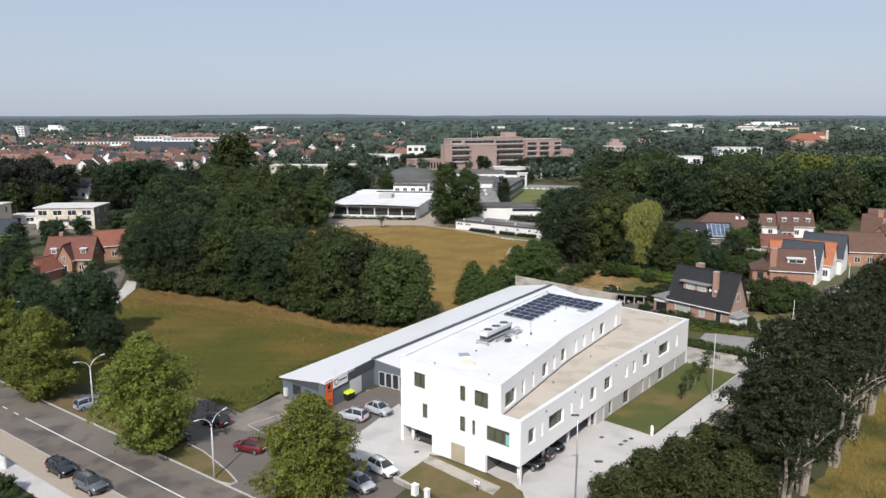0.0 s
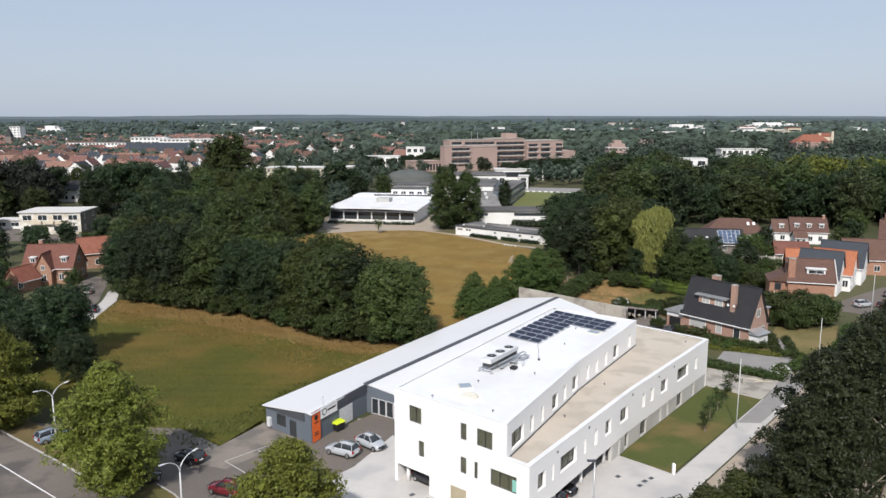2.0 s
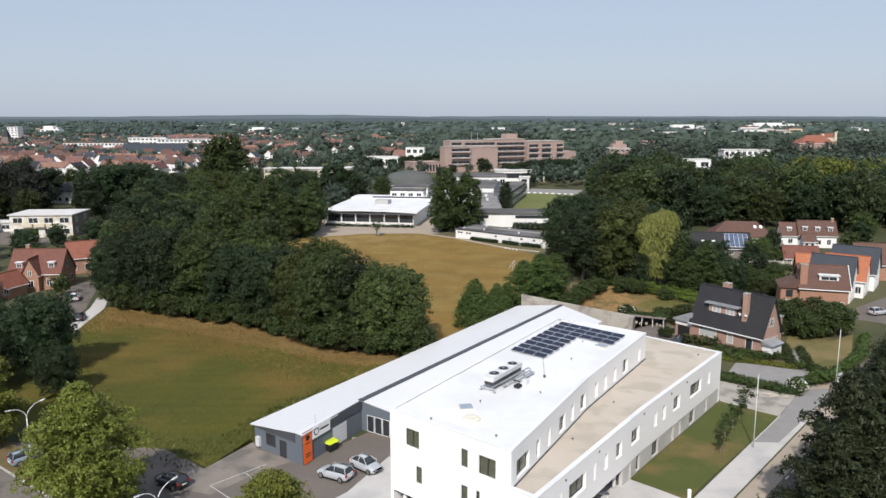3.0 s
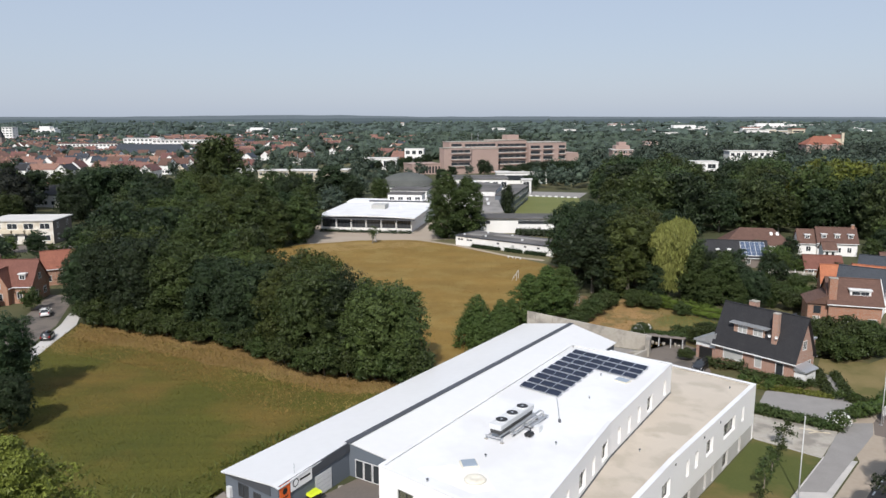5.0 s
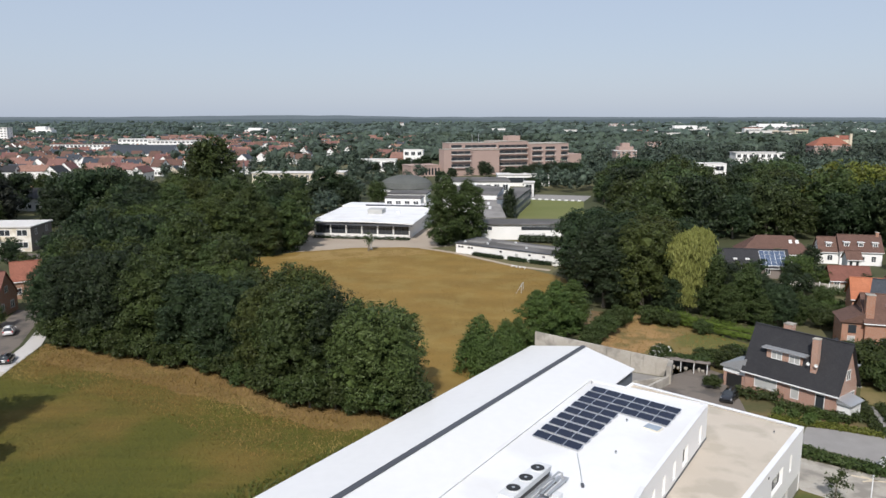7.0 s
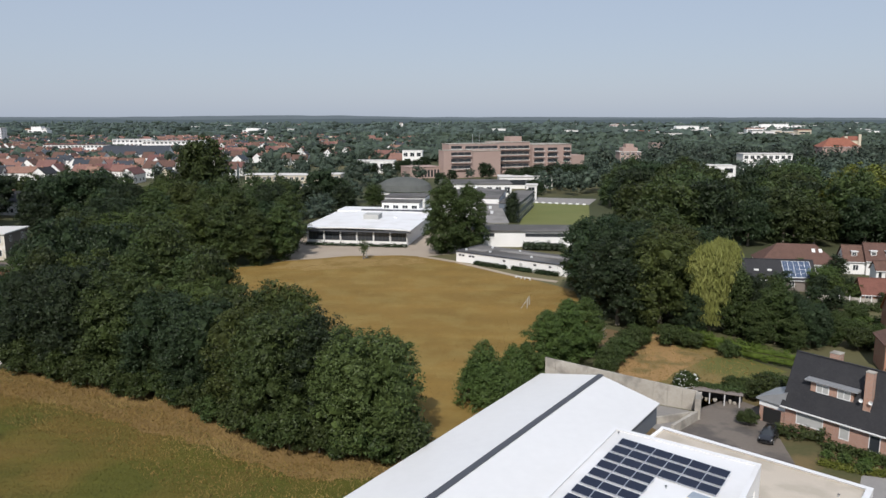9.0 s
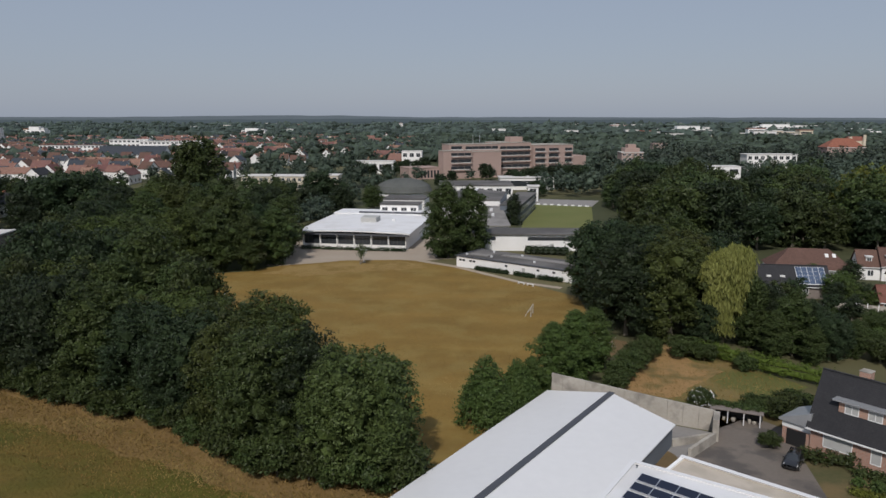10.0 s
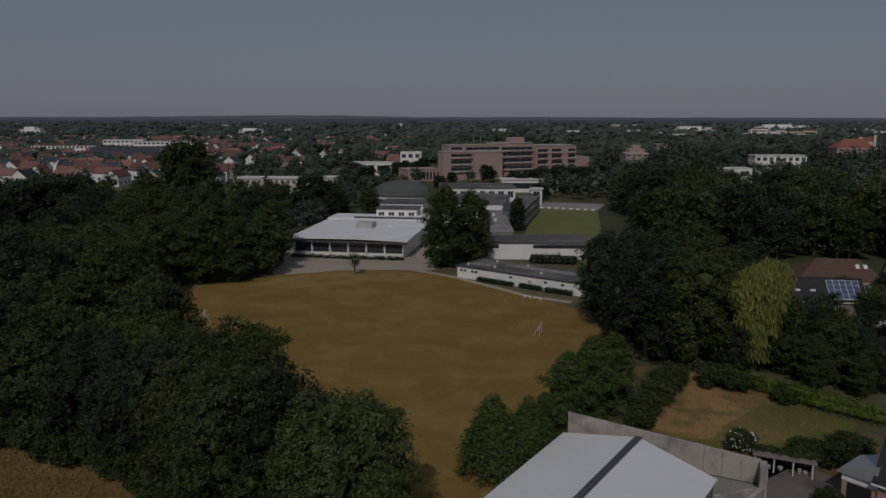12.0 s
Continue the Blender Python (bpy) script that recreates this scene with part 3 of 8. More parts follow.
structure("kerb_lawn", Geo().prism([(39.3, 105.0), (45.1, 99.6), (45.25, 99.75), (39.45, 105.15)], -0.2, 0.12), M["kerb"], "pale concrete kerb behind the lawn", "kerb")
sheet("right_field", ragged([(24, 30), (150, 30), (150, 118), (72, 108), (44, 70), (33, 55)], 1.2, 1.5, 9), 0.03, M["field"], "yellow dry grass beyond the row of trees")
sheet("courtyard", [(24.8, 118.5), (33.8, 110.6), (37.5, 116), (41.5, 123.5), (43.5, 134), (45.5, 141), (43.0, 144.8), (38, 147), (35.8, 141.2), (30, 135.2)], 0.03, M["asphalt"], "grey asphalt yard behind the building")
sheet("street", [(55.2, 106.2), (58, 104), (72, 116), (90, 133), (118, 160), (115, 164), (86, 138.5), (60, 113.2), (57.2, 110.0)], 0.035, M["yard"], "narrow grey lane past the brick houses")
sheet("street_court", [(80.5, 149.5), (86, 145), (92, 143.5), (112, 160), (116, 172), (103, 170), (94, 163), (86, 156.5)], 0.032, M["yard"], "grey asphalt street with parked cars before the houses")
sheet("paved_path", [(38.6, 91.6), (41.6, 91.4), (55.1, 106.3), (57.1, 109.9), (54.1, 109.9), (50.3, 106.2), (45.2, 99.4)], 0.052, M["path"], "grey paved path beside the lawn")
sheet("villa_forecourt", [(48.0, 121.9), (44.8, 116.8), (52.5, 110.0), (54.2, 109.9), (56.3, 114.4), (58.4, 116.6), (56.2, 118.5), (54.6, 119.2), (50.9, 121.1)], 0.05, M["path"], "grey gravel forecourt of the brick villa")
sheet("villa_path", [(59.9, 129.6), (61.0, 128.2), (57.9, 117.3), (56.3, 118.6)], 0.054, M["path"], "grey path to the villa porch")
sheet("drive_road", [(30, 73.2), (46.2, 91.3), (59.5, 106.0), (64.0, 102.0), (50.7, 87.3), (34.5, 69.2)], 0.042, M["asphalt"], "dark asphalt road in the shade of the tall trees")
for k in range(14):
    a = Vector((38.0, 82.1)) + Vector((0.673, 0.740)) * (2.0 * k)
    d, q = Vector((0.673, 0.740)) * 1.1, Vector((0.740, -0.673))
    structure("lane_mark", Geo().prism([tuple(a + q * 0.15), tuple(a + q * 0.32), tuple(a + d + q * 0.32), tuple(a + d + q * 0.15)], 0.0, 0.048), M["line"], "white dash on the road", "road mark")
sheet("villa_garden", [(41.5, 124), (45, 121), (53.5, 115.8), (58, 119.5), (66, 127), (74, 140), (62, 150), (56, 158), (46, 168), (41, 140)], 0.025, M["garden"], "dry villa garden with beds and lawn")
sheet("villa_lawn", [(60.0, 131), (64.7, 139), (70, 134), (76, 138), (66.9, 122), (60.9, 116.7), (58.4, 117.6), (61.4, 128)], 0.045, M["lawn_tan"], "yellowed lawn beside the brick villa")
sheet("back_garden", [(24, 150), (36, 141.5), (42.5, 146), (55.5, 157), (47.5, 171), (37, 178), (30, 172)], 0.03, M["garden_mix"], "half-dry back garden lawn behind the concrete wall")
sheet("service_yard", [(22, 128), (29.5, 133.0), (34.2, 137.8), (35.0, 140.6), (28.3, 144.1), (25, 139)], 0.06, M["felt"], "stained grey paving between the grey hall and the concrete wall")
sheet("rusty_paving", ragged([(22, 128), (29.0, 132.7), (27.6, 136.0), (24.6, 136.4)], 0.8, 0.5, 17), 0.068, M["earth"], "rusty brown stained paving beside the grey hall")
sheet("dry_patch", ragged([(27, 156), (30, 165.5), (36.5, 175.5), (40.4, 178.5), (41.5, 171), (45, 164), (39.5, 158.5), (33.5, 152.5)], 1.0, 1.2, 12), 0.042, M["garden_straw"], "dried-out brown patch of the back garden")
sheet("fence_path", [(4.5, 136), (7, 134.5), (16, 149.5), (27, 168), (34, 180), (31.5, 181.5), (24, 169), (13, 151.5)], 0.05, M["earth"], "earth path behind the wire fence")

sheet("gap_yard", [(-4.6, 79.6), (-10.4, 80.5), (-11.5, 93.0), (-5.5, 94.0), (-2.9, 90.4), (28.6, 136.3), (28.4, 142.8), (35.2, 140.6), (34.6, 137.5), (30, 134), (24.6, 118.8), (16.8, 110.6)], 0.015, M["oldconcrete"], "weathered concrete strip between hall and office")
sheet("flats_yard", [(-172, 236), (-112, 236), (-112, 247), (-146, 249), (-146, 262), (-172, 262)], 0.02, M["yard"], "grey asphalt yard before the apartment block")
# hills on the horizon: glowing strips with haze put into their colour
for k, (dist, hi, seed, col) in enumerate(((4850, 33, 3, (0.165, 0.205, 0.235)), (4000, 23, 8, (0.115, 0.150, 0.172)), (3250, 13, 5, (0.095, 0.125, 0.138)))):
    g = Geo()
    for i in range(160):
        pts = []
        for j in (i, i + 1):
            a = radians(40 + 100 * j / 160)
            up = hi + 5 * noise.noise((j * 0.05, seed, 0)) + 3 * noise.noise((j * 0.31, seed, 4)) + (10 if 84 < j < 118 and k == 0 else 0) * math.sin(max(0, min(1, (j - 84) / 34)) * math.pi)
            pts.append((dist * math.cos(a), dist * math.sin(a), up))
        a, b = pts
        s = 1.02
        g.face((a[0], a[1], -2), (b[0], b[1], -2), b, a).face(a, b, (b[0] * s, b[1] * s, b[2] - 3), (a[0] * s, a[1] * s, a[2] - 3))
    structure("backdrop", g, material("haze_coloured_glow", col, tuple(v * 1.12 for v in col), 1.0, 0, 0.002, 0.02, 0, glow=1.0), "glowing backdrop of wooded hills in haze colours along the horizon", "hills")


# ---- the white building ----
A, B, Cn, Dn, En = (-5.4, 76.0), (8.05, 64.35), (6.0, 66.12), (16.5, 85.2), (27.7, 102.7)
Mn, Fn, Gn, Bl = (22.5, 84.2), (39.1, 105.1), (24.0, 118.8), (16.8, 110.5)
SOFFIT, DECK, PARAPET, ROOF, TOP = 2.15, 7.08, 7.25, 10.66, 10.75


def length(p, q):
    return (Vector(q) - Vector(p)).length


def office():
    o = thing("office_building", "white two-storey office block on columns with a gravel roof terrace", "building")
    wall_no = []

    def run(p, q, z0, z1, holes, windows, name="outer_wall", thick=0.35, inset=0.13, mat="white", back=0.0):
        m = wall_plane(p, q) @ Matrix.Translation((0, back, 0))
        w = part(name, pierced(length(p, q), z0, z1, thick, holes), M[mat], o, m=m)
        for x0, x1, a, b, bars in windows:
            window(w, x1 - x0, b - a, Matrix.Translation((x0, inset, a)), bars=bars, curtain=1.0 - 0.03 / (x1 - x0))
        wall_no.append(w)
        return w

    front = [(2.2, 4.0, 7.55, 9.4, 2), (3.55, 4.35, 3.95, 5.75, 1), (9.35, 10.15, 7.6, 9.4, 1), (11.45, 13.4, 7.55, 9.4, 2), (9.35, 10.15, 3.95, 5.75, 1), (11.15, 11.6, 3.95, 5.75, 1), (13.2, 16.35, 3.95, 5.7, 3)]
    holes = [w[:4] for w in front] + [(0.0, 5.1, -0.1, SOFFIT), (13.1, 17.79, -0.1, SOFFIT)]
    split = length(A, Cn)
    lower = [h for h in holes if h[2] < 7]
    run(A, B, -0.1, PARAPET, [h for h in holes if h[2] < 6.5], [w for w in front if w[2] < 7])
    run(A, Cn, PARAPET, TOP, [h for h in holes if h[2] > 7], [w for w in front if w[2] > 7])
    f1 = [(1.75, 3.3, 1), (4.6, 5.05, 1), (6.45, 10.1, 3), (11.9, 12.4, 1), (14.55, 15.3, 1), (17.4, 19.0, 2), (21.6, 23.9, 2)]
    f2 = [(3.6, 4.4, 1), (6.05, 7.0, 1), (9.4, 11.5, 2), (15.0, 19.0, 2), (21.6, 22.4, 1)]
    g1 = [(21.3, 22.0, 1), (23.4, 24.6, 2)]
    g2 = [(3.4, 5.3, 2), (9.4, 10.1, 1), (11.8, 12.5, 1), (15.4, 17.3, 2), (21.1, 22.0, 1)]
    for p, q, up, low, hole in ((B, Mn, f1, g1, [(0.0, 19.6, -0.1, SOFFIT)]), (Mn, Fn, f2, g2, [])):
        s1, s2 = [(a, b, 3.95, 5.75, n) for a, b, n in up], [(a, b, 0.15, 2.05, n) for a, b, n in low]
        run(p, q, SOFFIT, PARAPET, [w[:4] for w in s1], s1, thick=0.45, inset=0.34)
        run(p, q, -0.1, SOFFIT - 0.003, [w[:4] for w in s2] + hole, s2, "ground_floor_wall", 0.4, 0.26, "plinth", 0.06)
    u1 = [(1.3, 4.3, 2), (6.1, 6.95, 1), (9.1, 9.8, 1), (12.4, 14.2, 2), (16.1, 16.9, 1), (19.05, 20.9, 2)]
    u2 = [(2.2, 3.0, 1), (5.2, 6.0, 1), (8.4, 9.25, 1), (11.6, 13.4, 2), (17.7, 18.6, 1)]
    for p, q, ws in ((Cn, Dn, u1), (Dn, En, u2)):
        ws = [(a, b, 7.55, 9.35, n) for a, b, n in ws]
        run(p, q, DECK - 0.3, TOP, [w[:4] for w in ws], ws, "upper_wall", 0.42, 0.30)
    run(En, Bl, DECK - 0.3, TOP, [], [], "upper_wall", 0.3)
    run(Bl, A, PARAPET, TOP, [], [], "upper_wall", 0.3)
    run(Fn, Gn, -0.1, PARAPET, [], [])
    run(Gn, Bl, -0.1, PARAPET, [], [])
    run(Bl, A, -0.1, PARAPET, [], [])
    inset = lambda pts, s: [tuple(Vector((sum(p[0] for p in pts), sum(p[1] for p in pts))) / len(pts) * (1 - s) + Vector(p) * s) for p in pts]
    part("roof_deck", Geo().prism(inset([A, Cn, Dn, En, Bl], 0.985), ROOF - 0.3, ROOF), M["roofwhite"], o, "bright white roof membrane")
    part("terrace_deck", Geo().prism(inset([A, B, Mn, Fn, Gn, Bl], 0.985), DECK - 0.4, DECK), M["gravel"], o, "beige gravel terrace")
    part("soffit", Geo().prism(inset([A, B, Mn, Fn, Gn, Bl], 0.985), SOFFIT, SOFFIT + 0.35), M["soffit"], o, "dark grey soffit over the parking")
    core = inset([A, B, Mn, Fn, Gn, Bl], 0.80)
    part("interior_core", Geo().prism(core, SOFFIT + 0.4, DECK - 0.45), M["inside"], o, "dim office interior")
    part("upper_core", Geo().prism(inset([A, Cn, Dn, En, Bl], 0.78), DECK + 0.02, ROOF - 0.35), M["inside"], o, "dim office interior")
    # ground-floor rooms behind the open parking
    fr = wall_plane(A, B)
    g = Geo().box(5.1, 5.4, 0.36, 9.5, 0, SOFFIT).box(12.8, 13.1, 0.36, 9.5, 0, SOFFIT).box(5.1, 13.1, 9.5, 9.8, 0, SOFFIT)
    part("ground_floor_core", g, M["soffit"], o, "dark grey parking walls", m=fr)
    part("front_door", Geo().box(8.1, 10.15, -0.03, 0.02, 0.05, 2.2), M["door"], o, "beige double technical door", m=fr)
    part("turquoise_pane", Geo().box(15.8, 16.28, 0.08, 0.11, 4.1, 5.3), M["greenpane"], o, "turquoise film on the window", m=fr)
    sd = wall_plane(B, Mn)
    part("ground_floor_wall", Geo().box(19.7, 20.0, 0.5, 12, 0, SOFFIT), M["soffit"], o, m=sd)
    for x, y in ((1.2, 0.9), (17.2, 0.7)):
        part("column", Geo().tube([fr @ Vector((x, y, 0)), fr @ Vector((x, y, SOFFIT))], 0.22, 14), M["white"], o, smooth=True)
    for x in (6.5, 12.8, 18.8):
        part("column", Geo().tube([sd @ Vector((x, 0.7, 0)), sd @ Vector((x, 0.7, SOFFIT))], 0.2, 12), M["white"], o, smooth=True)
    # copings
    # dark strips put the shadow gap below the upper wall into colour
    for p, q in ((Cn, Dn), (Dn, En)):
        part("base_flashing", Geo().box(0.05, length(p, q) - 0.05, -0.09, -0.004, DECK + 0.003, DECK + 0.14), M["gutter"], o, "dark strip drawn as the shadow gap at the foot of the upper wall", m=wall_plane(p, q))
    for i, (p, q, z) in enumerate(((Cn, B, PARAPET), (B, Mn, PARAPET), (Mn, Fn, PARAPET), (Fn, Gn, PARAPET), (A, Cn, TOP), (Cn, Dn, TOP), (Dn, En, TOP), (En, Bl, TOP), (Bl, A, TOP))):
        part("coping", Geo().box(-0.03, length(p, q) + 0.03, -0.03, 0.52 if z == PARAPET else 0.39, z + 0.003 + 0.005 * i, z + 0.05 + 0.005 * i), M["roofwhite"], o, m=wall_plane(p, q))
    for p, q, s in ((B, Mn, 5.6), (B, Mn, 12.9), (Mn, Fn, 0.4), (Mn, Fn, 8.4), (Mn, Fn, 13.4)):
        part("downspout_box", Geo().box(s, s + 0.22, -0.06, -0.005, 6.55, 6.75), M["frame"], o, m=wall_plane(p, q))
    return o


office()


def solar_panel(m):
    o = thing("solar_panel", "dark blue solar panel with pale rim on white roof", "solar panel", m, "solar panels on the roof")
    tilt = pose(0, 0, 0.12, 13)
    part("cell_sheet", Geo().box(0.03, 1.63, 0.03, 0.97, 0.012, 0.044), M["pv"], o, m=tilt)
    rim = Geo().box(0, 1.66, 0, 0.03, 0, 0.05).box(0, 1.66, 0.97, 1.0, 0, 0.05).box(0, 0.03, 0.03, 0.97, 0, 0.05).box(1.63, 1.66, 0.03, 0.97, 0, 0.05)
    part("rim", rim, M["pvframe"], o, m=tilt)
    for x in (0.1, 1.46):
        part("mount", Geo().box(x, x + 0.1, 0.05, 0.95, 0, 0.12), M["steel"], o)
    return o


PV0, PVR, PVC = Vector((17.19, 108.25)), Vector((0.75, -0.661)), Vector((-0.552, -0.834))
pv_turn = math.degrees(math.atan2(PVR.y, PVR.x))
first = None
for r in range(9):
    for c in range(6 if r < 3 else 3):
        at = PV0 + PVR * (1.68 * c) + PVC * (1.74 * (r + 1))
        m = pose(at.x, at.y, ROOF + 0.002, 0, 0, pv_turn)
        if first is None:
            first = solar_panel(m)
        else:
            copy_thing(first, m)


def cooling_unit():
    o = thing("cooling_unit", "long light grey roof cooling unit with three black fans", "cooling unit", pose(4.2, 80.28, ROOF + 0.004, 0, 0, 55.3))
    part("casing", Geo().loft([[(x, -0.60, 1.05), (x, 0.60, 1.05), (x, 0.66, 1.55), (x, -0.66, 1.55)] for x in (1.2, 7.6)]), M["unit"], o)
    part("coil", Geo().loft([[(x, -0.52, 0.62), (x, 0.52, 0.62), (x, 0.58, 1.047), (x, -0.58, 1.047)] for x in (1.3, 7.5)]), M["frame"], o, "dark cooling coil")
    part("base_rail", Geo().box(0.9, 7.9, -0.56, -0.46, 0.46, 0.58).box(0.9, 7.9, 0.46, 0.56, 0.46, 0.58), M["steel"], o)
    for x in (1.0, 3.2, 5.4, 7.7):
        part("stand", Geo().box(x, x + 0.1, -0.9, 0.9, 0.36, 0.456).box(x, x + 0.1, -0.9, -0.8, 0, 0.36).box(x, x + 0.1, 0.8, 0.9, 0, 0.36), M["steel"], o)
        for y in (-0.85, 0.85):
            part("foot", Geo().box(x - 0.1, x + 0.2, y - 0.15, y + 0.15, 0, 0.05), M["oldconcrete"], o)
    for x in (2.4, 4.4, 6.4):
        ringg = [(x + 0.62 * math.cos(a), 0.62 * math.sin(a)) for a in (2 * math.pi * k / 20 for k in range(20))]
        cowl = part("fan_cowl", Geo().prism(ringg, 1.553, 1.66), M["unit"], o)
        part("fan", Geo().prism([(x + (p[0] - x) * 0.9, p[1] * 0.9) for p in ringg], 1.663, 1.68), M["black"], cowl, "black fan grille")
        part("hub", Geo().prism([(x + (p[0] - x) * 0.2, p[1] * 0.2) for p in ringg], 1.683, 1.71), M["steel"], cowl)
    for y, z in ((-0.95, 0.75), (-1.15, 0.45)):
        part("pipe", Geo().tube([(2.4, y, z), (8.3, y, z), (8.3, y - 0.35, z), (8.3, y - 0.35, 0.1)], 0.09, 8), M["steel"], o)
    part("pipe_elbow", Geo().tube([(4.6, -1.15, 0.45), (4.6, -1.9, 0.45), (4.6, -1.9, 0.05)], 0.09, 8), M["gutter"], o)
    part("cable_tray", Geo().box(5.2, 8.6, -1.75, -1.45, 0.30, 0.38), M["steel"], o)
    for x in (5.4, 8.3):
        part("tray_leg", Geo().box(x, x + 0.08, -1.65, -1.55, 0, 0.30), M["steel"], o)
    part("pump_box", Geo().box(5.0, 5.7, -2.6, -2.0, 0.0, 0.55), M["unit"], o)
    for y in (-2.0, -2.35):
        part("motor", Geo().tube([(3.5, y, 0.22), (4.15, y, 0.22)], 0.2, 10), M["black"], o)
        part("motor_foot", Geo().box(3.6, 4.05, y - 0.12, y + 0.12, 0, 0.06), M["steel"], o)


cooling_unit()
ring_at = lambda r, n=20: [(r * math.cos(2 * math.pi * k / n), r * math.sin(2 * math.pi * k / n)) for k in range(n)]
stain = thing("dust_stain", "pale sandy dust stain on the white roof", "stain", pose(1.9, 73.9, ROOF, 0, 0, -40))
part("dust", Geo().prism(ragged([(-4.4, -1.1), (-1.5, -1.9), (2.2, -1.6), (3.0, 0.2), (1.2, 1.8), (-2.6, 1.3)], 0.4, 0.5, 21), -0.02, 0.005), M["dust"], stain)
hatch = thing("roof_hatch", "square roof light with a flat blue-grey pane", "roof light", pose(2.35, 76.3, ROOF, 0, 0, 10))
part("upstand", Geo().prism([(-0.75, -0.75), (0.75, -0.75), (0.75, 0.75), (-0.75, 0.75)], 0, 0.22, [(-0.68, -0.68), (0.68, -0.68), (0.68, 0.68), (-0.68, 0.68)]), M["hatchkerb"], hatch, "stained white kerb")
part("pane", Geo().prism([(-0.64, -0.64), (0.64, -0.64), (0.64, 0.64), (-0.64, 0.64)], 0.223, 0.28, [(-0.6, -0.6), (0.6, -0.6), (0.6, 0.6), (-0.6, 0.6)]), M["skylight"], hatch, "blue-grey pane")
mound = thing("roof_outlet", "low round stained white roof outlet", "roof outlet", pose(2.75, 73.7, ROOF + 0.006))
part("kerb", Geo().loft([[(x, y, z) for x, y in ring_at(r)] for r, z in ((0.95, 0.0), (0.85, 0.12), (0.55, 0.2), (0.3, 0.14), (0.08, 0.1))]), M["hatchkerb"], mound, smooth=True)
hatch3 = thing("roof_hatch", "low grey roof light beside the panels", "roof light", pose(20.4, 97.0, ROOF, 0, 0, -42))
part("upstand", Geo().box(-0.8, 0.8, -0.6, 0.6, 0, 0.14), M["hatchkerb"], hatch3)
part("pane", Geo().box(-0.74, 0.74, -0.54, 0.54, 0.143, 0.18), M["skylight"], hatch3, "blue-grey pane")
cable = thing("cable_conduit", "thin grey cable conduit from the panels to a box", "conduit", pose(0, 0, ROOF))
part("conduit", Geo().tube([(12.15, 91.6, 0.06), (11.85, 88.4, 0.06), (11.52, 85.7, 0.06)], 0.045, 6), M["steel"], cable)
part("end_box", Geo().box(11.40, 11.64, 85.35, 85.75, 0, 0.22), M["gutter"], cable, "small dark junction box")
for x, y, z in ((3.84, 77.9, ROOF), (-1.2, 73.4, ROOF), (4.9, 69.4, ROOF), (18.3, 98.7, ROOF), (15.6, 91.6, ROOF), (10.4, 80.4, ROOF), (13.3, 76.6, DECK), (19.8, 86.6, DECK), (35.4, 104.0, DECK), (16.9, 109.2, ROOF)):
    v = thing("vent_pipe", "short dark vent pipe on the flat roof", "vent pipe", pose(x, y, z), "roof vents")
    part("pipe", Geo().tube([(0, 0, 0), (0, 0, 0.2)], 0.07, 8), M["steel"], v)
    part("cap", Geo().tube([(0, 0, 0.203), (0, 0, 0.26)], 0.11, 8), M["gutter"], v)


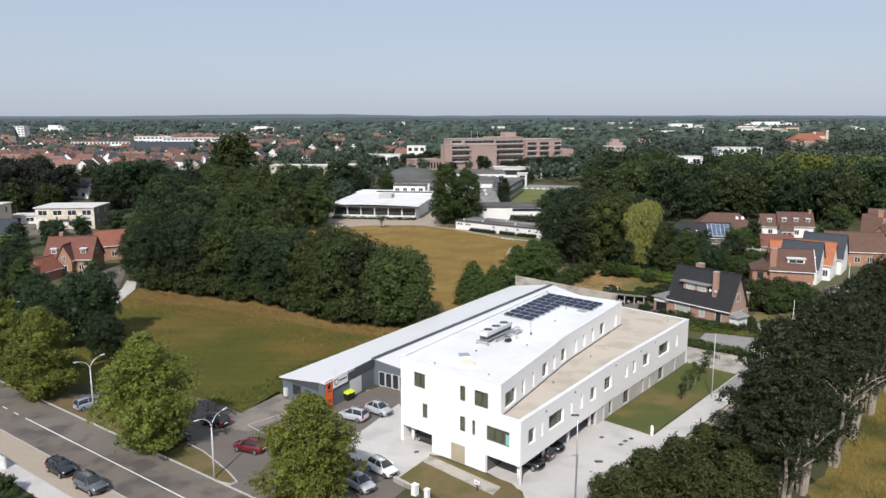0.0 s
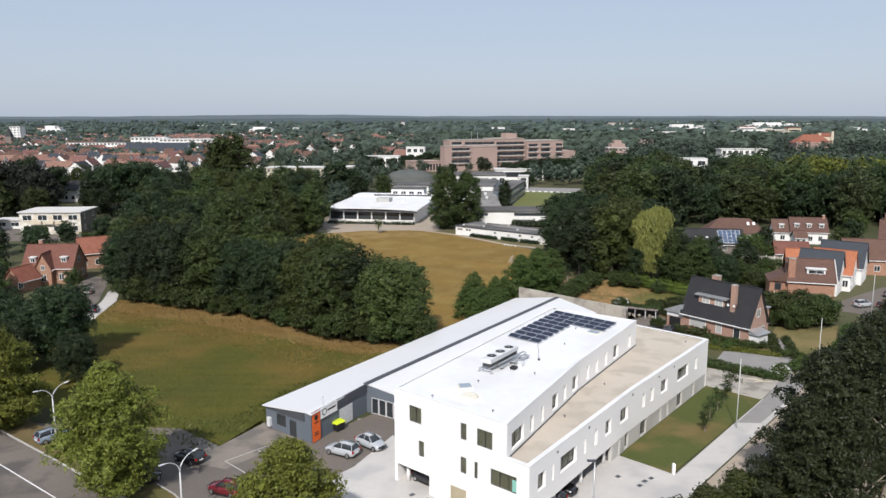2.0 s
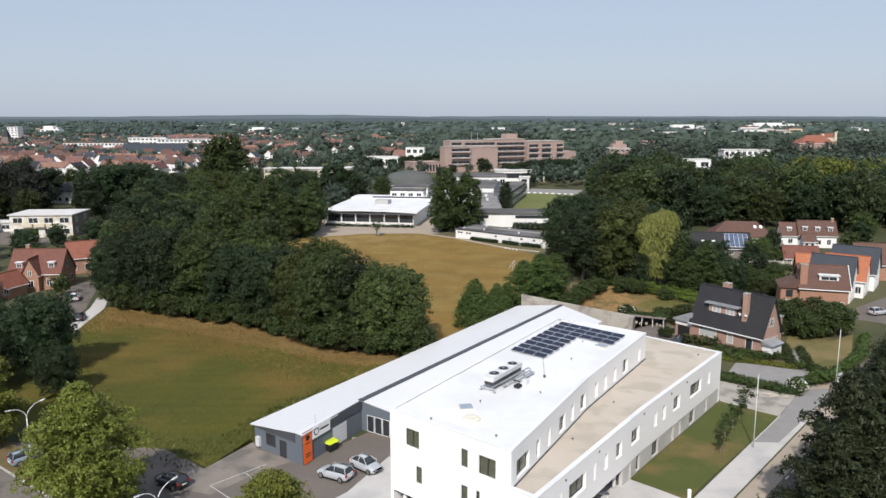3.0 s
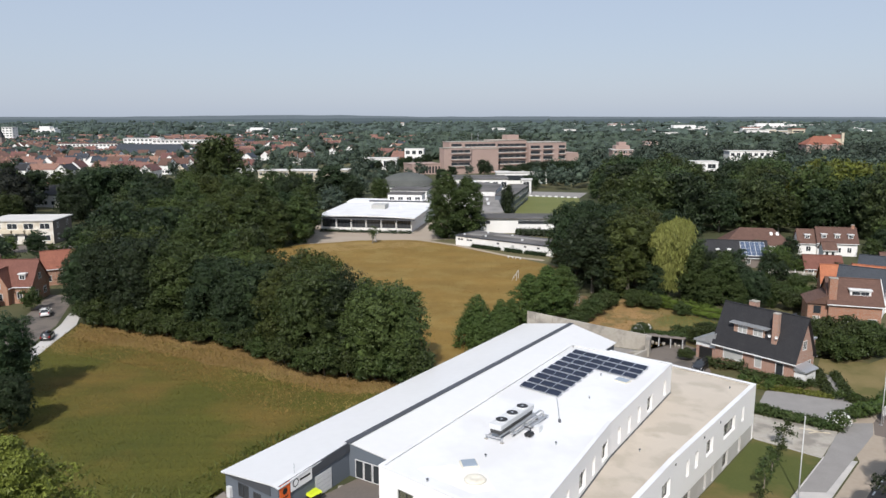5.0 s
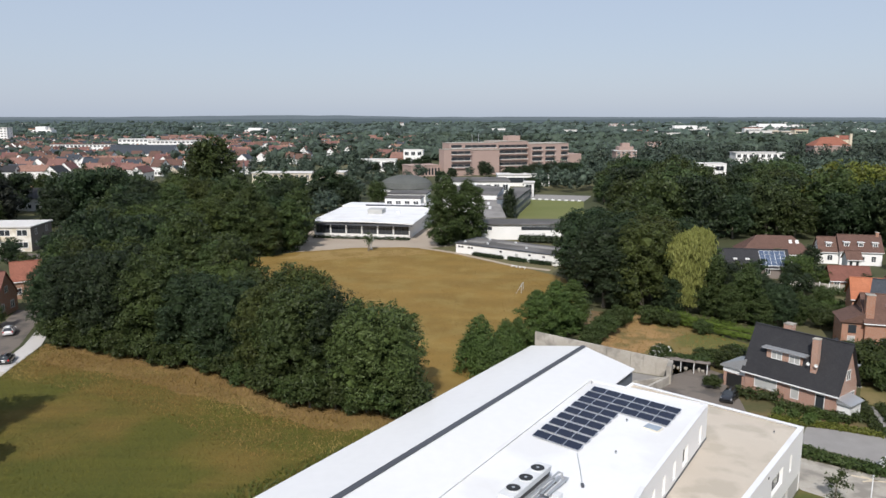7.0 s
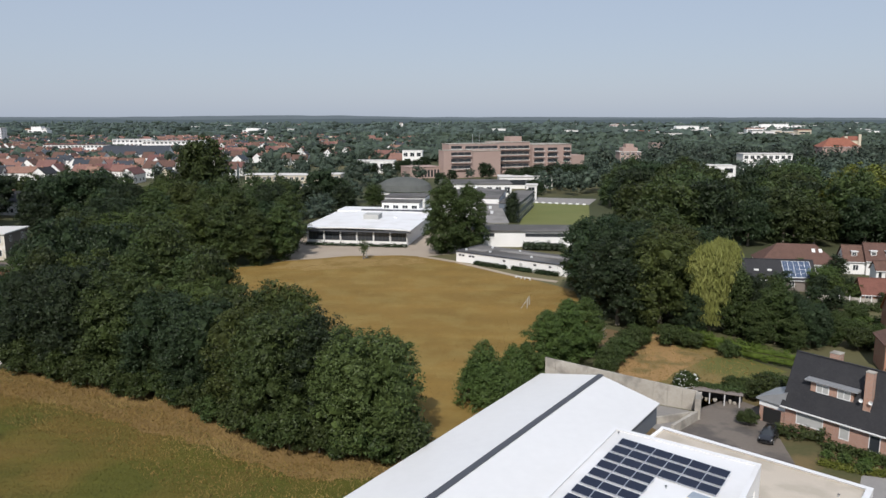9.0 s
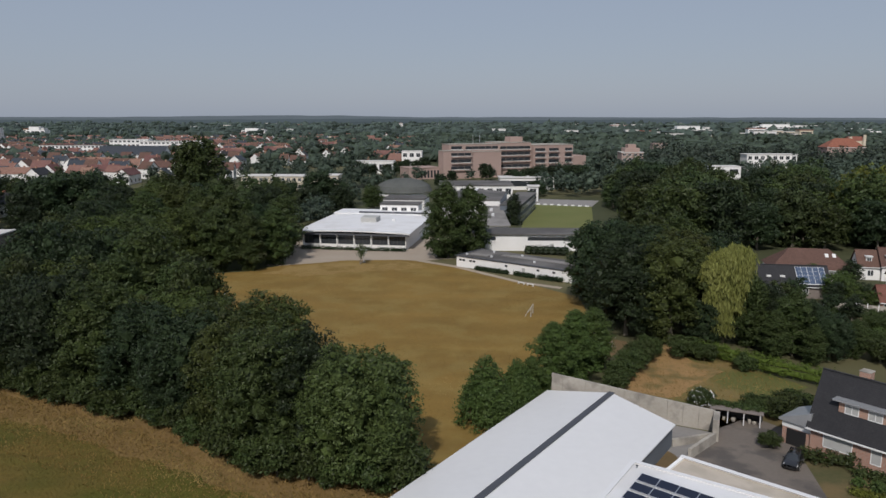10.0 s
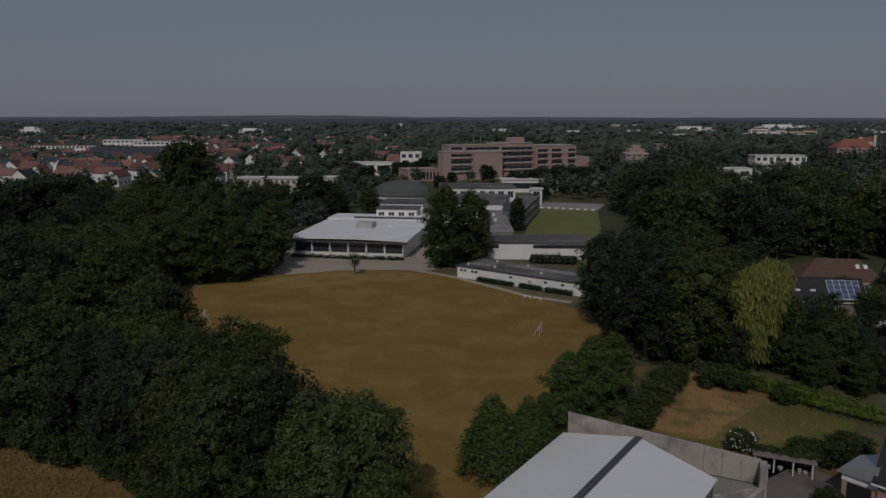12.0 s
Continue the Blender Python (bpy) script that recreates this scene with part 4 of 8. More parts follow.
# ---- the long grey hall ----
def hall():
    o = thing("grey_hall", "long low hall clad in grey metal with a pale ridged roof", "hall")
    P, Q, Rf, Re, Le = (-23.1, 90.6), (-16.25, 85.2), (-10.5, 95.4), (22.8, 144.3), (15.1, 147.8)
    Sf, Se = (-2.9, 90.4), (28.6, 136.3)
    zl, zq, zr = 2.85, 3.88, 3.95
    roof_l = Geo()
    t = 0.14
    roof_l.prism([P, Q, Rf, Re, Le], 2.0, [zl, zq, zr, zr, zl])
    body = Geo().prism([P, Q, Rf, Re, Le], 0.0, [zl - 0.1, zq - 0.1, zr - 0.1, zr - 0.1, zl - 0.1])
    part("body", body, M["hallwall"], o)
    part("side_body", Geo().prism([Rf, Sf, Se, Re], 0.0, [zr - 0.1, 2.9, 2.9, zr - 0.1]), M["hallwall"], o)

    def slope(pts, zs, name):
        g = Geo()
        n = len(pts)
        k = 0
        low = [(p[0], p[1], z) for p, z in zip(pts, zs)]
        high = [(p[0], p[1], z + t) for p, z in zip(pts, zs)]
        g.face(*high)
        g.face(*reversed(low))
        for i in range(n):
            j = (i + 1) % n
            g.face(low[i], low[j], high[j], high[i])
        return part(name, g, M["hallroof"], o, "pale grey-white metal roof slope")

    out = Vector((-0.50, 0.30)) * 0.5
    over = lambda p, dx, dy: (p[0] + dx, p[1] + dy)
    Qr = (P[0] + 0.886 * (Q[0] - P[0]), P[1] + 0.886 * (Q[1] - P[1]) - 0.3)
    slope([over(P, -0.5, 0.0), Qr, Re, over(Le, -0.35, 0.25)], [zl - 0.06, zr - 0.08, zr - 0.08, zl - 0.06], "roof_slope")
    slope([Qr, over(Q, 0.1, -0.4), Rf], [zr - 0.08, zq - 0.06, zr - 0.08], "roof_corner")
    slope([Rf, over(Sf, 0.2, -0.15), over(Se, 0.3, -0.2), Re], [zr - 0.08, 2.9, 2.9, zr - 0.08], "roof_slope")
    # dark ridge flashing and standing seams
    d = Vector(Re) - Vector(Rf)
    part("ridge_flashing", Geo().box(-0.2, d.length + 0.1, -0.42, 0.42, zr + 0.065, zr + 0.13), M["gutter"], o, "dark grey ridge flashing", m=wall_plane(Rf, Re))
    d2 = Vector(Rf) - Vector(Q)
    part("verge_flashing", Geo().prism([(0, -0.12), (d2.length, -0.12), (d2.length, 0.05), (0, 0.05)], 2.9, [zq + 0.1, zr + 0.1, zr + 0.1, zq + 0.1]), M["gutter"], o, m=wall_plane(Q, Rf))
    part("front_flashing", Geo().prism([(0, -0.1), (7.5, -0.1), (7.5, 0.0), (0, 0.0)], 2.6, [zl - 0.02, zq - 0.02, zq - 0.02, zl - 0.02]), M["gutter"], o, m=wall_plane(P, Q))
    wq = wall_plane(Q, Rf)
    part("roller_door", Geo().box(5.6, 8.4, -0.05, -0.004, 0.05, 2.5), M["steel"], o, "grey roller door", m=wq)
    for k in range(5):
        part("door_slat", Geo().box(5.65, 8.35, -0.075, -0.052, 0.15 + 0.48 * k, 0.55 + 0.48 * k), M["unit"], o, m=wq)
    part("orange_sign", Geo().box(0.0, 1.55, -0.16, -0.13, 0.15, 4.0), M["orange"], o, "tall orange sign panel", m=wq)
    for z in (0.9, 1.2, 2.5):
        part("sign_bar", Geo().box(0.35, 1.2, -0.175, -0.162, z, z + 0.13), M["black"], o, m=wq)
    part("sign_emblem", Geo().tube([(0.78, -0.162, 3.2), (0.78, -0.178, 3.2)], 0.34, 16), M["black"], o, m=wq)
    board = part("white_sign", Geo().box(1.65, 5.0, -0.16, -0.13, 2.65, 4.05), M["white"], o, "white sign board", m=wq)
    part("emblem", Geo().tube([(2.4, -0.16, 3.38), (2.4, -0.175, 3.38)], 0.46, 18), M["black"], board)
    part("emblem_disc", Geo().tube([(2.4, -0.176, 3.38), (2.4, -0.185, 3.38)], 0.33, 18), M["white"], board)
    part("sign_bar", Geo().box(3.05, 4.7, -0.172, -0.161, 3.28, 3.5), M["black"], board)
    wp = wall_plane(P, Q)
    window(o, 1.7, 1.5, wp @ pose(2.2, -0.05, 0.9), bars=2, glass="darkglass")
    window(o, 1.2, 2.1, wp @ pose(4.7, -0.05, 0.05), bars=1, glass="darkglass", name="door")
    part("wall_box", Geo().box(0.5, 1.1, -0.35, -0.005, 0.3, 1.5), M["unit"], o, m=wp)
    ws = wall_plane(Rf, Sf)
    for k in range(4):
        window(o, 1.15, 2.2, ws @ pose(0.9 + 1.25 * k, -0.06, 0.05), "frame_white", "darkglass", 1, 0, name="door")
    part("aerial", Geo().tube([(-15.2, 88.0, 3.9), (-15.2, 88.0, 5.1)], 0.03, 6), M["steel"], o)


hall()


def concrete_wall():
    o = thing("retaining_wall", "weathered concrete wall with a top that slopes down", "wall")
    pts = [Vector((15.6, 149.6)), Vector((21.5, 147.3)), Vector((28.4, 144.6)), Vector((35.6, 141.0))]
    hi = [4.9, 4.2, 3.4, 2.85]
    for k in range(3):
        d = (pts[k + 1] - pts[k])
        n_ = 4
        for j in range(n_):
            a, b = pts[k] + d * (j / n_), pts[k] + d * ((j + 1) / n_ - 0.004)
            q = Vector((-d.y, d.x)).normalized() * 0.16
            ha, hb = hi[k] + (hi[k + 1] - hi[k]) * j / n_, hi[k] + (hi[k + 1] - hi[k]) * (j + 1) / n_
            part("panel", Geo().prism([tuple(a - q), tuple(b - q), tuple(b + q), tuple(a + q)], 0, [ha, hb, hb, ha]), M["oldconcrete"], o)
    part("pillar", Geo().prism([(35.3, 140.8), (36.0, 140.5), (34.9, 137.7), (34.2, 138.0)], 0, 2.9), M["oldconcrete"], o)
    part("side_wall", Geo().prism([(34.3, 137.9), (34.6, 137.6), (29.9, 132.9), (29.6, 133.2)], 0, 1.3), M["oldconcrete"], o)
    part("low_wall", Geo().prism([(28.7, 136.2), (34.2, 138.0), (34.1, 138.4), (28.6, 136.6)], 0, 1.0), M["oldconcrete"], o)


concrete_wall()


# ---- trees ----
def ball(seed, c, r, squash=1.0, rough=0.25, sub=2):
    """A lumpy blob of foliage: corners and triangles."""
    bm = bmesh.new()
    bmesh.ops.create_icosphere(bm, subdivisions=sub, radius=1.0)
    vs = []
    for v in bm.verts:
        k = 1 + rough * noise.noise(v.co * 1.9 + Vector((seed * 7.3, seed * 1.7, seed))) + 0.5 * rough * noise.noise(v.co * 5 + Vector((seed, 3, 1)))
        vs.append((c[0] + v.co.x * r * k, c[1] + v.co.y * r * k, c[2] + v.co.z * r * k * squash))
    fs = [tuple(v.index for v in f.verts) for f in bm.faces]
    bm.free()
    return vs, fs


def crown_mesh(name, seed, lumps, leaves, size, mat, droop=0.0, sub=2, core=0.64, rough=0.3):
    """Foliage: lumpy masses, and many small leaf sprays on their outside. lumps: (x, y, z, radius, squash)."""
    rng = np.random.default_rng(seed)
    V, Fc = [], []
    for k, (x, y, z, r, q) in enumerate(lumps):
        vs, fs = ball(seed + k * 3.1, (x, y, z), r * core * (1.0 if r > 1.4 else 0.6), q, rough, sub if r > 2.6 else 1)
        o = len(V)
        V += vs
        Fc += [tuple(i + o for i in f) for f in fs]
    L = np.array(lumps)
    share = L[:, 3] ** 2 / (L[:, 3] ** 2).sum()
    # leaves sit in tufts: each tuft has its own spot on a lump
    tuft_n = max(12, leaves // 11)
    lump_of = rng.choice(len(L), tuft_n, p=share)
    d = rng.normal(size=(tuft_n, 3))
    d /= np.linalg.norm(d, axis=1)[:, None]
    d[:, 2] = np.where(d[:, 2] < -0.55, -d[:, 2], d[:, 2])
    rad = L[lump_of, 3] * (0.80 + 0.30 * rng.random(tuft_n) + 0.25 * rng.random(tuft_n) ** 4)
    spot = L[lump_of, :3] + d * rad[:, None] * np.stack([np.ones(tuft_n), np.ones(tuft_n), L[lump_of, 4]], 1)
    tuft = rng.integers(0, tuft_n, leaves)
    pick, d = lump_of[tuft], d[tuft]
    at = spot[tuft] + rng.normal(size=(leaves, 3)) * np.array([1, 1, 0.6]) * size * 0.95
    keep = np.ones(leaves, bool)
    for k in range(len(L)):
        rel = (at - L[k, :3]) / np.array([1, 1, L[k, 4]])
        keep &= ~((np.linalg.norm(rel, axis=1) < L[k, 3] * 0.70) & (pick != k))
    at, d, pick = at[keep], d[keep], pick[keep]
    n = len(at)
    nor = d * 0.7 + np.array([0, 0, 0.45]) + rng.normal(size=(n, 3)) * 0.6
    nor /= np.linalg.norm(nor, axis=1)[:, None]
    s1 = np.cross(nor, rng.normal(size=(n, 3)))
    s1 /= np.linalg.norm(s1, axis=1)[:, None]
    if droop:
        s1 = s1 * (1 - droop) + np.array([0, 0, -1]) * droop
        s1 /= np.linalg.norm(s1, axis=1)[:, None]
        nor = np.cross(s1, rng.normal(size=(n, 3)))
        nor /= np.linalg.norm(nor, axis=1)[:, None]
    s2 = np.cross(nor, s1)
    w = size * rng.uniform(0.55, 1.35, n)[:, None]
    ln = w * (2.6 if droop else 1.25)
    spray = np.stack([at - s1 * ln * 0.6 - s2 * w * 0.3, at + s1 * ln * 0.1 + s2 * w * 0.5 + nor * w * 0.1, at + s1 * ln * 0.7], 1).reshape(-1, 3)
    o = len(V)
    V += [tuple(q) for q in spray.tolist()]
    Fc += [(o + 3 * k, o + 3 * k + 1, o + 3 * k + 2) for k in range(n)]
    me = bpy.data.meshes.new(name)
    me.from_pydata(V, [], Fc)
    me.materials.append(M[mat])
    me.update()
    return me


def round_lumps(seed, h, r, base, count, inner=0.62):
    """Masses of a broad crown from height base to h."""
    rng = random.Random(seed)
    mid, half = (base + h) / 2, (h - base) / 2
    out = [(0, 0, mid, r * inner, half / r)]
    for k in range(count):
        a = k * 2.39996 + rng.uniform(-0.4, 0.4)
        u = -0.75 + 1.65 * (k + 0.5) / count
        w = math.sqrt(max(0.05, 1 - u * u))
        s = rng.uniform(0.22, 0.40) * r * (1.15 if count < 16 else 1.0)
        out.append((math.cos(a) * w * (r - s * 0.75), math.sin(a) * w * (r - s * 0.75), mid + u * (half - s * 0.55), s, rng.uniform(0.75, 0.95)))
    for k in range(int(count * 1.3)):
        a, u = rng.uniform(0, 6.28), rng.uniform(-0.9, 0.98)
        w = math.sqrt(1 - u * u)
        s = rng.uniform(0.09, 0.19) * r
        e = rng.uniform(0.88, 1.12)
        out.append((math.cos(a) * w * r * e, math.sin(a) * w * r * e, max(s * 0.6, mid + u * half * e), s, rng.uniform(0.7, 1.3)))
    return out


def branchy(seed, h, r, base, count, waist=0.4, core=0.42, clump=(0.15, 0.27)):
    """Masses of an open crown: leafy clumps along limbs that end on an uneven egg-shaped outline."""
    rng = random.Random(seed)
    out = [(0, 0, base + (h - base) * waist, r * core, 0.5 * (h - base) * 0.62 / (r * core))]
    for k in range(count):
        a = k * 2.39996 + rng.uniform(-0.5, 0.5)
        v = min(0.98, max(0.02, (k + rng.uniform(0, 1)) / count))
        w = math.sin(math.pi * v ** (math.log(0.5) / math.log(waist))) ** 0.62
        reach = r * w * rng.uniform(0.62, 1.16)
        z = base + (h - base) * v
        for e, f in ((1.0, 1.0), (rng.uniform(0.6, 0.8), 1.15)):
            s = r * rng.uniform(*clump) * f
            q = a + rng.uniform(-0.25, 0.25)
            out.append((math.cos(q) * max(0, reach - s * 0.6) * e, math.sin(q) * max(0, reach - s * 0.6) * e, max(s * 0.5, z - (1 - e) * 2.0 + rng.uniform(-0.4, 0.4)), s, rng.uniform(0.6, 0.95)))
    return out


def trunk_geo(seed, h, r, lean=0.0, limbs=4, reach=2.5, forks=1):
    rng = random.Random(seed)
    g = Geo()
    for f in range(forks):
        a0 = f * 2.1
        off = 0 if forks == 1 else 0.5
        pts, rad = [], []
        for k in range(5):
            u = k / 4
            pts.append((math.cos(a0) * off * (0.6 + 2.2 * u) + lean * u + rng.uniform(-0.1, 0.1), math.sin(a0) * off * (0.6 + 2.2 * u) + rng.uniform(-0.1, 0.1), h * u - 0.15))
            rad.append(r * (1.25 - 0.75 * u))
        g.tube(pts, rad, 8)
        for k in range(limbs):
            a = a0 + k * 2.4 + rng.uniform(-0.4, 0.4)
            z = h * rng.uniform(0.5, 0.9)
            p = (lean * z / h + math.cos(a0) * off * 2, math.sin(a0) * off * 2, z)
            e = (p[0] + math.cos(a) * reach, p[1] + math.sin(a) * reach, z + reach * rng.uniform(0.6, 1.1))
            m_ = tuple((p[i] + e[i]) / 2 + (0.25 if i == 2 else 0) for i in range(3))
            g.tube([p, m_, e], [r * 0.42, r * 0.3, r * 0.14], 6)
    return g


def tree_kind(name, label, seed, h, r, base, count, leaves, size, leaf, bark="bark", **k):
    lumps = k.pop("lumps", None) or (branchy(seed, h, r, base, count, **k.pop("open")) if "open" in k else None) or round_lumps(seed, h, r, base, count, k.pop("inner", 0.62))
    dx, dy = k.pop("shift", (0, 0))
    lumps = [(x + dx, y + dy, z, q, w) for x, y, z, q, w in lumps]
    opt = {o: k.pop(o) for o in ("droop", "sub", "core", "rough") if o in k}
    me = crown_mesh("crown", seed, lumps, leaves, size, leaf, **opt)
    tr = trunk_geo(seed, base + (h - base) * 0.45, k.get("girth", 0.018 * h + 0.04), limbs=k.get("limbs", 4), reach=r * 0.5, forks=k.get("forks", 1)).mesh("trunk", M[bark])
    return name, label, me, tr


_kinds = {}


def plant(kind, x, y, scale=1.0, turn=None, tall=1.0, group="", label="", z=0.0):
    name, text, crown, trunk = _kinds[kind]
    o = thing(name, label or text, "tree" if "tree" in name or "beech" in name else name.split("_")[-1], Matrix.LocRotScale((x, y, z), Euler((0, 0, random.uniform(0, 6.28) if turn is None else turn)), (scale, scale, scale * tall)), group)
    part("trunk", trunk, None, o)
    part("crown", crown, None, o)
    return o


random.seed(11)
for k in range(4):
    _kinds["oak%d" % k] = tree_kind("broadleaf_tree", "dense dark green broadleaf tree", 20 + k, 16, 6.2, 0.2, 36, 36000, 0.25, ("leaf_mid", "leaf_dark", "leaf_moss", "leaf_dark")[k])
for k in range(4):
    _kinds["in%d" % k] = tree_kind("broadleaf_tree", "dense dark green broadleaf tree in the copse", 30 + k, 16, 6.0, 0.3, 26, 17000, 0.31, ("leaf_mid", "leaf_dark", "leaf_mid", "leaf_moss")[k], limbs=2, **({} if k % 2 else {"open": {"waist": 0.45, "core": 0.62, "clump": (0.20, 0.34)}}))
    _kinds["gar%d" % k] = tree_kind("broadleaf_tree", "dark green garden tree", 130 + k, 16, 6.0, 0.3, 14, 2600, 0.68, ("leaf_mid", "leaf_dark", "leaf_hedge", "leaf_dark")[k], limbs=2)
_kinds["olive"] = tree_kind("broadleaf_tree", "broad olive-green tree with hanging leaf clumps", 160, 16, 6.6, 0.2, 46, 44000, 0.27, "leaf_copse", inner=0.7, rough=0.4)
_kinds["spike"] = tree_kind("broadleaf_tree", "dark green tree with an upright spiky top", 161, 16, 5.2, 0.3, 30, 36000, 0.24, "leaf_dark", lumps=round_lumps(161, 14.2, 5.2, 0.3, 26) + [(4.4 * math.cos(a) * q, 4.4 * math.sin(a) * q, 14.2 - 3.4 * q * q + 0.7 * math.sin(5 * a), 0.55, 2.6) for q in (0.15, 0.5, 0.8) for a in (0.4, 1.5, 2.5, 3.7, 4.8, 5.9)])
for k in range(2):
    _kinds["airy%d" % k] = tree_kind("broadleaf_tree", "tall loose-crowned green tree", 140 + k, 16, 5.6, 1.2, 44, 24000, 0.30, "leaf_mid", open={"waist": 0.42, "core": 0.40, "clump": (0.15, 0.27)}, core=0.6)
_kinds["school"] = tree_kind("broadleaf_tree", "large ragged dark green tree", 145, 16, 5.6, 0.6, 60, 30000, 0.30, "leaf_mid", open={"waist": 0.40, "core": 0.30, "clump": (0.11, 0.22)}, core=0.5)
_kinds["fresh"] = tree_kind("broadleaf_tree", "bright green young tree by the fence", 150, 16, 6.4, 0.3, 40, 28000, 0.29, "leaf_hedge", open={"waist": 0.36, "core": 0.5, "clump": (0.17, 0.3)})
for k in range(3):
    _kinds["mid%d" % k] = tree_kind("broadleaf_tree", "dark green broadleaf tree in the woods", 40 + k, 16, 6.0, 0.1, 20, 6200, 0.56, ("leaf_mid", "leaf_dark", "leaf_wood")[k], limbs=2)
for k in range(3):
    _kinds["plane%d" % k] = tree_kind("street_tree", "yellow-green street tree in the road verge", 60 + k, 13.5, 5.7, 0.8, 62, 62000, 0.22, "leaf_plane", open={"waist": 0.36}, core=0.6)
for k in range(3):
    _kinds["row%d" % k] = tree_kind("tall_tree", "tall dark tree with pale forked trunks and open foliage", 80 + k, 19, 6.0, 1.6, 58, 42000, 0.24, "leaf_row", "palebark", open={"waist": 0.42, "core": 0.36, "clump": (0.12, 0.25)}, core=0.42, forks=3, limbs=3, girth=0.29, shift=(-2.7, 2.1))
_kinds["thicket"] = tree_kind("overgrown_bush", "overgrown olive-green bush at the end of the tree row", 88, 6.6, 3.5, 0.2, 34, 24000, 0.21, "leaf_thicket", open={"waist": 0.4}, core=0.5, limbs=5, forks=2, girth=0.08)
_kinds["lime"] = tree_kind("broadleaf_tree", "lighter olive green tree in the woods", 49, 16, 6.2, 1.5, 22, 5000, 0.66, "leaf_olive", limbs=2)
_kinds["cone"] = tree_kind("pointed_tree", "dense pointed bright green tree by the fence", 95, 10, 3.4, 0.8, 0, 24000, 0.24, "leaf_hedge", lumps=[(0, 0, 1.0 + 8.2 * u, 3.5 * (1 - u) ** 0.8 + 0.45, 0.8) for u in (0.06, 0.2, 0.36, 0.52, 0.68, 0.83, 0.96)] + [(1.6 * math.cos(a), 1.6 * math.sin(a), 2.2 + 0.5 * i, 1.5, 1.1) for i, a in enumerate((0, 1.3, 2.5, 3.8, 5.0))])
_kinds["willow"] = tree_kind("willow_tree", "pale yellow-green weeping willow", 97, 17, 5.0, 3.5, 0, 34000, 0.30, "leaf_willow", droop=0.75, core=0.5, lumps=[(2.0, 0, 15.0, 2.3, 0.8), (3.2, 0.6, 13.6, 1.7, 1.1), (-0.6, 0, 14.2, 2.4, 0.8), (-2.7, 0.2, 12.4, 1.7, 1.2), (3.9, 0, 11.9, 1.3, 1.6), (0.8, 1.6, 12.5, 2.2, 1.3), (1.2, -1.7, 11.4, 1.5, 2.0), (-1.2, -1.7, 10.8, 1.6, 2.0), (-2.9, -0.8, 9.0, 1.3, 2.2), (3.0, -1.0, 9.8, 1.1, 2.0), (0.1, -1.9, 8.0, 1.3, 2.0), (-1.6, -1.7, 6.2, 1.2, 2.2), (1.4, -1.5, 6.9, 0.9, 2.2), (-2.3, -1.3, 4.0, 1.1, 2.0), (-0.9, -1.8, 3.8, 0.9, 2.2)])
_kinds["beech"] = tree_kind("copper_beech", "very dark broad copper-green tree", 120, 16, 7.0, 0.2, 24, 6500, 0.60, "leaf_beech", limbs=2)
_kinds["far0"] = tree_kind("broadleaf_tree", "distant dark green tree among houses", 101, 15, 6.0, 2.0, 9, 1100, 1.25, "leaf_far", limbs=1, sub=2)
_kinds["far1"] = tree_kind("broadleaf_tree", "distant dark green tree among houses", 104, 17, 6.4, 2.0, 9, 1100, 1.25, "leaf_dark", limbs=1, sub=2)
_kinds["poplar"] = tree_kind("columnar_tree", "slim dark columnar conifer by the school", 106, 12, 2.4, 0.6, 0, 3000, 0.5, "leaf_dark", lumps=[(0, 0, 1 + 1.5 * k, 2.5 - 0.04 * (k - 2.5) ** 2 * 2.2, 1.0) for k in range(7)])
_kinds["bush"] = tree_kind("garden_bush", "rounded dark green garden bush", 110, 3.2, 2.2, 0.2, 9, 9000, 0.19, "leaf_mid", limbs=2)
_kinds["shrub"] = tree_kind("garden_shrub", "low clipped green shrub", 112, 1.2, 0.9, 0.1, 4, 700, 0.2, "leaf_hedge", limbs=1)
_kinds["sapling"] = tree_kind("sapling", "young thin-leaved sapling on the lawn", 114, 4.2, 1.1, 1.2, 7, 420, 0.28, "leaf_mid", inner=0.2, core=0.25, limbs=3)


def inside_plan(x, y, pts):
    hit = False
    for (ax, ay), (bx, by) in zip(pts, pts[1:] + pts[:1]):
        if (ay > y) != (by > y) and x < (bx - ax) * (y - ay) / (by - ay) + ax:
            hit = not hit
    return hit


def wood(pts, gap, kinds, lo, hi, seed, group, clear=()):
    """Trees scattered over a plan, no two nearer than gap."""
    rng = random.Random(seed)
    xs, ys = [p[0] for p in pts], [p[1] for p in pts]
    got, cell = [], {}
    for _ in range(int(6 * (max(xs) - min(xs)) * (max(ys) - min(ys)) / gap ** 2)):
        x, y = rng.uniform(min(xs), max(xs)), rng.uniform(min(ys), max(ys))
        if not inside_plan(x, y, pts) or any(inside_plan(x, y, c) for c in clear):
            continue
        i, j = int(x // gap), int(y // gap)
        if any((x - a) ** 2 + (y - b) ** 2 < gap * gap for di in (-1, 0, 1) for dj in (-1, 0, 1) for a, b in cell.get((i + di, j + dj), ())):
            continue
        cell.setdefault((i, j), []).append((x, y))
        got.append((x, y))
    for x, y in got:
        s = rng.uniform(lo, hi)
        plant(rng.choice(kinds), x, y, s, rng.uniform(0, 6.28), rng.uniform(0.9, 1.12), group)
    return got


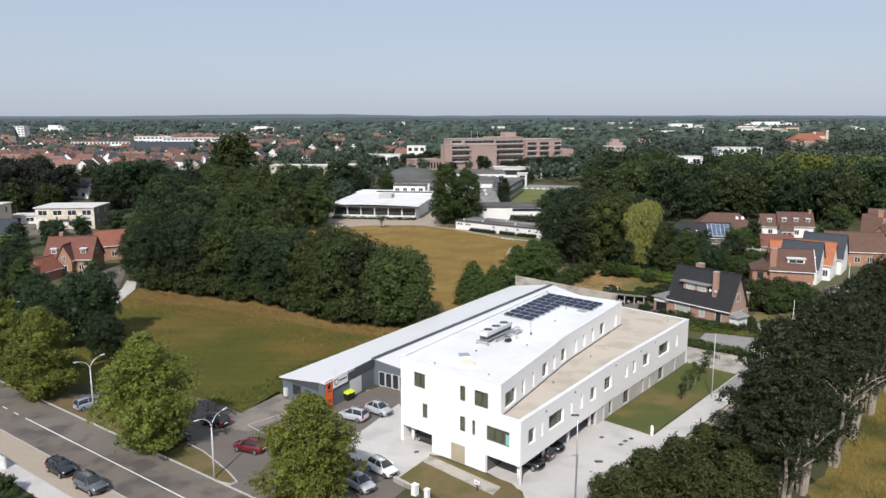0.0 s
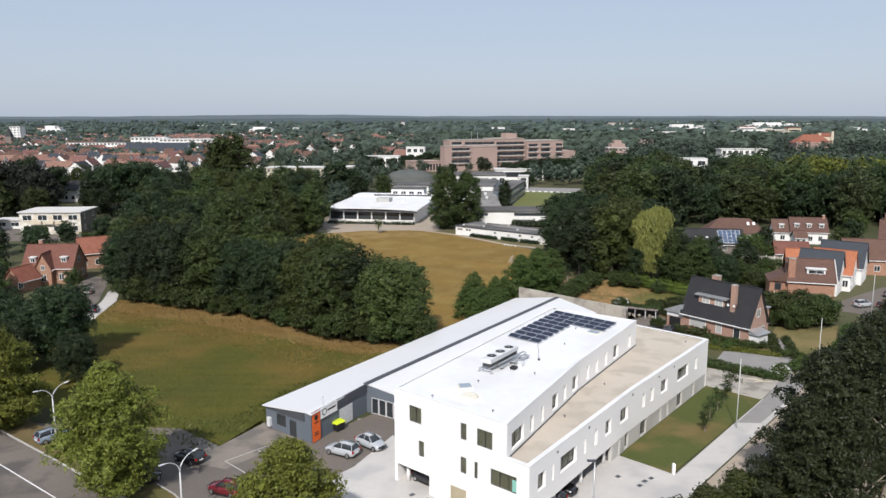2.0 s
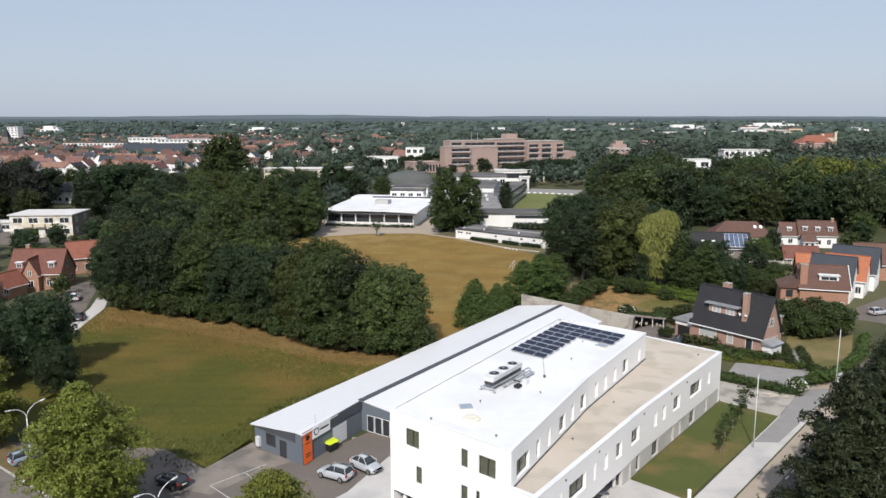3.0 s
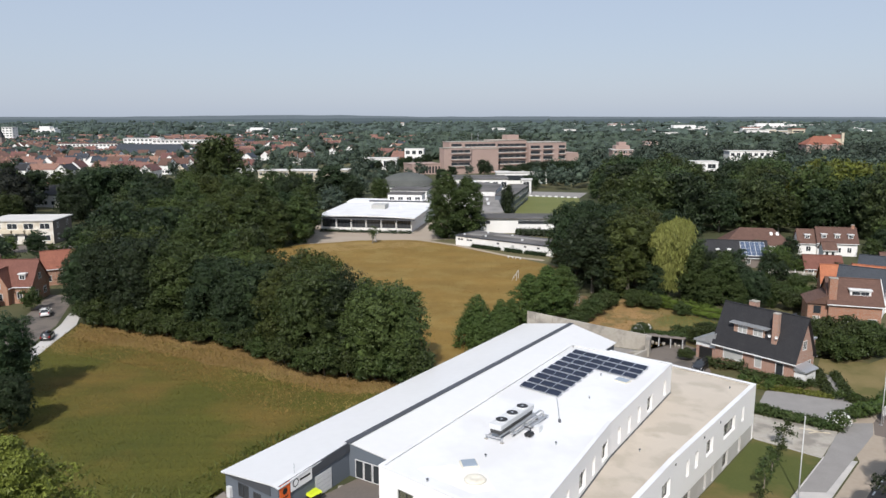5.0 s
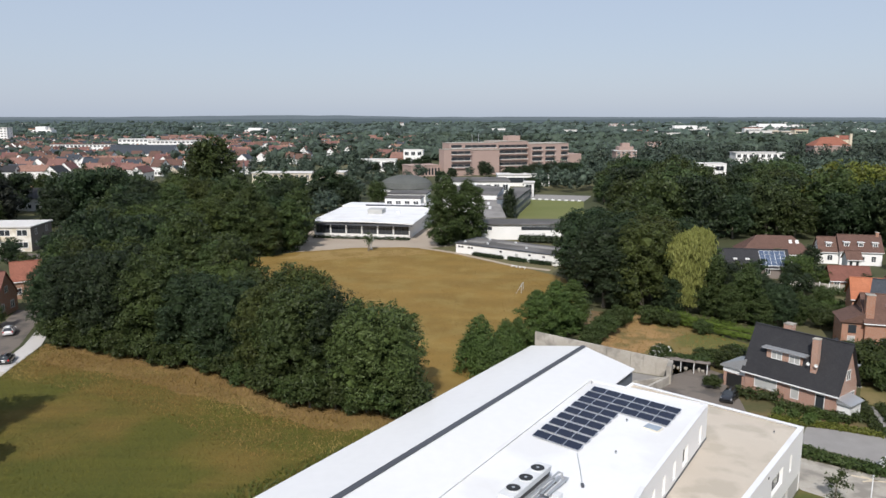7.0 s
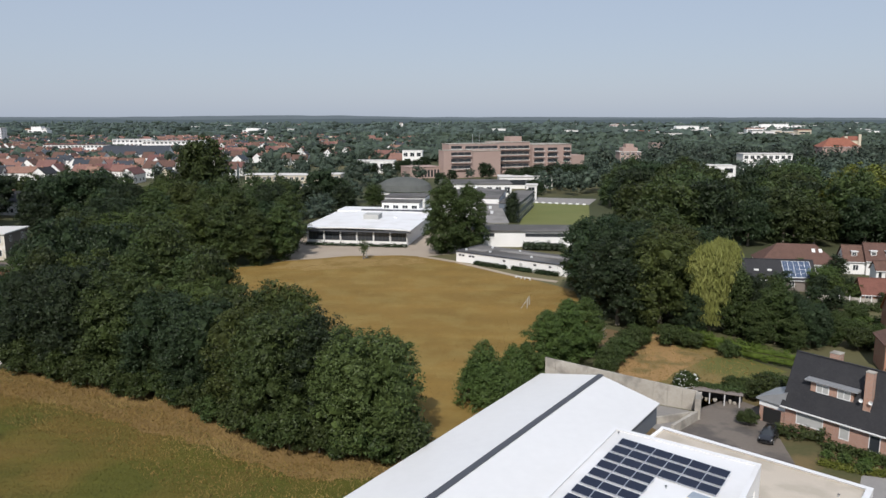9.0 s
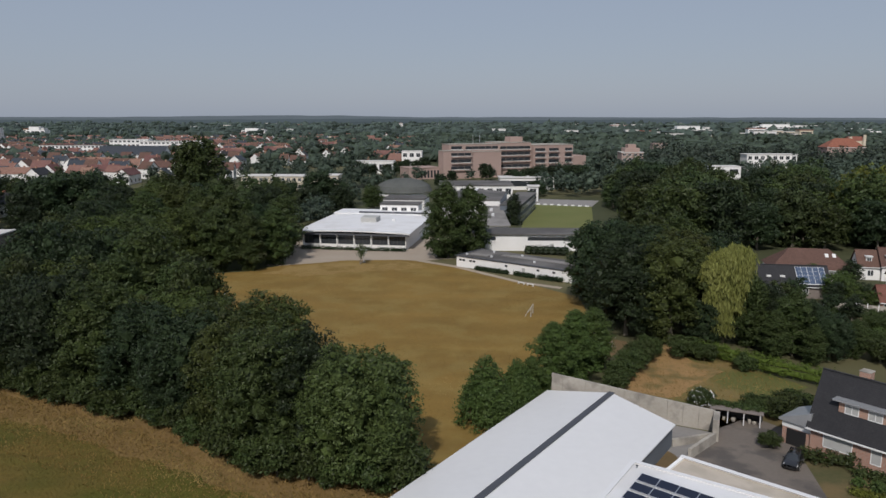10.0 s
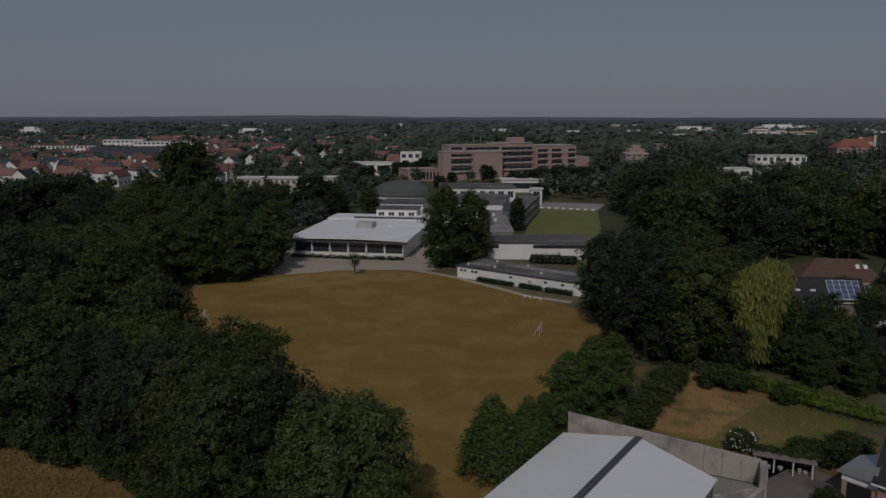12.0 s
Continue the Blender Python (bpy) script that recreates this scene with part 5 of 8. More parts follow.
# the copse between meadow and field: its edge first, then what stands behind
OAK = ["oak0", "oak1", "oak2", "oak3"]
plant("olive", -8.9, 128.2, 0.94, 1.1, group="copse trees")
plant("spike", -15.3, 133.4, 1.03, 0.4, group="copse trees")
for x, y, s, k in ((-20.5, 134.0, 1.0, 0), (-25.5, 139.0, 0.98, 2), (-33.0, 144.0, 0.96, 3), (-29.5, 148.5, 0.98, 0), (-37.0, 154.0, 0.98, 2), (-41.0, 149.0, 0.95, 1), (-49.0, 153.5, 1.05, 0), (-57.5, 157.0, 1.12, 3), (-66.0, 162.0, 1.0, 1), (-72.5, 166.5, 0.85, 3), (-74.5, 176.0, 0.95, 0), (-13.5, 139.5, 0.62, 1), (-23.5, 145.0, 0.92, 0)):
    plant("oak%d" % k, x, y, s, group="copse trees")
wood([(-72, 168), (-60, 165), (-46, 158), (-30, 149), (-22, 149), (-34, 159), (-46, 173), (-58, 191), (-66, 211), (-66, 230), (-64, 240), (-45, 240), (-42, 250), (-45, 262), (-52, 300), (-84, 312), (-104, 290), (-92, 230), (-78, 190)], 8.2, ["in0", "in1", "in2", "in3"], 0.78, 1.22, 5, "copse trees")
for (ax, ay), (bx, by) in (((-71, 159.5), (-55.5, 152)), ((-55.5, 152), (-38, 144)), ((-38, 144), (-19, 128.5)), ((-19, 128.5), (-3, 125))):
    for k in range(6):
        u = (k + random.uniform(0.1, 0.9)) / 6
        plant("bush", ax + (bx - ax) * u, ay + (by - ay) * u, random.uniform(1.1, 1.7), group="undergrowth of the copse", label="dark bushy undergrowth at the copse edge")
# large trees beyond the dry field
for x, y, s, k in ((34.5, 184.5, 1.12, 1), (42.0, 182.0, 1.18, 3), (38.0, 192.0, 1.25, 1), (46.0, 191.0, 1.2, 3), (34.0, 202.0, 1.2, 1), (43.0, 203.0, 1.28, 3), (52.5, 198.0, 1.1, 1), (33.0, 213.0, 1.0, 0), (42.0, 214.0, 1.15, 1), (52.0, 212.0, 1.15, 3), (60.0, 206.0, 1.0, 1)):
    plant(("oak%d" if y < 193 else "in%d") % min(k, 2), x, y, s, group="large trees by the field")
plant("willow", 50.3, 178.3, 1.03, 0.3)
for x, y, s in ((54.5, 177.0, 0.78), (60.0, 172.5, 0.70), (58.0, 180.0, 0.68), (64.0, 175.5, 0.56), (65.0, 169.5, 0.52), (69.5, 170.5, 0.40), (61.0, 189.0, 0.5), (47.0, 178.0, 0.55), (56.0, 170.5, 0.5), (61.0, 167.0, 0.42)):
    plant(random.choice(["airy0", "airy1", "oak1", "oak3"]), x, y, s, group="garden trees")
plant("school", 1.0, 262.0, 1.32, 1.0, label="large dark tree before the school hall")
plant("school", 8.2, 267.0, 1.22, 3.6, label="large dark tree before the school hall")
for x, y, s in ((6.0, 143.5, 0.98), (10.6, 148.0, 0.78)):
    plant("cone", x, y, s, group="trees along the fence")
for x, y, s, k in ((16.5, 155.5, 0.62, 0), (20.5, 160.0, 0.66, 2), (24.5, 165.5, 0.60, 0), (12.8, 150.0, 0.42, 2)):
    plant("fresh", x, y, s, group="trees along the fence")
for x, y, s in ((28.0, 160.0, 1.0), (30.5, 164.0, 1.1), (33.0, 168.5, 1.1), (26.0, 155.5, 0.9), (35.5, 172.0, 1.0), (41.0, 171.0, 1.1), (44.0, 169.5, 0.9), (49.0, 164.5, 0.8), (43.0, 146.0, 0.9), (46.5, 144.5, 1.1), (49.0, 146.5, 1.0)):
    plant("bush", x, y, s, group="back garden bushes")
plant("bush", 40.6, 136.0, 0.6, 0.3, label="small yellow-green bush at the edge of the drive")

# street trees
for x, y, s, k in ((-35.4, 73.2, 1.0, 0), (-13.4, 58.4, 0.90, 1), (-57.2, 90.4, 0.92, 2), (-68.5, 98.8, 0.95, 0), (-80.0, 107.0, 0.95, 1)):
    plant("plane%d" % k, x, y, s, group="street trees")
for x, y, s, k in ((-63.0, 117.0, 0.82, 1), (-67.5, 111.0, 0.55, 3), (-73.0, 119.5, 0.6, 1), (-56.0, 107.5, 0.46, 3), (-78, 128, 0.6, 1), (-84, 120, 0.7, 3), (-90, 132, 0.65, 1), (-97, 121, 0.7, 3), (-104, 138, 0.75, 1), (-92, 148, 0.55, 2), (-100, 158, 0.6, 1)):
    plant(("oak%d" if y < 119 else "in%d") % k, x, y, s, group="trees by the side road")

# the tall row beside the drive
for x, y, s, k in ((34.5, 59.5, 0.78, 2), (37.9, 62.8, 0.95, 2), (44.5, 69.0, 0.97, 0), (50.5, 76.5, 0.95, 1), (57.0, 84.0, 0.93, 2), (63.5, 92.0, 0.92, 0), (70.0, 100.0, 0.92, 1), (77, 108, 0.9, 2), (86, 117, 0.88, 0)):
    plant("row%d" % k, x, y, s, random.uniform(-0.3, 0.3), group="tall trees along the drive")
for x, y, s in ((16.8, 56.0, 0.9), (20.0, 58.2, 1.0), (23.6, 60.2, 1.05), (27.4, 62.6, 1.1), (31.0, 62.0, 1.2), (24.5, 56.0, 1.0), (29.0, 58.0, 1.0)):
    plant("thicket", x, y, s, group="bushes at the end of the row")
for x, y, s in ((33.3, 88.6, 0.6), (35.2, 92.4, 0.7), (37.4, 95.6, 0.75), (42.0, 102.8, 0.85), (39.6, 98.8, 0.7)):
    plant("sapling", x, y, s, group="young trees on the lawn", z=0.05)
plant("sapling", -22.4, 252.0, 1.3, label="young tree in the school yard")
for x, y, s in ((72.5, 177.0, 0.9), (75.5, 174.5, 1.1), (70.0, 180.5, 0.9), (78.0, 184.5, 0.8), (82.5, 186.5, 0.9), (74.0, 186.0, 1.0), (71.0, 188.5, 1.1), (68.0, 176.5, 1.2), (80.0, 175.0, 0.8), (76.5, 169.5, 1.0), (73.0, 168.5, 1.2), (84.5, 190.5, 0.9)):
    plant("bush", x, y, s, group="bushes between the gardens")
for x, y, s in ((64.0, 139.0, 1.7), (68.0, 140.5, 1.8), (71.5, 138.0, 1.6), (66.4, 136.0, 1.4), (74.0, 141.0, 1.5)):
    plant("bush", x, y, s, group="large villa bushes")
for x, y, s in ((47.5, 124.5, 1.0), (49.2, 123.4, 1.0), (50.6, 124.6, 1.1), (48.5, 122.4, 0.9), (51.8, 122.6, 0.9), (46.2, 126.0, 0.8), (57.0, 118.5, 1.0), (59, 117.6, 0.9)):
    plant("shrub", x, y, s, group="clipped garden shrubs")

for k, (x, y, s) in enumerate(((72, 190, 0.32), (80, 199, 0.28), (88, 206, 0.35), (76, 206, 0.4), (70, 200, 0.45), (98, 205, 0.3), (92, 216, 0.35), (99, 226, 0.4), (120, 222, 0.42), (128, 230, 0.5), (134, 240, 0.6), (100, 190, 0.3), (68, 214, 0.5), (64, 222, 0.6), (90, 226, 0.35), (106, 198, 0.3), (94, 196, 0.26), (84, 205, 0.36), (87, 211, 0.4), (92, 208, 0.3), (86, 217, 0.34), (98, 198, 0.28), (90, 201, 0.3), (82, 194, 0.34), (94, 221, 0.3))):
    plant("gar%d" % (k % 4), x, y, s, group="small garden trees")
for k, (x, y, s) in enumerate(((-104, 168, 0.5), (-110, 178, 0.55), (-104, 190, 0.5), (-112, 202, 0.6), (-100, 206, 0.5), (-120, 214, 0.5), (-128, 234, 0.35), (-122, 238, 0.4), (-135, 239, 0.3), (-116, 226, 0.45), (-84, 200, 0.5), (-82, 214, 0.6), (-96, 220, 0.6), (-108, 232, 0.55), (-104, 252, 0.7), (-110, 268, 0.75), (-118, 284, 0.6), (-128, 210, 0.5), (-152, 208, 0.5), (-162, 222, 0.5), (-86, 168, 0.32), (-108, 162, 0.45), (-100, 150, 0.4), (-118, 160, 0.5), (-112, 146, 0.5), (-124, 176, 0.5), (-120, 192, 0.5))):
    plant("gar%d" % (k % 4), x, y, s, group="garden trees by the flats")


# ---- hedges, lamps, cars, fences ----
def hedge(path, wide, high, label="clipped green hedge", mat="leaf_hedge", step=0.55):
    """A trimmed hedge along a plan line."""
    o = thing("hedge", label, "hedge")
    lumps = []
    for p, q in zip(path, path[1:]):
        d = Vector(q) - Vector(p)
        n_ = max(1, int(d.length / (wide * step)))
        for k in range(n_ + 1):
            c = Vector(p) + d * k / n_
            lumps += [(c.x, c.y, high * 0.33, wide * 0.62, high / wide * 0.55), (c.x, c.y, high * 0.68, wide * 0.52, high / wide * 0.55)]
    part("foliage", crown_mesh("foliage", len(lumps) + int(high * 10), lumps, min(5000, 120 * len(lumps)), 0.24, mat, sub=2, rough=0.12, core=0.95), None, o)


hedge([(43.2, 132.6), (47.6, 130.6)], 1.7, 1.7, "dark clipped hedge before the brick villa", "leaf_mid")
hedge([(47.6, 128.6), (51.2, 125.3), (53.8, 123.4), (56.0, 124.0)], 1.1, 1.1, "dark clipped hedge before the brick villa", "leaf_mid")
hedge([(45.0, 124.6), (48.2, 122.6), (50.9, 121.6), (54.6, 119.8), (56.0, 119.2)], 0.8, 0.5, "low brownish garden border", "leaf_olive")
hedge([(56.2, 119.6), (59.4, 129.6)], 0.8, 0.8, "low clipped hedge along the garden path", "leaf_mid")
hedge([(60.6, 116.8), (58.3, 117.5), (61.5, 128.2)], 0.8, 0.8, "low clipped hedge along the garden path", "leaf_mid")
hedge([(40.0, 117.6), (43.2, 113.9), (46.2, 111.3), (49.2, 108.9), (51.2, 107.8)], 1.3, 1.2, "dark hedge behind the lawn", "leaf_mid")
hedge([(43.6, 173.4), (46.9, 169.2), (51.9, 162.7), (58.6, 156.6)], 1.6, 3.0, "bright green clipped hedge of the back garden", "leaf_lime", 0.22)
hedge([(59.4, 113.6), (70.0, 124.5), (76.0, 134.5)], 1.4, 1.6, "green hedge along the villa lawn")
hedge([(72, 176), (84, 186), (96, 178)], 1.4, 1.6, "clipped green garden hedge between lawns")
hedge([(78.5, 198.5), (86.0, 196.6), (92.5, 194.0)], 1.5, 1.9, "dark clipped garden hedge behind the lawn", "leaf_mid")
sheet("rear_lawn", ragged([(72, 186), (80, 190), (88, 189), (86, 183), (77, 180)], 0.8, 0.8, 17), 0.03, M["lawn"], "small green lawn between the gardens")
hedge([(72.0, 182.0), (80.5, 178.5)], 1.2, 1.5, "green clipped hedge between the gardens")
hedge([(66.0, 152.5), (72.5, 149.5)], 1.4, 1.8, "bright green hedge beside the brick house", "leaf_lime")
hedge([(-42.5, 276.2), (-11.0, 271.2)], 1.0, 1.1, "low dark hedge before the school hall", "leaf_dark")
hedge([(9.5, 244.6), (16.8, 239.0)], 0.9, 0.9, "low dark hedge at the white pavilion", "leaf_dark")
hedge([(19.0, 237.3), (23.0, 234.2)], 0.9, 1.0, "low dark hedge at the white pavilion", "leaf_dark")
hedge([(24.6, 233.0), (29.4, 229.4)], 0.9, 1.0, "low dark hedge at the white pavilion", "leaf_dark")
hedge([(26.0, 268.0), (36.0, 266.0)], 3.0, 2.6, "broad dark rounded hedge", "leaf_dark")
hedge([(-76, 180), (-82, 196), (-86, 214)], 1.5, 2.0, "green hedge by the side road")
hedge([(-84, 139), (-104, 149)], 1.6, 1.6, "green hedge at the street corner")


def street_lamp(m, high=7.2, label="pale double-armed street lamp"):
    o = thing("street_lamp", label, "street lamp", m, "street lamps")
    part("pole", Geo().tube([(0, 0, -0.2), (0, 0, high * 0.5), (0, 0, high - 1.2)], [0.12, 0.10, 0.07], 10), M["polewhite"], o, smooth=True)
    for s in (-1, 1):
        pts = [(s * 2.0 * (1 - math.cos(a)), 0, high - 1.25 + 1.55 * math.sin(a)) for a in (math.pi / 2 * k / 8 for k in range(8))]
        arm = part("arm", Geo().tube(pts, [0.065 - 0.004 * k for k in range(8)], 8), M["polewhite"], o, smooth=True)
        e = pts[-1]
        part("lamp_head", Geo().loft([[(e[0] + s * x, -w, e[2] + 0.10 * x - t), (e[0] + s * x, w, e[2] + 0.10 * x - t), (e[0] + s * x, w * 0.6, e[2] + 0.10 * x + t), (e[0] + s * x, -w * 0.6, e[2] + 0.10 * x + t)] for x, w, t in ((-0.05, 0.05, 0.03), (0.2, 0.10, 0.05), (0.55, 0.09, 0.04), (0.7, 0.03, 0.02))]), M["unit"], arm)
    return o


lamp = street_lamp(pose(-25.5, 66.0, 0.02, 0, 0, 58))
copy_thing(lamp, pose(-47.6, 85.0, 0.02, 0, 0, 58))
copy_thing(lamp, pose(-73.5, 117.5, 0.02, 0, 0, 58))


def pole_lamp(m, high, label):
    o = thing("pole_lamp", label, "street lamp", m)
    part("pole", Geo().tube([(0, 0, -0.1), (0, 0, high)], [0.09, 0.05], 10), M["steel"], o, smooth=True)
    part("lamp_head", Geo().box(-0.7, 0.1, -0.14, 0.14, high - 0.02, high + 0.1), M["gutter"], o)
    part("base_plate", Geo().box(-0.2, 0.2, -0.2, 0.2, -0.02, 0.06), M["steel"], o)


pole_lamp(pose(13.6, 61.6, 0.03, 0, 0, 0), 9.2, "slim grey lamp post with a flat head")
pole_lamp(pose(15.2, 59.8, 0.03, 0, 0, 180), 5.0, "short grey lamp post with a flat head")
pole_lamp(pose(-78, 127, 0.03, 0, 0, 40), 8.0, "grey lamp post at the street corner")
for x, y, h in ((37.9, 90.1, 9.2), (57.8, 109.3, 9.2), (84.3, 141.7, 9.0)):
    o = thing("flag_pole", "tall white pole beside the drive", "pole", pose(x, y, 0.0))
    part("shaft", Geo().tube([(0, 0, -0.1), (0, 0, h)], [0.075, 0.045], 10), M["polewhite"], o, smooth=True)
    part("finial", Geo().tube([(0, 0, h), (0, 0, h + 0.12)], 0.08, 8), M["polewhite"], o)
    part("foot", Geo().box(-0.15, 0.15, -0.15, 0.15, -0.05, 0.12), M["steel"], o)
board = thing("sign_board", "small white board on two posts by the drive", "sign", pose(58.8, 110.3, 0, 0, 0, 40))
part("panel", Geo().box(-0.6, 1.0, -0.03, 0.03, 1.0, 2.3), M["frame_white"], board)
for x in (-0.5, 0.9):
    part("post", Geo().box(x - 0.04, x + 0.04, -0.09, -0.031, 0, 2.3), M["steel"], board)
bol = thing("bollard", "white concrete bollard at the lawn corner", "bollard", pose(25.9, 77.3, 0.04))
part("post", Geo().prism([(-0.16, -0.16), (0.16, -0.16), (0.16, 0.16), (-0.16, 0.16)], 0, 1.15), M["white"], bol)
part("cap", Geo().prism([(-0.18, -0.18), (0.18, -0.18), (0.18, 0.18), (-0.18, 0.18)], 1.153, 1.27, [(-0.08, -0.08), (0.08, -0.08), (0.08, 0.08), (-0.08, 0.08)]), M["white"], bol)
for x, y in ((19.5, 76.7), (21.4, 74.6), (22.2, 75.6), (23.1, 76.3), (-3.4, 72.6)):
    d = thing("drain_cover", "dark square drain cover in the concrete", "drain", pose(x, y, 0.032, 0, 0, 40), "drain covers")
    part("grating", Geo().box(-0.32, 0.32, -0.24, 0.24, 0, 0.012), M["gutter"], d)
for x, y, w in ((-3.2, 62.4, 0.6), (-1.9, 61.4, 0.45)):
    o = thing("gate_pillar", "white square gate pillar at the front lawn", "pillar", pose(x, y, 0.03, 0, 0, -38), "gate pillars")
    part("shaft", Geo().box(-w / 2, w / 2, -w / 2, w / 2, 0, 1.1), M["white"], o)
    part("cap", Geo().box(-w / 2 - 0.05, w / 2 + 0.05, -w / 2 - 0.05, w / 2 + 0.05, 1.103, 1.2), M["white"], o)
o = thing("low_wall", "low pale wall along the front lawn", "wall", wall_plane((-5.6, 65.4), (-3.5, 63.4)))
part("masonry", Geo().box(0, 2.5, -0.15, 0.15, 0, 0.5), M["oldconcrete"], o)
part("coping", Geo().box(-0.03, 2.53, -0.19, 0.19, 0.503, 0.57), M["kerb"], o)
o = thing("notice_post", "small white notice on a dark post", "sign", pose(3.4, 63.2, 0.05, 0, 0, -40))
part("post", Geo().box(-0.04, 0.04, -0.04, 0.04, 0, 1.0), M["black"], o)
part("plate", Geo().box(-0.35, 0.35, -0.06, -0.041, 0.75, 1.2), M["white"], o)
part("text_bar", Geo().box(-0.2, 0.2, -0.07, -0.061, 0.9, 1.0), M["black"], o)
bin_ = thing("waste_container", "black wheeled waste container with a lime lid", "container", pose(-13.6, 89.3, 0.02, 0, 0, 50))
part("tub", Geo().prism([(-0.65, -0.5), (0.65, -0.5), (0.65, 0.5), (-0.65, 0.5)], 0.18, 1.1, [(-0.75, -0.58), (0.75, -0.58), (0.75, 0.58), (-0.75, 0.58)]), M["black"], bin_)
part("lid", Geo().prism([(-0.8, -0.63), (0.8, -0.63), (0.8, 0.63), (-0.8, 0.63)], 1.103, 1.32, [(-0.7, -0.4), (0.7, -0.4), (0.7, 0.55), (-0.7, 0.55)]), M["lime"], bin_, "lime yellow lid")
for x in (-0.5, 0.5):
    for y in (-0.35, 0.35):
        part("wheel", Geo().tube([(x - 0.04, y, 0.09), (x + 0.04, y, 0.09)], 0.09, 8), M["tyre"], bin_)


def car(name, colour, m, label, size=1.0, wagon=True):
    """A car along x, nose at +x, wheels on z = 0."""
    o = thing(name, label, "car", m, "parked cars")
    st = [(-2.10, 0.45, 0.74, 0.70), (-2.02, 0.30, 0.90, 0.80), (-1.75, 0.24, 0.98, 0.86), (-1.0, 0.20, 0.99, 0.90), (0.0, 0.19, 0.97, 0.91), (0.8, 0.19, 0.95, 0.90), (1.3, 0.20, 0.88, 0.88), (1.75, 0.22, 0.78, 0.83), (2.02, 0.27, 0.68, 0.74), (2.14, 0.38, 0.56, 0.62)]
    ring_ = lambda x, lo, hi, w: [(x, -w * 0.90, lo), (x, -w * 0.98, lo + 0.14), (x, -w, lo + 0.32), (x, -w * 0.97, hi - 0.13), (x, -w * 0.86, hi - 0.02), (x, -w * 0.5, hi + 0.025), (x, w * 0.5, hi + 0.025), (x, w * 0.86, hi - 0.02), (x, w * 0.97, hi - 0.13), (x, w, lo + 0.32), (x, w * 0.98, lo + 0.14), (x, w * 0.90, lo)]
    part("body", Geo().loft([ring_(*q) for q in st]), PAINT[colour], o, smooth=True)
    back, rt = (-2.0, -1.72) if wagon else (-1.72, -1.0)
    cab = [(back, 0.80, 0.93, 0.90), ((back + rt) / 2, 0.78, 1.22, 0.70), (rt, 0.76, 1.42, 0.66), (-0.7, 0.77, 1.47, 0.66), (-0.1, 0.77, 1.46, 0.66), (0.25, 0.76, 1.40, 0.66), (0.62, 0.76, 1.18, 0.72), (1.05, 0.74, 0.95, 0.88)]
    rings = [[(x, -w, 0.92), (x, -w * (0.5 + 0.5 * k), min(z - 0.08, 1.25) if z > 1.05 else 0.93), (x, -w * k, z - 0.03), (x, 0, z), (x, w * k, z - 0.03), (x, w * (0.5 + 0.5 * k), min(z - 0.08, 1.25) if z > 1.05 else 0.93), (x, w, 0.92)] for x, w, z, k in cab]
    part("cabin_glass", Geo().loft(rings), M["darkglass"], o, "dark car windows", smooth=True)
    roof = [[(x, -w * k * 1.03, z - 0.015), (x, 0, z + 0.03), (x, w * k * 1.03, z - 0.015), (x, 0, z - 0.02)] for x, w, z, k in cab[2:6]]
    part("roof", Geo().loft(roof), PAINT[colour], o, smooth=True)
    for s in (-1, 1):
        for (bx, tx, tz) in ((back + 0.04, rt, 1.42), (-0.42, -0.38, 1.45), (1.03, 0.27, 1.40)):
            part("pillar", Geo().tube([(bx, s * 0.775, 0.93), ((bx + tx) / 2, s * 0.70, (0.93 + tz) / 2 + 0.03), (tx, s * 0.52, tz)], 0.045, 5), PAINT[colour], o)
        part("headlight", Geo().loft([[(1.80, s * 0.50, 0.60), (1.80, s * 0.78, 0.60), (1.80, s * 0.76, 0.74), (1.80, s * 0.52, 0.76)], [(2.09, s * 0.42, 0.53), (2.02, s * 0.68, 0.53), (1.98, s * 0.68, 0.64), (2.04, s * 0.44, 0.65)]]), M["lamp_clear"], o)
        part("tail_light", Geo().box(-2.10, -1.95, min(s * 0.60, s * 0.82), max(s * 0.60, s * 0.82), 0.66, 0.92), M["lamp_red"], o)
        part("mirror", Geo().box(0.60, 0.76, min(s * 0.88, s * 1.04), max(s * 0.88, s * 1.04), 0.94, 1.06), PAINT[colour], o)
        part("side_sill", Geo().box(-0.95, 0.98, min(s * 0.80, s * 0.905), max(s * 0.80, s * 0.905), 0.16, 0.26), M["black"], o)
        for x in (-1.30, 1.34):
            t = part("wheel", Geo().tube([(x, s * 0.70, 0.32), (x, s * 0.92, 0.32)], 0.32, 18), M["tyre"], o)
            part("rim", Geo().tube([(x, s * 0.922, 0.32), (x, s * 0.935, 0.32)], 0.22, 12), M["rim"], t)
    part("grille", Geo().box(2.06, 2.145, -0.38, 0.38, 0.30, 0.48), M["black"], o)
    part("number_plate", Geo().box(-2.15, -2.09, -0.26, 0.26, 0.56, 0.67), M["frame_white"], o)
    o.scale = (size * 0.95, size, size * 1.08)
    return o


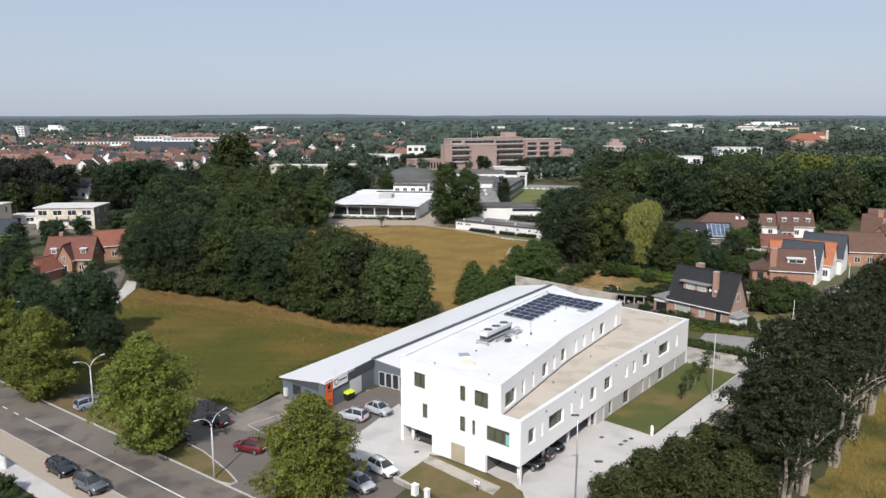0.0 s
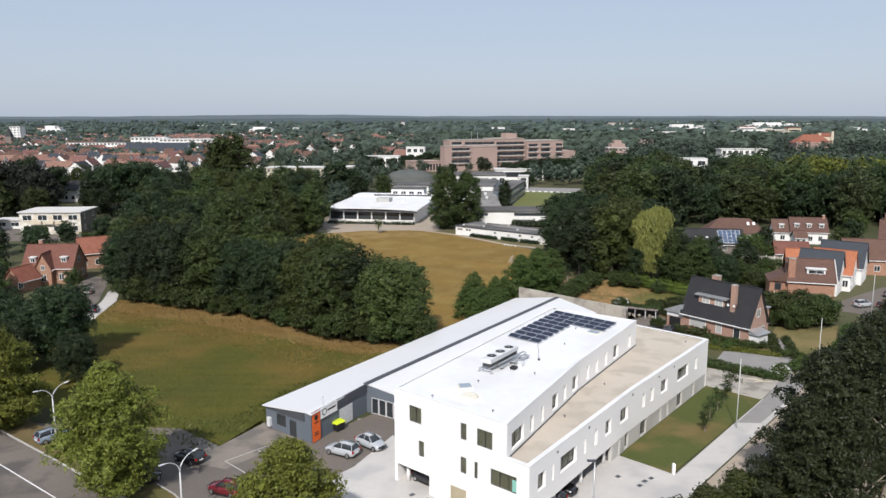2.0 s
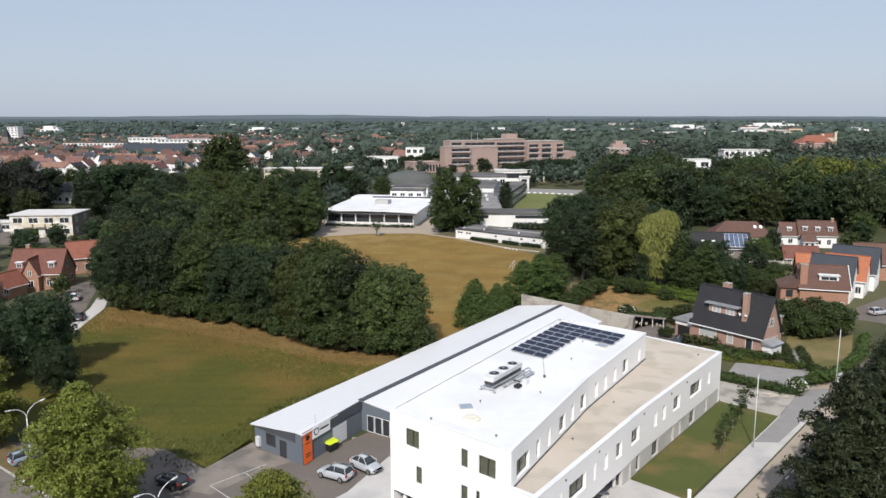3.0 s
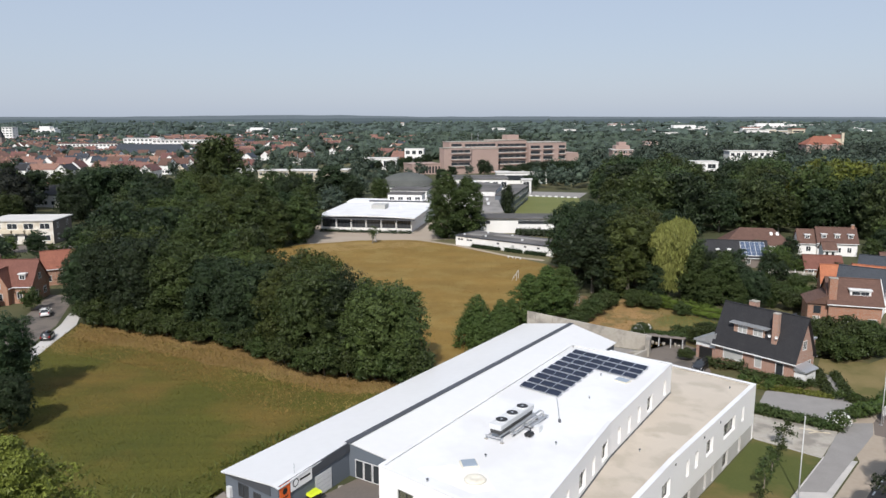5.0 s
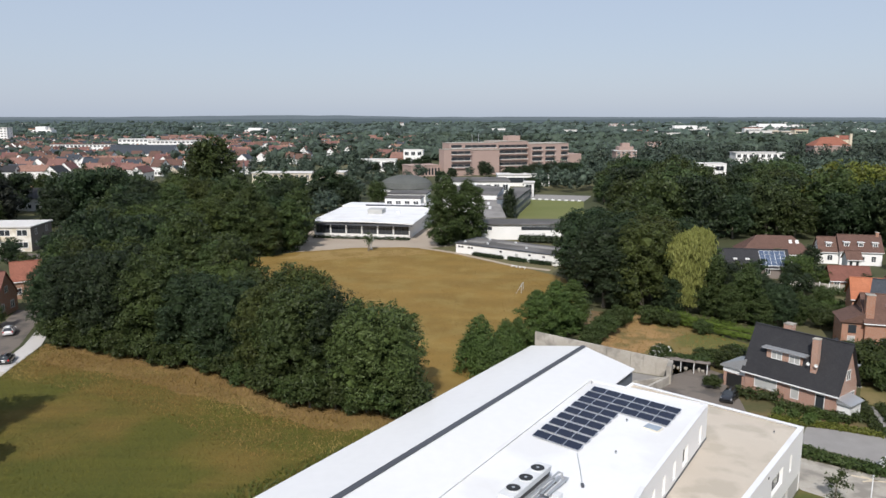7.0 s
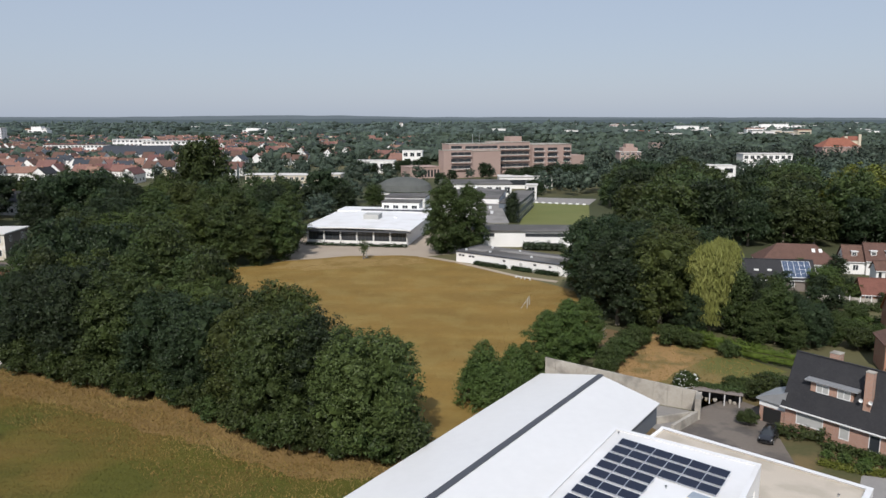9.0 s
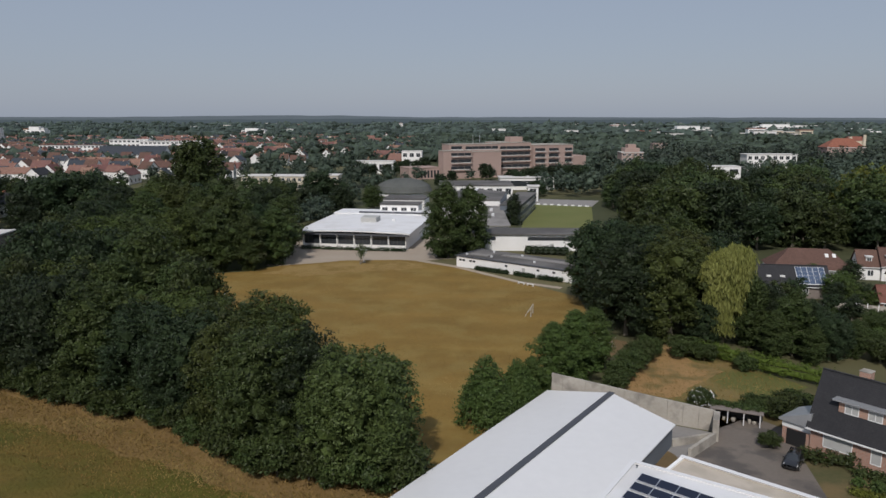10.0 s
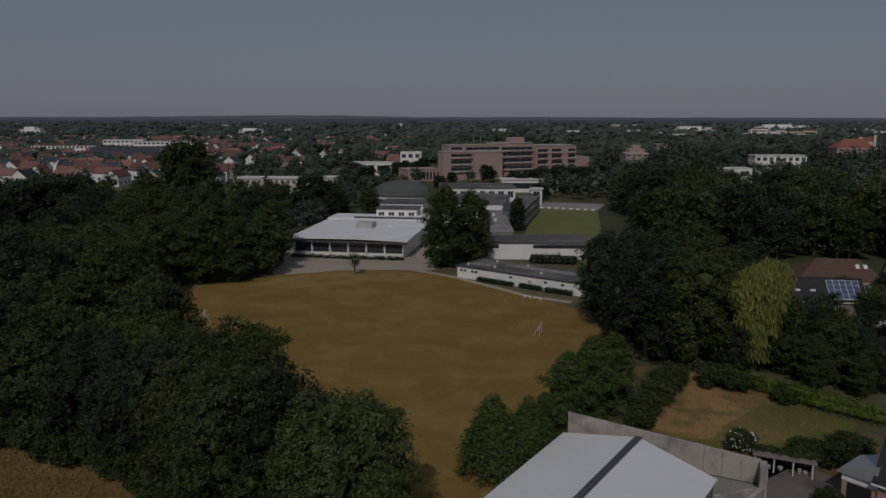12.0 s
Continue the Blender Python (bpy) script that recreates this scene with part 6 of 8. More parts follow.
Z = 0.03
car("red_car", "red", pose(-23.3, 73.0, Z, 0, 0, 158), "dark red hatchback parked on grey asphalt")
car("white_car", "white", pose(-7.0, 67.4, Z + 0.01, 0, 0, -45), "white hatchback parked on the concrete forecourt")
car("silver_car", "silver", pose(-9.2, 63.9, Z, 0, 0, -45), "silver hatchback parked under a street tree", wagon=False)
car("silver_car", "silver", pose(-12.1, 82.4, Z, 0, 0, 152), "silver estate car parked in the hall yard", 1.04)
car("silver_car", "silver", pose(-8.9, 84.4, Z, 0, 0, -40), "silver saloon with a dark sunroof in the hall yard", 1.02, False)
car("black_car", "black", pose(-43.1, 67.4, 0.06, 0, 0, -35), "black car parked in the sandy lane")
car("black_car", "grey", pose(-38.0, 63.6, 0.06, 0, 0, -35), "dark grey estate car parked in the sandy lane", 1.08)
car("grey_car", "blue", pose(-48.8, 86.4, Z, 0, 0, 50), "pale blue-grey car parked under the street trees")
car("dark_car", "black", pose(-29.8, 80.6, Z, 0, 0, 150), "dark car parked in tree shade")
car("dark_car", "black", pose(-33.0, 75.0, Z, 0, 0, 60), "dark car parked in tree shade")
car("black_car", "black", pose(-72.2, 148.1, Z, 0, 0, 105), "black car parked on the side road")
car("white_car", "white", pose(-81.1, 164.4, Z, 0, 0, 112), "white van-like car parked on the side road", 1.05)
car("black_car", "black", pose(41.4, 131.4, Z, 0, 0, 235), "black car parked before the brick villa")
car("silver_car", "silver", pose(88.4, 151.9, 0.035, 0, 0, 20), "silver car parked on the street before the houses")
car("red_car", "red", pose(92.6, 150.6, 0.035, 0, 0, 15), "red car parked on the street before the houses")
car("dark_car", "grey", pose(99.5, 161.0, 0.035, 0, 0, 40), "dark car parked on the street before the houses")
car("dark_car", "black", pose(103.0, 164.6, 0.035, 0, 0, 40), "dark car parked on the street before the houses")
for k, (s, dp) in enumerate(((4.6, 1.7), (7.2, 1.8), (9.9, 1.9))):
    p = wall_plane(B, Mn) @ Vector((s, dp, Z))
    car("black_car", "black", pose(p.x, p.y, Z, 0, 0, -36 + 180 * (k % 2)), "black car parked under the building")
p = wall_plane(A, B) @ Vector((3.2, 2.0, Z))
car("black_car", "black", pose(p.x, p.y, Z, 0, 0, -42), "black car parked under the building")


def wire_fence(path, high, label, gap=2.5, name="wire_fence"):
    o = thing(name, label, "fence")
    for p, q in zip(path, path[1:]):
        d = Vector(q) - Vector(p)
        n_ = max(1, round(d.length / gap))
        for k in range(n_):
            c = Vector(p) + d * k / n_
            part("post", Geo().tube([(c.x, c.y, 0), (c.x, c.y, high)], 0.04, 6), M["steel"], o)
        for z in (0.15, high * 0.5, high - 0.05):
            part("wire", Geo().tube([(p[0], p[1], z), (q[0], q[1], z)], 0.012, 4), M["steel"], o)
    return o


wire_fence([(2.2, 131.5), (8.5, 141.0), (14.8, 150.2), (24.0, 165.0), (31.0, 177.0)], 1.9, "thin grey wire fence between field and hall")


def goal(m):
    o = thing("goal_frame", "small white pipe goal on the dry field", "goal", m, "goals")
    part("left_post", Geo().tube([(-1.5, 0, 0), (-1.5, 0, 2)], 0.06, 8), M["polewhite"], o)
    part("right_post", Geo().tube([(1.5, 0, 0), (1.5, 0, 2)], 0.06, 8), M["polewhite"], o)
    part("crossbar", Geo().tube([(-1.5, 0, 2), (1.5, 0, 2)], 0.06, 8), M["polewhite"], o)
    part("back_stay", Geo().tube([(-1.5, 0, 2), (-1.5, 1.2, 0)], 0.04, 6), M["polewhite"], o)
    part("back_stay", Geo().tube([(1.5, 0, 2), (1.5, 1.2, 0)], 0.04, 6), M["polewhite"], o)
    return o


goal(pose(18.6, 198.5, 0.03, 0, 0, 75))
goal(pose(-47.2, 208.2, 0.03, 0, 0, -75))
for x, y in ((19.4, 227.0), (21.4, 225.2)):
    o = thing("bench", "white bench by the field path", "bench", pose(x, y, 0.03, 0, 0, -42), "white benches")
    part("seat", Geo().box(-1.0, 1.0, -0.22, 0.22, 0.42, 0.5), M["frame_white"], o)
    for s in (-0.8, 0.8):
        part("leg", Geo().box(s - 0.06, s + 0.06, -0.2, 0.2, 0, 0.417), M["frame_white"], o)
o = thing("basketball_post", "double white basketball post in the school yard", "post", pose(-21.8, 254.4, 0.03))
part("pole", Geo().tube([(0, 0, 0), (0, 0, 3.3)], 0.1, 8), M["polewhite"], o)
part("backboard", Geo().box(-0.9, 0.9, -0.04, 0.04, 2.7, 3.7), M["frame_white"], o)
part("foot", Geo().box(-0.5, 0.5, -0.5, 0.5, 0, 0.3), M["oldconcrete"], o)


def tufts(name, label, pts, count, high, mat, seed, z=0.03, lean=0.9, thin=1.0):
    """Upright grass blades strewn over a plan, far too many to count."""
    rng = np.random.default_rng(seed)
    P = np.array(pts, float)
    lo, hi = P.min(0), P.max(0)
    xy = rng.uniform(lo, hi, (count, 2))
    xy = np.array([q for q in xy.tolist() if inside_plan(q[0], q[1], pts)])
    n = len(xy)
    a = rng.uniform(0, 6.28, n)
    w = thin * high * rng.uniform(0.25, 0.5, n)
    h = high * rng.uniform(0.5, 1.3, n)
    d = np.stack([np.cos(a), np.sin(a)], 1)
    bend = rng.normal(size=(n, 2)) * high * lean
    v = np.empty((n, 3, 3))
    v[:, 0, :2], v[:, 1, :2], v[:, 2, :2] = xy - d * w[:, None] / 2, xy + d * w[:, None] / 2, xy + bend
    v[:, 0, 2] = v[:, 1, 2] = z - 0.01
    v[:, 2, 2] = z + h
    me = bpy.data.meshes.new(name)
    me.from_pydata(v.reshape(-1, 3).tolist(), [], [(3 * k, 3 * k + 1, 3 * k + 2) for k in range(n)])
    me.materials.append(M[mat])
    me.update()
    return tagged(new(name, me), label, "grass", kind="stuff")


tufts("meadow_grass", "tall green and yellow meadow grass", [(-23.2, 92.5), (-27.5, 84.5), (-34, 90), (-50, 104), (-66, 120), (-69.2, 136), (-70.8, 158), (-56, 149), (-38, 140), (-20, 125), (-4, 124), (-2, 126)], 150000, 0.17, "tuft", 3)
tufts("straw_grass", "tall dry straw along the copse", [(-71.2, 158.5), (-56.5, 152.8), (-38, 144.5), (-20, 129), (-4, 125.5), (-5.0, 121.0), (-13, 120.0), (-20, 121.5), (-28.5, 127.6), (-38.5, 134.2), (-56, 142.4), (-70.0, 148)], 32000, 0.34, "tuft_dry", 4)
tufts("straw_fringe", "sparse dry straw thinning out into the meadow", [(-71, 156), (-56, 150), (-38, 141), (-20, 126), (-4, 122), (-8.5, 113), (-14, 111.5), (-23, 113), (-33, 121), (-42, 128.5), (-57, 136), (-70, 141)], 26000, 0.28, "tuft_dry", 14)
tufts("field_weeds", "dark green weeds along the hall and car park", [(-23.5, 94), (-28, 84), (-36, 84.5), (-52, 97), (-50, 103), (-36, 93), (-29.5, 92), (-14, 114), (-6, 121), (-1, 126), (0, 125)], 9000, 0.42, "weed", 15)
tufts("hall_weeds", "rank green weeds along the hall wall", [(-21.5, 94), (-27, 96.5), (-22, 106), (-14.5, 114), (-7.5, 119), (-3.5, 120.5)], 5200, 0.5, "weed", 16)
tufts("field_grass", "short dry tufts on the school field", [(-60, 234), (-55, 200), (-32, 168), (-18, 153), (-2, 146), (4.5, 141), (14, 153), (23, 168), (29, 190), (30, 212), (18, 228), (2, 246), (-4, 254), (-32, 245)], 60000, 0.22, "tuft_dry", 5)
tufts("verge_grass", "tall yellow grass beyond the trees", [(33, 40), (62, 40), (92, 84), (92, 112), (73, 106), (45, 69), (34, 54)], 120000, 0.42, "tuft_field", 6, lean=0.35, thin=0.4)
tufts("garden_grass", "dry grass of the back garden", [(24.5, 150.5), (36, 142.5), (42.5, 146.5), (55, 157), (47, 170), (37, 177), (30, 171)], 9000, 0.25, "tuft_dry", 7)


# at the entrance of the villa
for x, y, s, k in ((55.4, 111.6, 1.3, 0), (56.8, 112.0, 1.5, 0), (58.2, 112.6, 1.3, 0)):
    plant("shrub", x, y, s, group="shrubs at the villa entrance", label="yellow-green shrub at the villa entrance")
fl = plant("shrub", 51.9, 108.9, 1.6, 0.4, label="garden bush covered with white flowers")
rng = random.Random(31)
g = Geo()
for k in range(170):
    a, u = rng.uniform(0, 6.28), rng.uniform(0.05, 1)
    w = math.sqrt(max(0, 1 - (u * 0.9) ** 2)) * 0.98
    x, y, z, r = math.cos(a) * w, math.sin(a) * w, 0.35 + 0.85 * u, rng.uniform(0.035, 0.07)
    g.face((x - r, y - r, z), (x + r, y - r * 0.6, z + 0.02), (x + r * 0.7, y + r, z + 0.03), (x - r * 0.8, y + r * 0.8, z))
part("blossom", g, M["frame_white"], fl, "white blossom")
gate = thing("garden_gate", "dark metal garden gate standing open", "gate", pose(53.2, 109.3, 0.03, 0, 0, 62))
part("gate_frame", Geo().box(0, 1.4, 0, 0.05, 0.1, 0.18).box(0, 1.4, 0, 0.05, 1.5, 1.58).box(0, 0.08, 0, 0.05, 0, 1.6).box(1.32, 1.4, 0, 0.05, 0, 1.6), M["black"], gate)
for k in range(9):
    part("slat", Geo().box(0.13 + 0.13 * k, 0.22 + 0.13 * k, 0.01, 0.04, 0.18, 1.5), M["black"], gate)
for x, y, a in ((47.4, 107.9, -30), (48.3, 107.5, -42), (48.9, 107.0, -20), (48.0, 107.0, 10)):
    pl = thing("loose_plank", "pale loose plank lying on the paved strip", "plank", pose(x, y, 0.045, 0, 0, a), "loose planks")
    part("board", Geo().box(-0.9, 0.9, -0.11, 0.11, 0, 0.06), M["cream"], pl)


# the garden corner beside the near pavement
panel = thing("garden_screen", "white garden screen wall beside the pavement", "screen", pose(-51.6, 69.4, 0.0, 0, 0, -36.7))
part("screen_panel", Geo().box(-3.0, 2.2, -0.06, 0.06, 0.05, 1.5), M["frame_white"], panel)
for x in (-3.0, -0.4, 2.2):
    part("post", Geo().box(x - 0.06, x + 0.06, 0.063, 0.18, 0, 1.6), M["steel"], panel)
for k in range(9):
    x, y = along(-84 + 3.2 * k, 21.4 - 0.4 * (k % 3))
    plant("bush", x, y, random.uniform(0.55, 0.8), group="bushes by the near pavement", label="dark green bush beside the near pavement")

fl2 = plant("bush", 36.6, 149.0, 0.8, 0.8, label="garden bush with white flowers by the wall")
g = Geo()
rng = random.Random(37)
for k in range(90):
    a, u = rng.uniform(0, 6.28), rng.uniform(0.1, 1)
    w = math.sqrt(max(0, 1 - (u * 0.85) ** 2)) * 2.3
    x, y, z, r = math.cos(a) * w, math.sin(a) * w, 0.9 + 2.5 * u, rng.uniform(0.07, 0.13)
    g.face((x - r, y - r, z), (x + r, y - r * 0.6, z + 0.03), (x + r * 0.7, y + r, z + 0.05), (x - r * 0.8, y + r * 0.8, z))
part("blossom", g, M["frame_white"], fl2, "white blossom")
shed = thing("pergola", "low dark planted pergola with pale posts beside the yard", "pergola", pose(36.4, 144.4, 0.03, 0, 0, -24))
part("roof", Geo().box(-0.3, 6.4, -0.2, 2.3, 1.75, 1.86), M["brickgrey"], shed, "flat weathered roof")
part("creeper", crown_mesh("creeper", 71, [(0.5 + 0.9 * k, 1.5 + 0.3 * (k % 2), 1.98, 0.62, 0.4) for k in range(7)], 2200, 0.2, "leaf_mid"), None, shed)
for x in (0, 2.0, 4.0, 6.0):
    for y in (0, 2.1):
        part("post", Geo().box(x - 0.07, x + 0.07, y - 0.07, y + 0.07, 0, 1.747), M["polewhite" if y == 0 else "brickgrey"], shed)
# added dark wall: its colour gives the shade beneath the pergola
part("back_boards", Geo().box(-0.2, 6.3, 2.2, 2.26, 0, 1.747), M["frame"], shed, "dark back wall added for the shade under the roof")
for x, r, h in ((0.8, 0.26, 0.6), (1.5, 0.2, 0.45), (2.7, 0.3, 0.5), (4.7, 0.22, 0.62), (5.3, 0.28, 0.4)):
    pot = thing("garden_pot", "pale stoneware garden pot under the pergola", "pot", shed.matrix_basis @ pose(x, 0.9, 0), "garden pots")
    part("vessel", Geo().loft([[(q * r * math.cos(a), q * r * math.sin(a), z * h) for a in (2 * math.pi * j / 10 for j in range(10))] for q, z in ((0.6, 0), (0.95, 0.45), (1.0, 0.8), (0.85, 1.0))]), M["oldconcrete"], pot)


# ---- houses ----
def gable_house(name, label, m, L, W, eave, ridge, wall, roof, group="", openings=(), over=0.35, chimneys=(), dormers=(), trim="frame_white", category="house"):
    """A house along x with its roof ridge along x. openings: (side, x, z, w, h, bars, frame); side 0: -y wall, 1: +x gable, 2: +y wall, 3: -x gable."""
    o = thing(name, label, category, m, group)
    hx, hy = L / 2, W / 2
    g = Geo()
    g.prism([(-hx, -hy), (hx, -hy), (hx, hy), (-hx, hy)], 0, eave)
    for x in (-hx, hx - 0.3):
        g.loft([[(x, -hy, eave), (x, hy, eave), (x, 0, ridge - 0.05)], [(x + 0.3, -hy, eave), (x + 0.3, hy, eave), (x + 0.3, 0, ridge - 0.05)]])
    part("wall", g, M[wall], o)
    k = (ridge - eave) / hy
    t = 0.16
    for s in (-1, 1):
        e = hy + over
        lo, hi = [(-hx - over, s * e, eave - k * over), (hx + over, s * e, eave - k * over), (hx + over, 0, ridge), (-hx - over, 0, ridge)], None
        hi = [(x, y, z + t) for x, y, z in lo]
        part("roof_slope", Geo().loft([lo, hi]), M[roof], o)
        part("gutter", Geo().box(-hx - over, hx + over, min(s * e, s * (e + 0.14)), max(s * e, s * (e + 0.14)), eave - k * over - 0.02, eave - k * over + 0.14), M[trim], o)
    part("ridge_cap", Geo().box(-hx - over, hx + over, -0.14, 0.14, ridge + t - 0.07, ridge + t + 0.06), M[roof], o)
    turn = {0: lambda x, z: pose(x, -hy - 0.05, z), 1: lambda x, z: pose(hx + 0.05, x, z, 0, 0, 90), 2: lambda x, z: pose(-x, hy + 0.05, z, 0, 0, 180), 3: lambda x, z: pose(-hx - 0.05, -x, z, 0, 0, -90)}
    for side, x, z, w, h, bars, fr, *pane in openings:
        window(o, w, h, turn[side](x - w / 2, z), fr, pane[0] if pane else "darkglass", bars, 0, 0.09, 0.09)
    for x, y, w, top in chimneys:
        c = part("chimney", Geo().box(x - w / 2, x + w / 2, y - w / 2, y + w / 2, eave, top), M["brickred" if wall != "brick" else "brick"], o)
        part("chimney_cap", Geo().box(x - w / 2 - 0.06, x + w / 2 + 0.06, y - w / 2 - 0.06, y + w / 2 + 0.06, top + 0.003, top + 0.12), M["oldconcrete"], c)
    for s, x, w, z, h in dormers:
        depth = (h + 0.2) / k
        y0 = s * (ridge - z) / k
        a, b = sorted((y0, y0 - s * depth))
        d = part("dormer", Geo().box(x - w / 2, x + w / 2, a, b, z, z + h), M["frame_white" if wall != "brick" else "brick"], o)
        part("dormer_roof", Geo().box(x - w / 2 - 0.2, x + w / 2 + 0.2, a - 0.25, b + 0.25, z + h + 0.003, z + h + 0.18), M["frame_white"], d)
        mm = pose(x - w * 0.42, y0 - 0.05, z + 0.15) if s < 0 else pose(x + w * 0.42, y0 + 0.05, z + 0.15, 0, 0, 180)
        window(d, w * 0.84, h - 0.3, mm, "frame_white", "darkglass", 2, 0, 0.06, 0.08)
    return o


def villa():
    """The pink brick villa with a steep slate roof."""
    ang = math.degrees(math.atan2(-11.3, 9.0))
    o = gable_house("brick_villa", "pink brick villa with a steep dark slate roof and tall chimney", pose(51.3, 131.5, 0.02, 0, 0, ang), 13.2, 5.8, 4.0, 9.8, "brick", "slate",
                    openings=[(0, -3.4, 1.3, 3.4, 1.7, 1, "frame_white", "blind"), (0, 0.9, 1.1, 1.2, 1.9, 1, "frame_white", "blind"), (0, 4.4, 0.7, 1.3, 2.1, 1, "frame_white"), (1, -1.6, 1.0, 1.6, 1.9, 2, "frame_white"), (1, 0.0, 4.8, 1.2, 1.5, 2, "frame_white"), (1, 1.7, 1.0, 1.2, 1.9, 2, "frame_white")],
                    over=0.45, chimneys=[(2.9, -1.9, 0.85, 10.1), (-2.4, 0.9, 1.2, 10.6)])
    for x in (2.35, 3.45):
        part("satellite_dish", Geo().loft([[(x + r * math.cos(a), -2.75 + d, 6.6 + r * math.sin(a)) for a in (2 * math.pi * j / 12 for j in range(12))] for r, d in ((0.04, 0.1), (0.18, 0.05), (0.26, -0.03), (0.25, -0.045), (0.17, 0.02), (0.04, 0.07))]), M["frame_white"], o, "white satellite dish")
    k = (9.8 - 4.0) / 2.9
    y0 = -(9.8 - 5.7) / k
    d = part("dormer", Geo().box(-4.0, 1.2, y0, y0 + 1.6, 5.7, 7.2), M["brick"], o, "long brick dormer with two white windows")
    part("dormer_roof", Geo().box(-4.6, 1.8, y0 - 0.5, y0 + 1.9, 7.203, 7.42), M["steel"], d, "grey flat dormer roof")
    for x in (-3.3, -0.7):
        window(d, 1.6, 1.15, pose(x, y0 - 0.06, 5.85), "frame_white", "blind", 2, 0, 0.07, 0.1)
    # low side wing with a hipped lean-to, porch and garage
    w = part("side_wing", Geo().box(-10.2, -6.61, -2.6, 2.0, 0, 3.0), M["brick"], o)
    part("wing_band", Geo().box(-10.25, -6.61, -2.66, -2.603, 2.2, 3.0), M["frame_white"], w)
    part("wing_roof", Geo().prism([(-10.6, -3.0), (-6.61, -3.0), (-6.61, 2.4), (-10.6, 2.4)], 3.003, 3.2).prism([(-10.6, -3.0), (-6.61, -3.0), (-6.61, 2.4), (-10.6, 2.4)], 3.2, [3.25, 4.9, 4.9, 3.25]), M["steel"], w, "pale grey pitched wing roof")
    # no real opening: a black sheet paints the shade inside the garage
    part("garage_opening", Geo().box(-9.6, -7.2, -2.70, -2.668, 0.05, 2.1), M["black"], w, "black sheet painted as the shade of an open garage")
    part("porch", Geo().box(6.61, 8.3, -2.7, 0.6, 0, 2.2), M["frame_white"], o, "white glazed porch")
    part("porch_roof", Geo().prism([(6.61, -3.0), (8.6, -3.0), (8.6, 0.9), (6.61, 0.9)], 2.203, [2.9, 2.35, 2.35, 2.9]), M["steel"], o)
    part("cross_gable", Geo().loft([[(1.2, 0.2, 6.4), (5.2, 0.2, 6.4), (3.2, 0.2, 9.6)], [(1.2, 3.6, 6.4), (5.2, 3.6, 6.4), (3.2, 3.6, 9.4)]]), M["slate"], o)

    part("rear_wing", Geo().box(-2.0, 5.6, 2.91, 5.6, 0, 5.4), M["brick"], o, "brick rear wing")
    part("rear_roof", Geo().box(-2.2, 5.8, 2.95, 5.8, 5.403, 5.6), M["steel"], o, "flat grey rear roof")


villa()


def house2():
    o = gable_house("brick_house", "red brick house with a brown tiled roof and white dormer", pose(79.0, 157.4, 0.0, 0, 0, -17), 9.0, 9.6, 5.2, 9.2, "brickred", "tilebrown",
                    openings=[(0, -1.0, 1.0, 1.6, 1.6, 2, "frame_white"), (0, 3.0, 1.0, 1.6, 1.6, 2, "frame_white"), (1, 0.0, 1.2, 2.0, 1.7, 2, "frame_white"), (1, 0, 5.4, 1.2, 1.3, 2, "frame_white")],
                    dormers=[(-1, 1.0, 3.6, 6.5, 1.1)], chimneys=[(-3.9, -3.6, 1.4, 9.8)])
    for s in (-1, 1):
        part("verge_board", Geo().loft([[(4.86, s * 5.2, 4.95), (4.98, s * 5.2, 4.95), (4.98, s * 5.2, 5.25), (4.86, s * 5.2, 5.25)], [(4.86, 0, 9.15), (4.98, 0, 9.15), (4.98, 0, 9.45), (4.86, 0, 9.45)]]), M["frame_white"], o, "white verge board")
    part("side_wing", Geo().box(-8.0, -4.51, -4.0, 2.5, 0, 4.8), M["brickred"], o)
    part("wing_roof", Geo().prism([(-8.4, -4.4), (-4.51, -4.4), (-4.51, 2.9), (-8.4, 2.9)], 4.803, [4.9, 6.6, 6.6, 4.9]), M["tilebrown"], o)
    window(o, 1.3, 1.5, pose(-7.0, -4.07, 2.9), "frame", "darkglass", 1)
    window(o, 1.2, 2.0, pose(-7.0, -4.07, 0.4), "frame_white", "blind", 1)


house2()
ROW = [(0, -3, 1.0, 1.4, 1.5, 2, "frame_white"), (0, 0.3, 1.0, 1.4, 1.5, 2, "frame_white"), (0, 3.2, 1.0, 1.2, 1.6, 2, "frame_white"), (1, -2, 1.0, 1.5, 1.6, 2, "frame_white"), (1, 2, 1.0, 1.5, 1.6, 2, "frame_white"), (1, 0, 4.6, 1.3, 1.4, 2, "frame_white"), (3, -2, 1.0, 1.5, 1.6, 2, "frame_white"), (3, 1, 4.6, 1.3, 1.4, 2, "frame_white")]
gable_house("slate_house", "white gabled house with a dark blue-grey slate roof", pose(86.6, 167.0, 0, 0, 0, -36), 8.6, 9.0, 3.8, 9.4, "whitewall", "slateblue", openings=ROW, dormers=[(-1, 2.4, 1.8, 5.0, 1.2)])
gable_house("orange_roof_house", "white gabled house with a bright orange tiled roof", pose(91.9, 171.4, 0, 0, 0, -36), 8.6, 8.6, 4.0, 8.7, "whitewall", "tileorange", openings=ROW)
gable_house("slate_house", "tall white house with a grey slate roof", pose(97.8, 178.6, 0, 0, 0, -36), 9.6, 9.0, 4.2, 9.4, "whitewall", "slateblue", openings=ROW)
gable_house("brick_gable", "small brick cross gable with white verge boards", pose(90.2, 174.2, 0, 0, 0, -75), 5.0, 4.6, 4.6, 8.3, "brickred", "tilebrown", openings=[(1, 0, 5.0, 1.0, 1.2, 2, "frame_white")])
